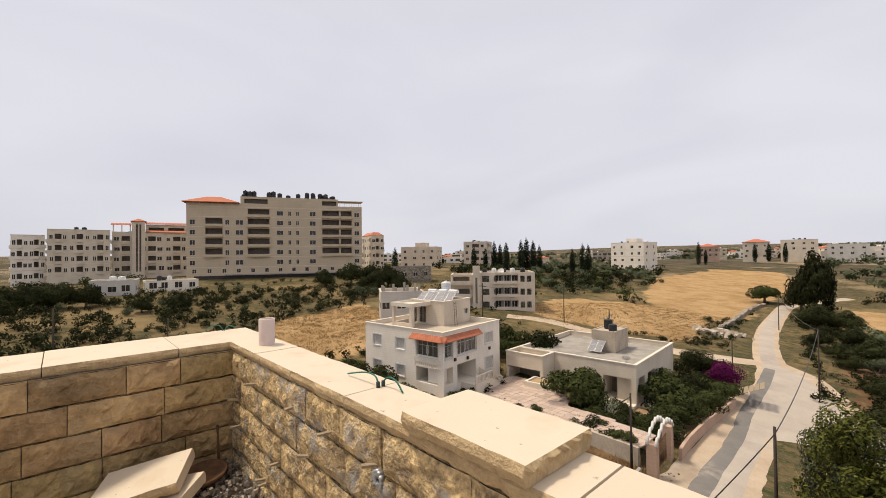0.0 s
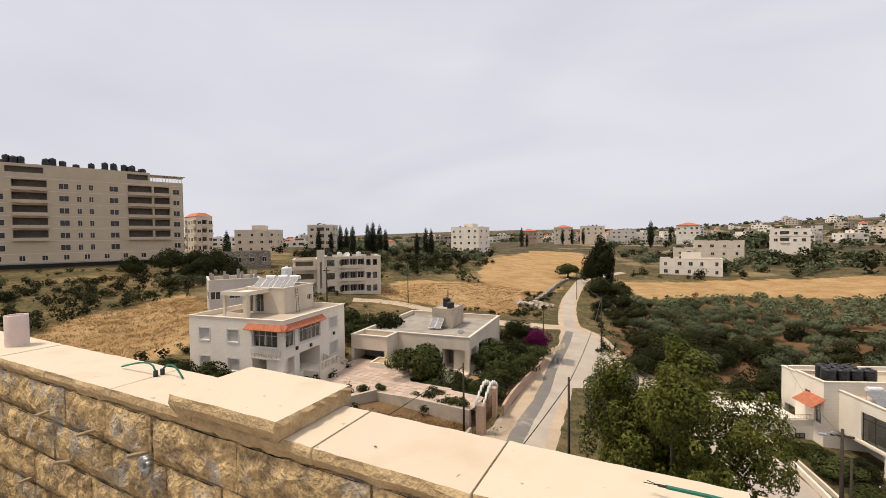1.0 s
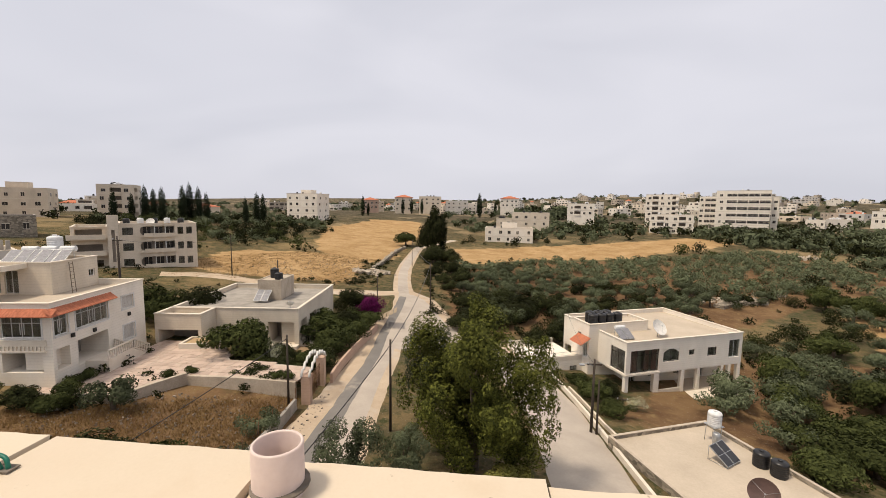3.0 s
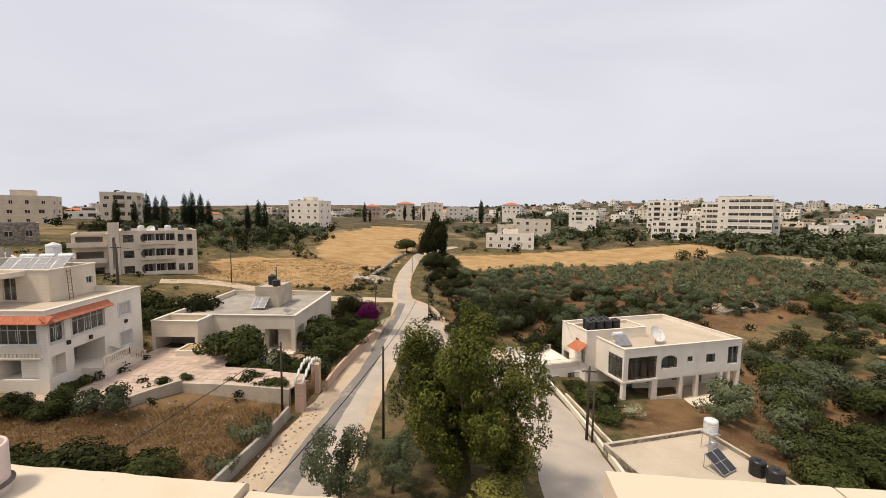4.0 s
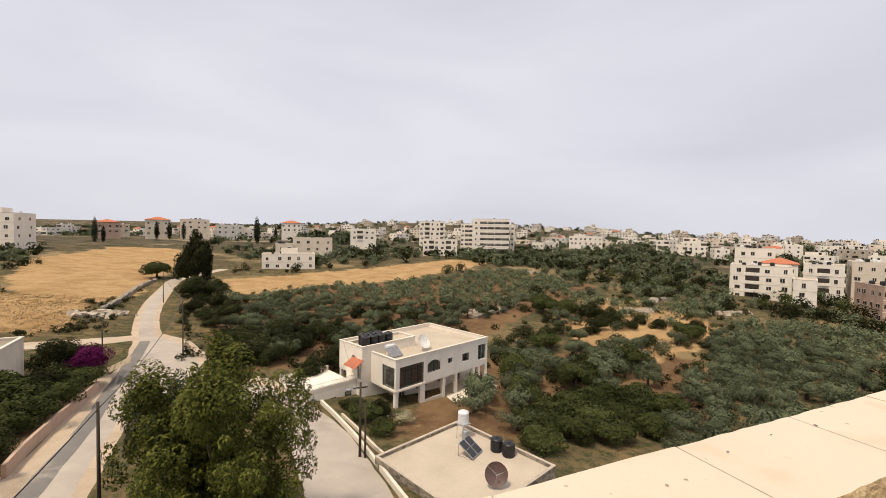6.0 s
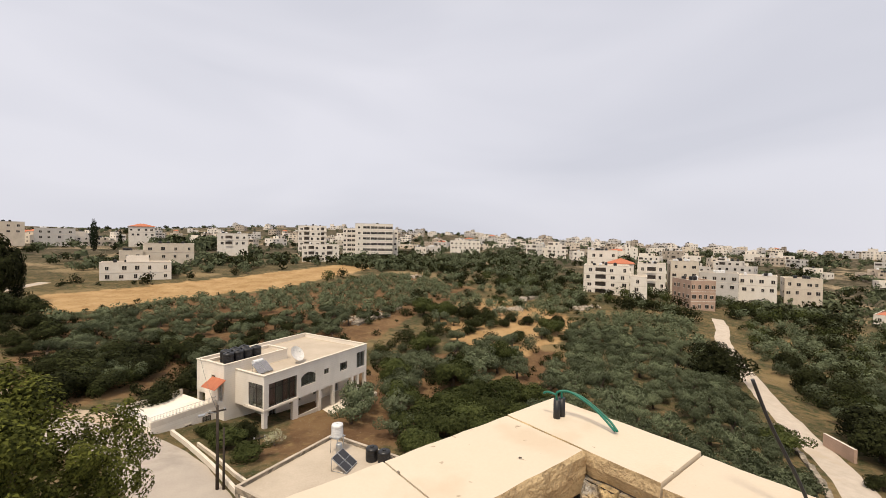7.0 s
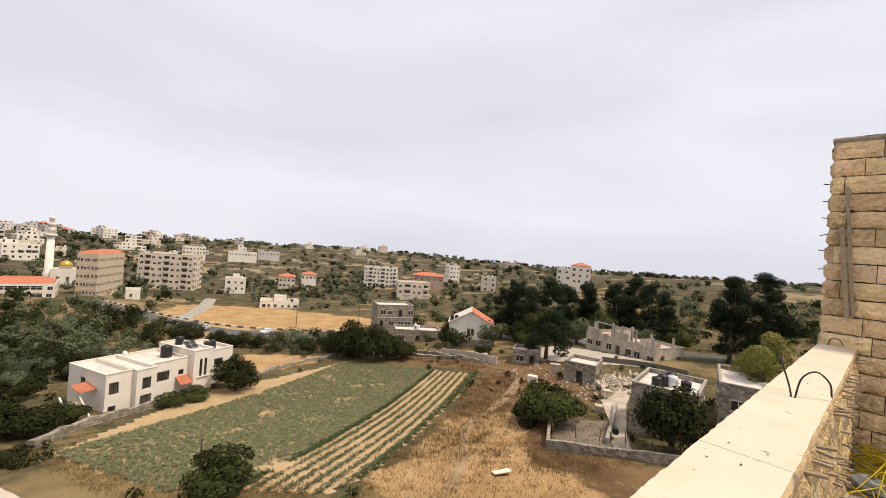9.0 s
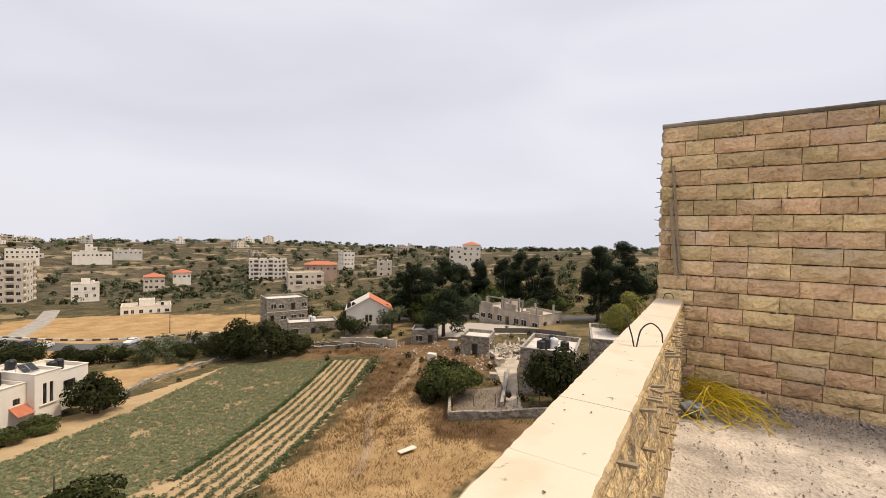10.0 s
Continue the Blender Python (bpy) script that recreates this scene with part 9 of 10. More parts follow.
# kerb of the main road: painted blocks
kerb = thing("road_kerb", pose(0, 0, 0), "black and white painted kerb blocks along the main road", "kerb", kind="structure")
kp = smoothed([(206, -15.5), (182, -23), (160, -33), (146, -42), (137, -53), (125, -69)], 2.0)
me_k = []
for mat in (KERB_WHITE, KERB_BLACK):
    g = Geo()
    g.box(-0.98, -0.2, -0.2, 0.98, 0.2, 0.35)
    me_k.append(g.mesh("kerb_block", mat))
for i, ((ax, ay), (bx, by)) in enumerate(zip(kp, kp[1:])):
    part("kerb_block", me_k[i % 2], None, kerb, m=pose((ax + bx) / 2, (ay + by) / 2, gz((ax + bx) / 2, (ay + by) / 2) + 0.08, 0, 0, math.degrees(math.atan2(by - ay, bx - ax))))


def car(x, y, turn, mat, label):
    c = thing("car", pose(x, y, gz(x, y) + 0.12, 0, 0, turn), label, "car")
    prof = [(-2.1, 0.35), (-2.15, 0.8), (-1.9, 0.98), (-1.1, 1.05), (-0.45, 1.48), (1.0, 1.5), (1.75, 1.05), (2.1, 0.95), (2.15, 0.4)]
    g = Geo()
    for s in (-1, 1):
        ring = [(px, s * (0.85 if pz < 1.1 else 0.68), pz) for px, pz in prof]
        g.face(ring[::-s])
    for (x0, z0), (x1, z1) in zip(prof, prof[1:] + prof[:1]):
        w0, w1 = (0.85 if z0 < 1.1 else 0.68), (0.85 if z1 < 1.1 else 0.68)
        g.face([(x0, -w0, z0), (x0, w0, z0), (x1, w1, z1), (x1, -w1, z1)])
    part("body", g, [mat], c)
    g = Geo()
    g.box(-0.85, -0.79, 1.07, 1.35, 0.79, 1.36)
    part("window_band", g, [DARK_PANE], c)
    for wx in (-1.35, 1.35):
        for wy in (-0.78, 0.78):
            g = Geo()
            g.tube([(wx, wy - 0.1, 0.32), (wx, wy + 0.1, 0.32)], 0.33, 14)
            w = part("wheel", g, [BLACK_PLASTIC], c)
            g = Geo()
            g.tube([(wx, wy - 0.108, 0.32), (wx, wy + 0.108, 0.32)], 0.2, 10)
            part("rim", g, [STEEL], w)
    return c


car(141.5, -33.0, -50, CAR_WHITE, "white car on the main road")
car(147.5, -31.4, -38, CAR_DARK, "dark grey car on the main road")
car(131.5, -47.5, -52, CAR_WHITE, "white car on the main road")
car(56.0, -98.0, -10, CAR_WHITE, "white van parked beside the pines")

# rubble and odd things round the ruined yard
rng = np.random.default_rng(61)


def rubble(name, spots, size, mat, label, on_ground=True):
    g = Geo()
    rn = random.Random(len(spots))
    for x, y, z in spots:
        s = size * rn.uniform(0.4, 1.5)
        t = pose(x, y, z, rn.uniform(0, 360), rn.uniform(0, 360), rn.uniform(0, 360))
        g.box(-s, -s * rn.uniform(0.4, 0.9), -s * rn.uniform(0.25, 0.7), s, s * rn.uniform(0.4, 0.9), s * rn.uniform(0.25, 0.7), 0, t)
    return solid(name, g, [mat], label, "rubble", kind="stuff")


sp = [(x, y, gz(x, y) + 0.1 + rnd.random() * 0.5) for x, y in zip(rng.normal(35.0, 1.7, 240), rng.normal(-67.0, 2.4, 240))]
rubble("yard_rubble", sp, 0.30, OLD_PLASTER, "heap of broken stone and blocks in the ruined yard")
sp = [(x, y, gz(x, y) + 0.03) for x, y in spread_over([(-31, 26), (-24, 18), (-11.6, 16), (-12.6, 31), (-24, 31)], 260)] + [(x, y, gz(x, y) + 0.05) for x, y in spread_over([(-40, 66), (-22, 78), (-24, 110), (-40, 100), (-52, 74)], 420)]
rubble("field_stones", sp, 0.075, RUBBLE, "small stones strewn over the dry plots")
sp = [(x, y, gz(x, y) + 0.15) for cx, cy, wide in ((54.3, 92.4, 1.6), (58.0, 94.0, 1.4), (66.0, 97.6, 1.6), (91.7, 80.6, 1.3), (96.0, 79.0, 1.3), (118.0, 71.7, 1.8), (113.0, 73.0, 1.4), (103.6, 143.4, 2.2), (-24.0, 91.0, 0.9), (-22.6, 93.4, 0.8)) for x, y in zip(rng.normal(cx, wide * 1.5, 34), rng.normal(cy, wide * 0.5, 34))]
rubble("limestone_outcrops", sp, 0.5, OLD_PLASTER, "pale limestone heaps and outcrops among the trees")
sp = [(x, y, gz(x, y) + 0.02) for x, y in spread_over([(-31, 26), (-24, 18), (-11.6, 16), (-12.6, 31), (-24, 31)], 900)]
rubble("soil_clods", sp, 0.06, YARD_SCREED, "brown clods and stones over the garden plot")
sp = [(x, y, gz(x, y) + 0.05) for x, y in spread_over([(-11.5, 16), (-9.4, 16), (-10.4, 34), (-12, 34)], 160)]
rubble("roadside_stones", sp, 0.07, RUBBLE, "loose stones on the lane's shoulder")
g = Geo()
g.box(-0.75, -0.6, 0, 0.75, 0.6, 1.15)
solid("white_block", g, [TRIM], "white stone block in the weeds", "block", m=pose(46.5, -61.0, gz(46.5, -61.0) - 0.05, 0, 0, 20))
g = Geo()
g.box(-0.8, -0.5, 0, 0.8, 0.5, 0.06)
solid("sheet_scrap", g, [TRIM], "scrap of white sheet lying in dry grass", "scrap", m=pose(28.6, -30.4, gz(28.6, -30.4) + 0.25, 14, 8, 60))
g = Geo()
g.tube([(0, -0.5, 0.35), (0, 0.5, 0.35)], 0.35, 16)
solid("old_barrel", g, [IRON], "old dark barrel lying in the yard", "barrel", m=pose(25.6, -46.5, gz(25.6, -46.5) + 0.7, 0, 0, 30))
g = Geo()
g.tube([(-0.5, 0, 0.18), (0.5, 0, 0.18)], 0.18, 12)
solid("white_canister", g, [TANK_WHITE], "white canister lying in the garden plot", "canister", m=pose(-28.8, 26.2, gz(-28.8, 26.2), 0, 0, 35))

# litter and broken stone round the old houses
sp = [(x, y, gz(x, y) + 0.06) for x, y in spread_over([(84, -62), (72, -66), (60, -64), (58, -70), (66, -76), (86, -70)], 160)] + [(x, y, gz(x, y) + 0.06) for x, y in spread_over([(56, -62), (40, -58), (30, -56), (36, -70), (52, -74)], 200)]
rubble("scattered_blocks", sp, 0.17, OLD_PLASTER, "broken pale blocks strewn before the old houses")
ground_wall("old_terrace_wall", [(92.0, -58.0), (84.0, -63.5), (74.0, -66.5), (62.0, -66.0)], 0.8, 0.5, [OLD_MASONRY, OLD_MASONRY], "rough terrace wall below the old houses", 0.6, seed=21, rough=0.2)
ground_wall("forecourt_wall", [(76.0, -67.4), (66.0, -68.0), (59.0, -66.6)], 1.5, 0.3, [OLD_PLASTER, OLD_PLASTER], "stained plaster yard wall before the gabled house", 0.6, seed=22, rough=0.1)
for x, y, w, h in ((46.8, -68.6, 1.6, 1.5), (33.4, -61.0, 1.2, 0.9), (31.4, -54.4, 0.9, 0.8), (64.6, -69.4, 1.0, 1.2), (69.0, -69.8, 1.1, 1.0)):
    g = Geo()
    g.box(-w / 2, -0.5, 0, w / 2, 0.5, h)
    g.box(-w / 2 - 0.06, -0.56, h, w / 2 + 0.06, 0.56, h + 0.08)
    solid("masonry_box", g, [OLD_PLASTER], "low plastered masonry box in the yard", "masonry box", m=pose(x, y, gz(x, y) - 0.05, 0, 0, rnd.uniform(0, 60)))
for x, y in ((23.6, -52.0), (21.0, -53.6)):
    tank(pose(x, y, 3.72), 0.55, 1.2, TANK_BLACK, "black water tank on the old flat roof", "tanks on the old houses")

# ---- things on the terrace ----
def pipe_stub(x, y, z0, z1, label, lean=0):
    g = Geo()
    r, n = 0.056, 28
    k = len(g.v)
    for rr, z in ((r, z0), (r, z1 - 0.004), (r - 0.002, z1), (r - 0.006, z1), (r - 0.007, z1 - 0.004), (r - 0.007, z0)):
        for j in range(n):
            a = 2 * math.pi * j / n
            g.v.append((rr * math.cos(a), rr * math.sin(a), z))
    for i in range(5):
        for j in range(n):
            g.f.append((k + i * n + j, k + i * n + (j + 1) % n, k + (i + 1) * n + (j + 1) % n, k + (i + 1) * n + j))
            g.m.append(0)
            g.smooth.append(True)
    return solid("pipe_stub", g, [PVC], label, "pipe", m=pose(x, y, 0, lean, 0, 0))


pipe_stub(-3.14, 1.12, 16.9, 17.19, "pale plastic pipe stub standing in the coping")
pipe_stub(1.255, 1.14, 16.9, 17.095, "pale plastic pipe stub with an open end in the coping")
g = Geo()
g.tube_z([(0.064, 0), (0.064, 0.004)], 20, 0, (0, 0, 0))
solid("pipe_hole", g, [MORTAR], "rough hole round the pipe in the coping", "hole", m=pose(1.262, 1.135, COPE_Z + 0.001))


def wire(name, strands, mat, r, label, sleeves=(), category="cable", bare=False):
    t = thing(name, pose(0, 0, 0), label, category)
    for pts in strands:
        g = Geo()
        fine = []
        p = [np.array(q, float) for q in pts]
        p = [2 * p[0] - p[1]] + p + [2 * p[-1] - p[-2]]
        for a, b, c, d in zip(p, p[1:], p[2:], p[3:]):
            for i in range(8):
                s = i / 8
                fine.append(0.5 * (2 * b + (c - a) * s + (2 * a - 5 * b + 4 * c - d) * s * s + (3 * b - a - 3 * c + d) * s**3))
        fine.append(p[-2])
        g.tube(fine, r, 7)
        part("strand", g, [mat], t)
        if bare:
            g = Geo()
            tip, way = Vector(fine[-1]), (Vector(fine[-1]) - Vector(fine[-3])).normalized()
            g.tube([tip - way * 0.002, tip + way * 0.018], r * 0.7, 7)
            for k in (-1, 0, 1):
                g.tube([tip + way * 0.015, tip + way * 0.045 + Vector((0.004 * k, 0.006 * k, 0.003 * abs(k)))], r * 0.22, 5)
            part("bare_end", g, [BLACK_PLASTIC], t, "bare dark wire ends")
    for (x, y, z0, z1, rr) in sleeves:
        g = Geo()
        g.tube([(x, y, z0), (x, y, z1)], rr, 12)
        part("sleeve", g, [BLACK_PLASTIC], t, "black conduit end")
    return t


wire("conduit_wires", [[(-1.713, 1.137, 16.98), (-1.713, 1.137, 17.022), (-1.737, 1.137, 17.052), (-1.798, 1.137, 17.057), (-1.884, 1.137, 17.042), (-2.0, 1.137, 17.012)], [(-1.714, 1.165, 16.98), (-1.712, 1.167, 17.021), (-1.688, 1.169, 17.045), (-1.65, 1.169, 17.056), (-1.604, 1.169, 17.046), (-1.557, 1.169, 17.006)]], GREEN_CABLE, 0.0042, "green wires looping out of two black conduit ends", [(-1.713, 1.137, 16.95, 17.03, 0.0095), (-1.712, 1.167, 16.95, 17.03, 0.0095)])
wire("corner_wires", [[(-3.99, 1.05, 17.0), (-3.97, 1.02, 17.05), (-3.95, 0.95, 17.06), (-3.93, 0.90, 17.03)], [(-4.0, 1.06, 17.0), (-4.0, 1.1, 17.04), (-3.96, 1.14, 17.02)]], GREEN_CABLE, 0.004, "green wires bent over the corner coping")
wire("joint_wires", [[(0.618, 1.112, 16.985), (0.621, 1.112, 17.013), (0.602, 1.117, 17.030), (0.525, 1.123, 17.036), (0.48, 1.129, 17.036), (0.385, 1.135, 17.032)], [(0.610, 1.108, 16.985), (0.607, 1.108, 17.008), (0.596, 1.10, 17.036), (0.552, 1.088, 17.052), (0.495, 1.067, 17.052), (0.424, 1.045, 17.034)]], GREEN_CABLE, 0.0048, "pair of green wires bent out of a coping joint", bare=True)
g = Geo()
g.box(0.592, 1.098, COPE_Z + 0.001, 0.634, 1.128, COPE_Z + 0.0045)
solid("joint_gap", g, [MORTAR], "dark gap in the coping joint", "gap")
wire("corner_conduit_wires", [[(6.062, 1.14, 17.12), (6.06, 1.14, 17.16), (6.085, 1.10, 17.165), (6.10, 1.02, 17.13), (6.105, 0.95, 17.08)], [(6.088, 1.14, 17.12), (6.09, 1.135, 17.158), (6.11, 1.07, 17.15), (6.115, 0.98, 17.105), (6.11, 0.945, 17.08)], [(6.06, 1.14, 17.15), (6.05, 1.17, 17.155), (6.05, 1.19, 17.145)]], GREEN_CABLE, 0.004, "green wires looping out of two black conduit ends", [(6.06, 1.14, 17.04, 17.135, 0.012), (6.088, 1.14, 17.04, 17.135, 0.012)])
wire("black_wires", [[(6.08, -2.55, 17.05), (6.10, -2.58, 17.12), (6.14, -2.62, 17.22), (6.15, -2.64, 17.25)], [(6.07, -2.55, 17.05), (6.05, -2.58, 17.16), (6.0, -2.62, 17.20), (5.95, -2.66, 17.15), (5.94, -2.68, 17.08)]], BLACK_PLASTIC, 0.0045, "black wires bent out of the coping")
wire("standing_wire", [[(6.085, 0.46, 17.05), (6.07, 0.49, 17.14), (6.035, 0.54, 17.27), (6.01, 0.57, 17.37)]], BLACK_PLASTIC, 0.004, "stiff dark wire standing askew in the coping")
wire("black_wire_end", [[(6.14, -5.16, 17.05), (6.12, -5.14, 17.12), (6.06, -5.12, 17.13), (6.03, -5.12, 17.08)]], BLACK_PLASTIC, 0.0045, "short black wire at the wall's foot")

# chips and marks on the coping
rn = random.Random(91)
g = Geo()
for i in range(30):
    if rn.random() < 0.6:
        x, y, z = rn.uniform(-3.2, 5.9), rn.uniform(0.99, 1.22), COPE_Z
        if -1.75 < x < -0.65 or 1.15 < x < 2.74:
            continue
        z += 0.072 if x > 2.72 else 0.002
    else:
        x, y, z = rn.uniform(5.97, 6.18), rn.uniform(-5, 0.7), COPE_Z + 0.063
    s = rn.uniform(0.002, 0.005)
    g.box(-s, -s * 0.6, 0, s, s * 0.6, s * 0.5, 0, pose(x, y, z, 0, 0, rn.uniform(0, 180)))
solid("coping_chips", g, [RUBBLE], "small dark chips and dirt on the coping", "debris", kind="stuff")

# the broken slab, rubble, bucket lid and iron by the corner
solid("broken_slab", slab_geo(-0.24, -0.17, 0.24, 0.17, -0.03, 0.035, random.Random(3)), [COPING, COPING_EDGE], "broken cream limestone slab leaning on rubble", "stone slab", m=pose(-3.1, 0.37, 16.29, 10, -12, 62))
solid("broken_slab", slab_geo(-0.2, -0.15, 0.2, 0.15, -0.03, 0.035, random.Random(4)), [COPING, COPING_EDGE], "broken cream limestone slab under another", "stone slab", m=pose(-3.02, 0.44, 16.21, 4, -8, 50))
rn = random.Random(93)
sp = [(max(-3.4, -3.42 + abs(rn.gauss(0, 0.35))), min(0.93, 0.95 - abs(rn.gauss(0, 0.35))), FLOOR_Z + rn.random() * 0.10) for _ in range(700)]
rubble("corner_rubble", sp, 0.016, RUBBLE, "stone chips and rubble heaped in the corner")
sp = [(rn.uniform(-3.3, 5.9), rn.uniform(-5.15, 0.9), FLOOR_Z + 0.012) for _ in range(300)] + [(rn.uniform(2.0, 5.9), -5.2 + abs(rn.gauss(0, 0.28)), FLOOR_Z + 0.012) for _ in range(2600)] + [(rn.uniform(4.2, 5.9), rn.uniform(-4.9, -1.5), FLOOR_Z + 0.012) for _ in range(800)]
rubble("floor_gravel", sp, 0.0062, SCREED, "gravel and stone chips strewn over the roof floor")
sp = [(rn.uniform(0.6, 5.6), -5.2 + abs(rn.gauss(0, 0.33)), FLOOR_Z + 0.01) for _ in range(2600)]
rubble("wall_foot_rubble", [(rn.uniform(0.6, 5.85), -5.19 + abs(rn.gauss(0, 0.16)), FLOOR_Z + 0.012 + 0.02 * rn.random()) for _ in range(1500)], 0.010, GRIT, "grey stone chips and mortar crumbs along the tall wall's foot")
rubble("floor_grit", sp, 0.0042, RUBBLE, "fine grey grit along the foot of the tall wall")
g = Geo()
g.tube_z([(0.14, 0), (0.15, 0.03), (0.13, 0.03), (0.125, 0.012)], 20, 0, (0, 0, 0))
solid("bucket_lid", g, [RUST], "rusty round lid lying on the rubble", "lid", m=pose(-3.2, 0.72, 16.16, 8, 4, 0))
g = Geo()
g.tube([(0, 0, 0), (0.01, 0.02, 0.36)], 0.008, 6)
solid("iron_bar", g, [RUST], "short rusty iron bar leaning on the wall", "iron bar", m=pose(-3.38, 0.86, 16.05, 4, -5, 0))
g = Geo()
for i in range(9):
    a = i * 0.7
    g.tube([(0.02 * math.cos(a), -0.01, 0.02 * math.sin(a)), (0.03 * math.cos(a + 0.5), -0.03, 0.03 * math.sin(a + 0.5) - 0.01), (0.014 * math.cos(a + 1.4), -0.02, 0.014 * math.sin(a + 1.4) - 0.015)], [0.008, 0.011, 0.007], 6)
solid("knotted_bag", g, [STEEL], "crumpled silver-grey wrapper tied to a wedge", "wrapper", m=pose(-1.37, 0.93, 16.79))

# wooden wedges in the joints of the two low walls
g = Geo()
g.box(-0.011, -0.04, -0.005, 0.011, 0.03, 0.005)
WEDGE = g.mesh("wooden_wedge", GREY_WOOD)
rn = random.Random(95)
spots = [(-2.27, 16.805), (-1.85, 16.80), (-2.08, 16.615), (-1.46, 16.80), (-2.71, 16.25), (-2.67, 16.235), (-3.28, 16.61), (-3.2, 16.43), (-2.9, 16.80), (-0.62, 16.80), (-0.1, 16.80), (-0.35, 16.615), (-1.15, 16.615), (-2.5, 16.43), (0.4, 16.80), (1.1, 16.615), (1.9, 16.80), (2.6, 16.80), (3.3, 16.615), (-1.7, 16.43), (-0.9, 16.43), (4.1, 16.80), (4.9, 16.80)]
for x, z in spots:
    tagged(new("wooden_wedge", WEDGE), "grey wooden wedge stuck in a wall joint", "wedge", "wedges in the walls").matrix_world = pose(x, 0.930, z + rn.uniform(-0.01, 0.01), rn.uniform(-12, 4), 0, rn.uniform(-25, 25))
for i in range(110):
    y, z = rn.uniform(-5.1, 0.6), 16.06 + 0.185 * rn.randint(1, 5) + rn.uniform(-0.012, 0.012)
    tagged(new("wooden_wedge", WEDGE), "grey wooden wedge stuck in a wall joint", "wedge", "wedges in the walls").matrix_world = pose(5.918, y, z, rn.uniform(-12, 6), 0, -90 + rn.uniform(-25, 25))
g = Geo()
g.tube([(0, 0, 0), (0.07, 0, 0)], 0.005, 6)
NAIL = g.mesh("iron_tie", IRON)
for i in range(15):
    tagged(new("iron_tie", NAIL), "short iron tie sticking out of the wall end", "iron tie", "ties at the wall end").matrix_world = pose(6.2, -5.35 + rn.uniform(-0.08, 0.08), 16.3 + 0.165 * i + rn.uniform(-0.01, 0.01), 0, rn.uniform(-15, 15), rn.uniform(-20, 20))

# two laths leaning on the tall wall
for (x0, z0, x1, z1, w) in ((5.985, 17.36, 6.09, 18.56, 0.013), (6.02, 17.33, 6.105, 18.18, 0.017)):
    g = Geo()
    d = Vector((x1 - x0, 0, z1 - z0))
    m = Matrix.Translation((x0, -5.155 if w < 0.015 else -5.135, z0)) @ pose(0, 0, 0, 0, math.degrees(math.atan2(d.x, d.z)), 0)
    g.box(-w, -0.012, 0, w, 0.012, d.length, 0, m)
    solid("wooden_lath", g, [GREY_WOOD], "grey wooden lath fixed on the tall wall", "lath")

# heap of yellow conduit and a crumpled bag
heap = thing("conduit_heap", pose(5.5, -4.85, FLOOR_Z), "tangled heap of yellow plastic conduit at the wall's foot", "conduit")
rn = random.Random(97)
for i in range(84):
    a = rn.gauss(0.25, 0.95)
    ln = rn.uniform(0.28, 0.78)
    x0, y0 = rn.uniform(-0.1, 0.26), rn.uniform(-0.26, 0.24)
    z0 = rn.uniform(0.01, 0.20)
    bow = rn.uniform(-0.22, 0.22)
    rise = max(0.0, rn.gauss(0.06, 0.08))
    pts = []
    for k in range(9):
        t = k / 8
        px = x0 + 0.2 - ln * t * math.cos(a) - bow * math.sin(a) * math.sin(math.pi * t)
        py = y0 + ln * t * math.sin(a) * 0.75 + bow * math.cos(a) * math.sin(math.pi * t)
        pts.append((px, max(py, -0.32), z0 * (1 - t) + 0.012 + rise * math.sin(math.pi * t)))
    g = Geo()
    g.tube(pts, 0.0045, 5)
    part("conduit", g, [YELLOW_CABLE], heap)
g = Geo()
rn = random.Random(98)
n, m_ = 10, 6
for i in range(m_ + 1):
    for j in range(n):
        a, b = 2 * math.pi * j / n, math.pi * i / m_
        q = 1 + rn.uniform(-0.28, 0.28)
        g.v.append((0.11 * q * math.sin(b) * math.cos(a), 0.09 * q * math.sin(b) * math.sin(a), 0.06 + 0.065 * q * math.cos(b)))
for i in range(m_):
    for j in range(n):
        g.f.append((i * n + j, (i + 1) * n + j, (i + 1) * n + (j + 1) % n, i * n + (j + 1) % n))
        g.m.append(0)
        g.smooth.append(False)
solid("crumpled_bag", g, [material("grey_plastic_film", (0.34, 0.37, 0.38), (0.15, 0.17, 0.18), 0.35, 12, 60, 0.3)], "crumpled grey plastic bag beside the conduit", "bag", m=pose(5.80, -4.46, FLOOR_Z + 0.01))

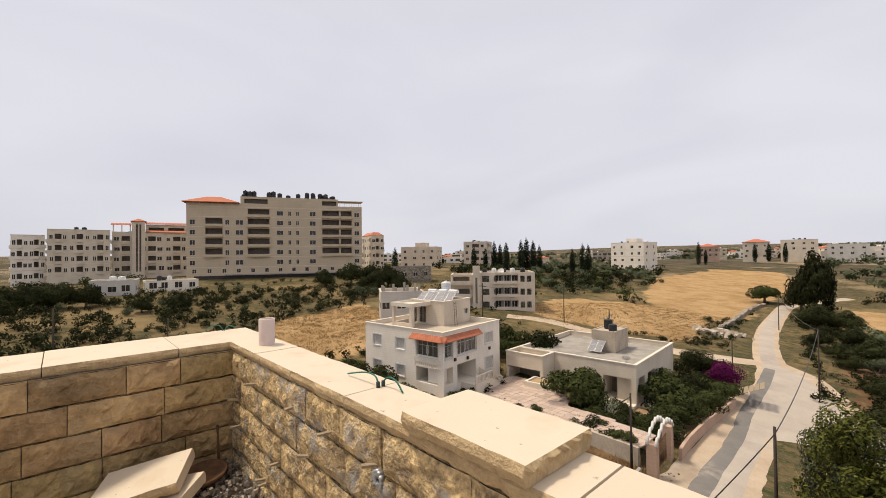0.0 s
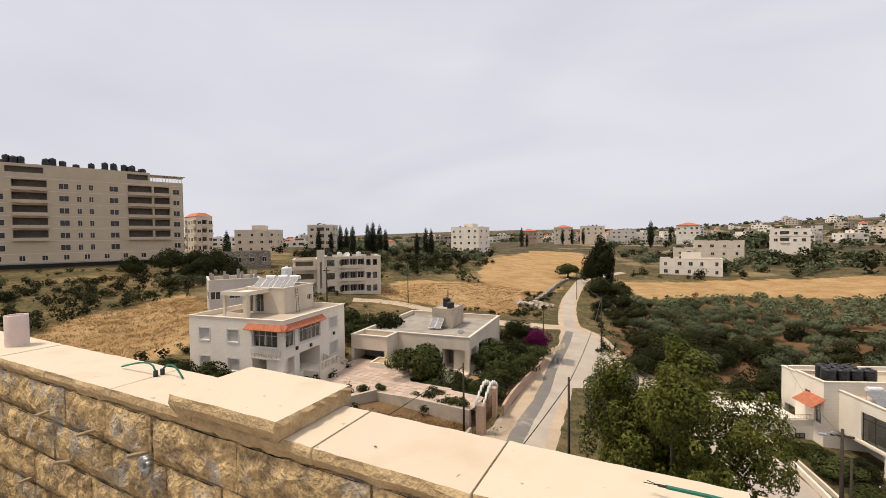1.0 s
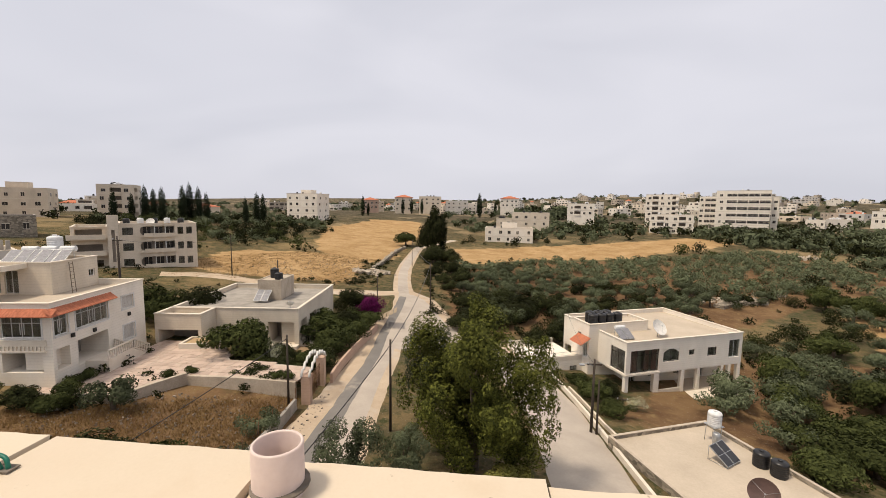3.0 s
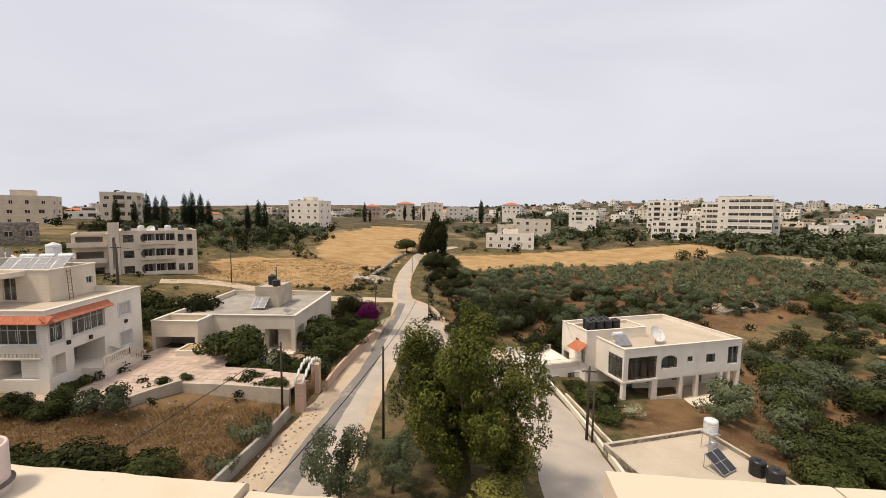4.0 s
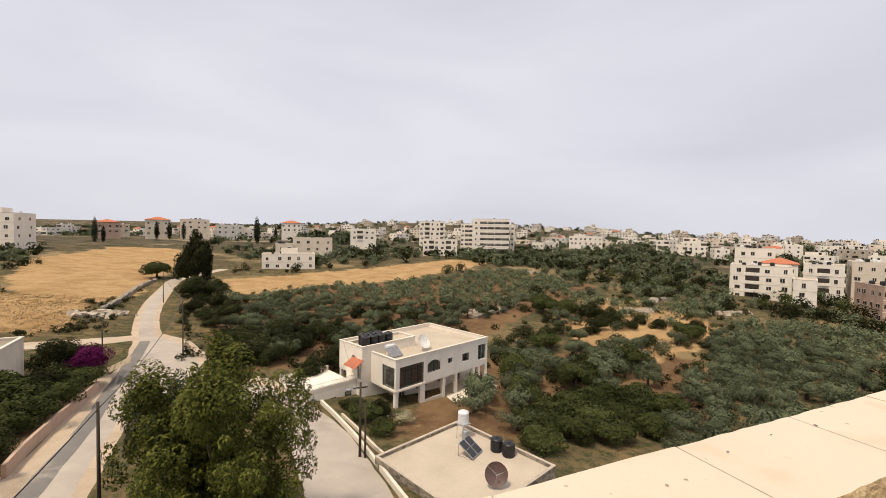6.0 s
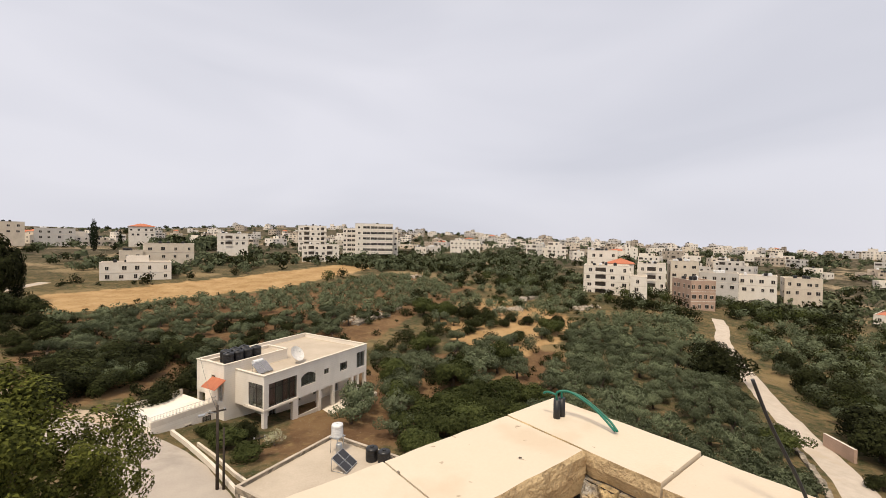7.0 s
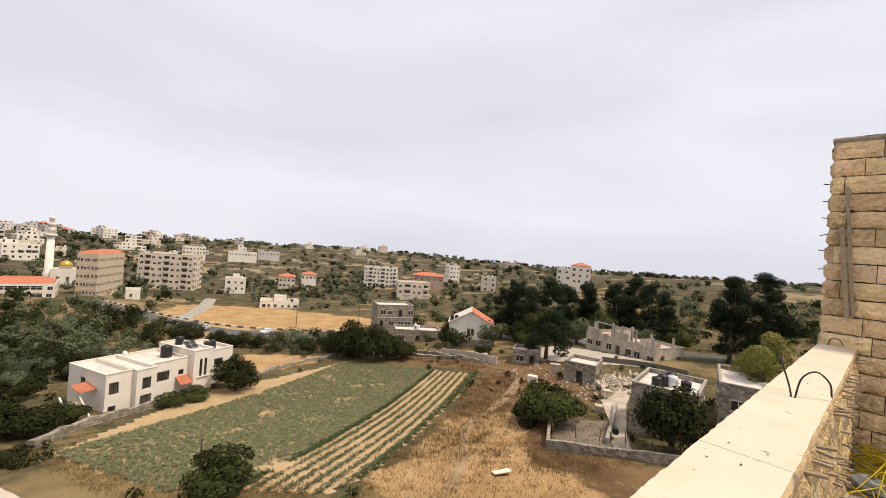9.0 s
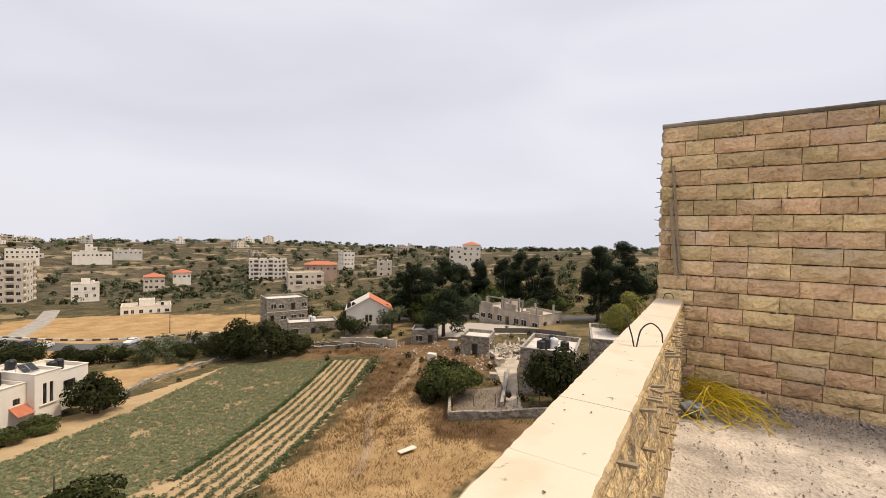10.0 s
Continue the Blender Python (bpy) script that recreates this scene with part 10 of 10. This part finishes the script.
# ---- stones of the terrace walls ----
def stone_meshes(name, mat, count, bulge, seed, cols=6, rows=3):
    """Quarry-faced blocks, one metre long and one high, to be scaled; the face looks along -y."""
    out = []
    for v in range(count):
        rn = random.Random(seed + v)
        g = Geo()
        for j in range(rows + 1):
            for i in range(cols + 1):
                x, z = i / cols, j / rows
                edge = i in (0, cols) or j in (0, rows)
                y = 0.0 if edge else -bulge * (0.35 + rn.random())
                if not edge:
                    x += rn.uniform(-0.05, 0.05)
                    z += rn.uniform(-0.08, 0.08)
                else:
                    if j in (0, rows) and i not in (0, cols):
                        z += rn.uniform(0, 0.035) * (1 if j == 0 else -1)
                g.v.append((x, y, z))
        for j in range(rows):
            for i in range(cols):
                a = j * (cols + 1) + i
                g.f.append((a, a + 1, a + cols + 2, a + cols + 1))
                g.m.append(0)
                g.smooth.append(False)
        k = len(g.v)
        g.v += [(0, 0.05, 0), (1, 0.05, 0), (1, 0.05, 1), (0, 0.05, 1)]
        c = (0, cols, (rows + 1) * (cols + 1) - 1, rows * (cols + 1))
        for i in range(4):
            j = (i + 1) % 4
            g.f.append((c[j], c[i], k + i, k + j))
            g.m.append(0)
            g.smooth.append(False)
        out.append(g.mesh(name, mat))
    return out


def course_wall(parent, meshes, start, turn, length, z0, z1, course, seed, lengths=(0.34, 0.62), limit=None, joint=0.007):
    rn = random.Random(seed)
    n = round((z1 - z0) / course)
    h = (z1 - z0) / n
    base = Matrix.Translation((*start, 0)) @ pose(0, 0, 0, 0, 0, turn)
    for k in range(n):
        a = -rn.uniform(0.0, 0.3)
        while a < length - 0.04:
            ln = rn.uniform(*lengths)
            b = min(a + ln, length)
            if length - b < 0.14:
                b = length
            s = max(a, 0.0)
            if b - s > 0.06:
                m = base @ pose(s + joint / 2, rn.uniform(-0.006, 0.004), z0 + k * h + joint / 2) @ Matrix.Diagonal((b - s - joint, 1, h - joint, 1))
                part("stone", meshes[rn.randrange(len(meshes))], None, parent, m=m)
            a = b


FACED = stone_meshes("stone", STONE, 8, 0.024, 300, 8, 4)
GOLDEN_SHADED_FACED = stone_meshes("stone", STONE_GOLD_SHADED, 8, 0.022, 500, 8, 4)
SPLIT = stone_meshes("stone", STONE_BACK, 10, 0.017, 400, 9, 4)
course_wall(WALL_TALL, FACED, (6.20, -5.205), 180, 5.2, FLOOR_Z - 0.03, 19.0, 0.164, 1, (0.25, 0.45), joint=0.006)
course_wall(WALL_TALL, FACED, (6.192, -5.50), 90, 0.30, FLOOR_Z - 0.03, 19.0, 0.164, 2, (0.3, 0.31))
course_wall(WALL_LEFT, GOLDEN_SHADED_FACED, (-3.415, -2.2), 90, 3.18, FLOOR_Z - 0.03, COPE_Z - 0.062, 0.182, 3, (0.30, 0.50), joint=0.005)
course_wall(WALL_FRONT, SPLIT, (-3.43, 0.965), 0, 9.34, FLOOR_Z - 0.03, COPE_Z - 0.062, 0.182, 4, (0.30, 0.60))
course_wall(WALL_SIDE, SPLIT, (5.935, 0.965), 270, 6.15, FLOOR_Z - 0.03, COPE_Z - 0.006, 0.188, 5, (0.30, 0.60))

# small dark mortar boxes set along the joints of the tall wall
rn = random.Random(64)
g = Geo()
for k in range(1, 18):
    for i in range(20):
        x, z = rn.uniform(0.6, 6.15), FLOOR_Z - 0.03 + (19.0 - FLOOR_Z + 0.03) / 18 * k + rn.uniform(-0.006, 0.006)
        s = rn.uniform(0.006, 0.018)
        g.box(x - s, -5.222, z - s * 0.6, x + s, -5.196, z + s * 0.6)
part("joint_hole", g, [MORTAR], WALL_TALL, "small dark marks along the joints", kind="stuff")
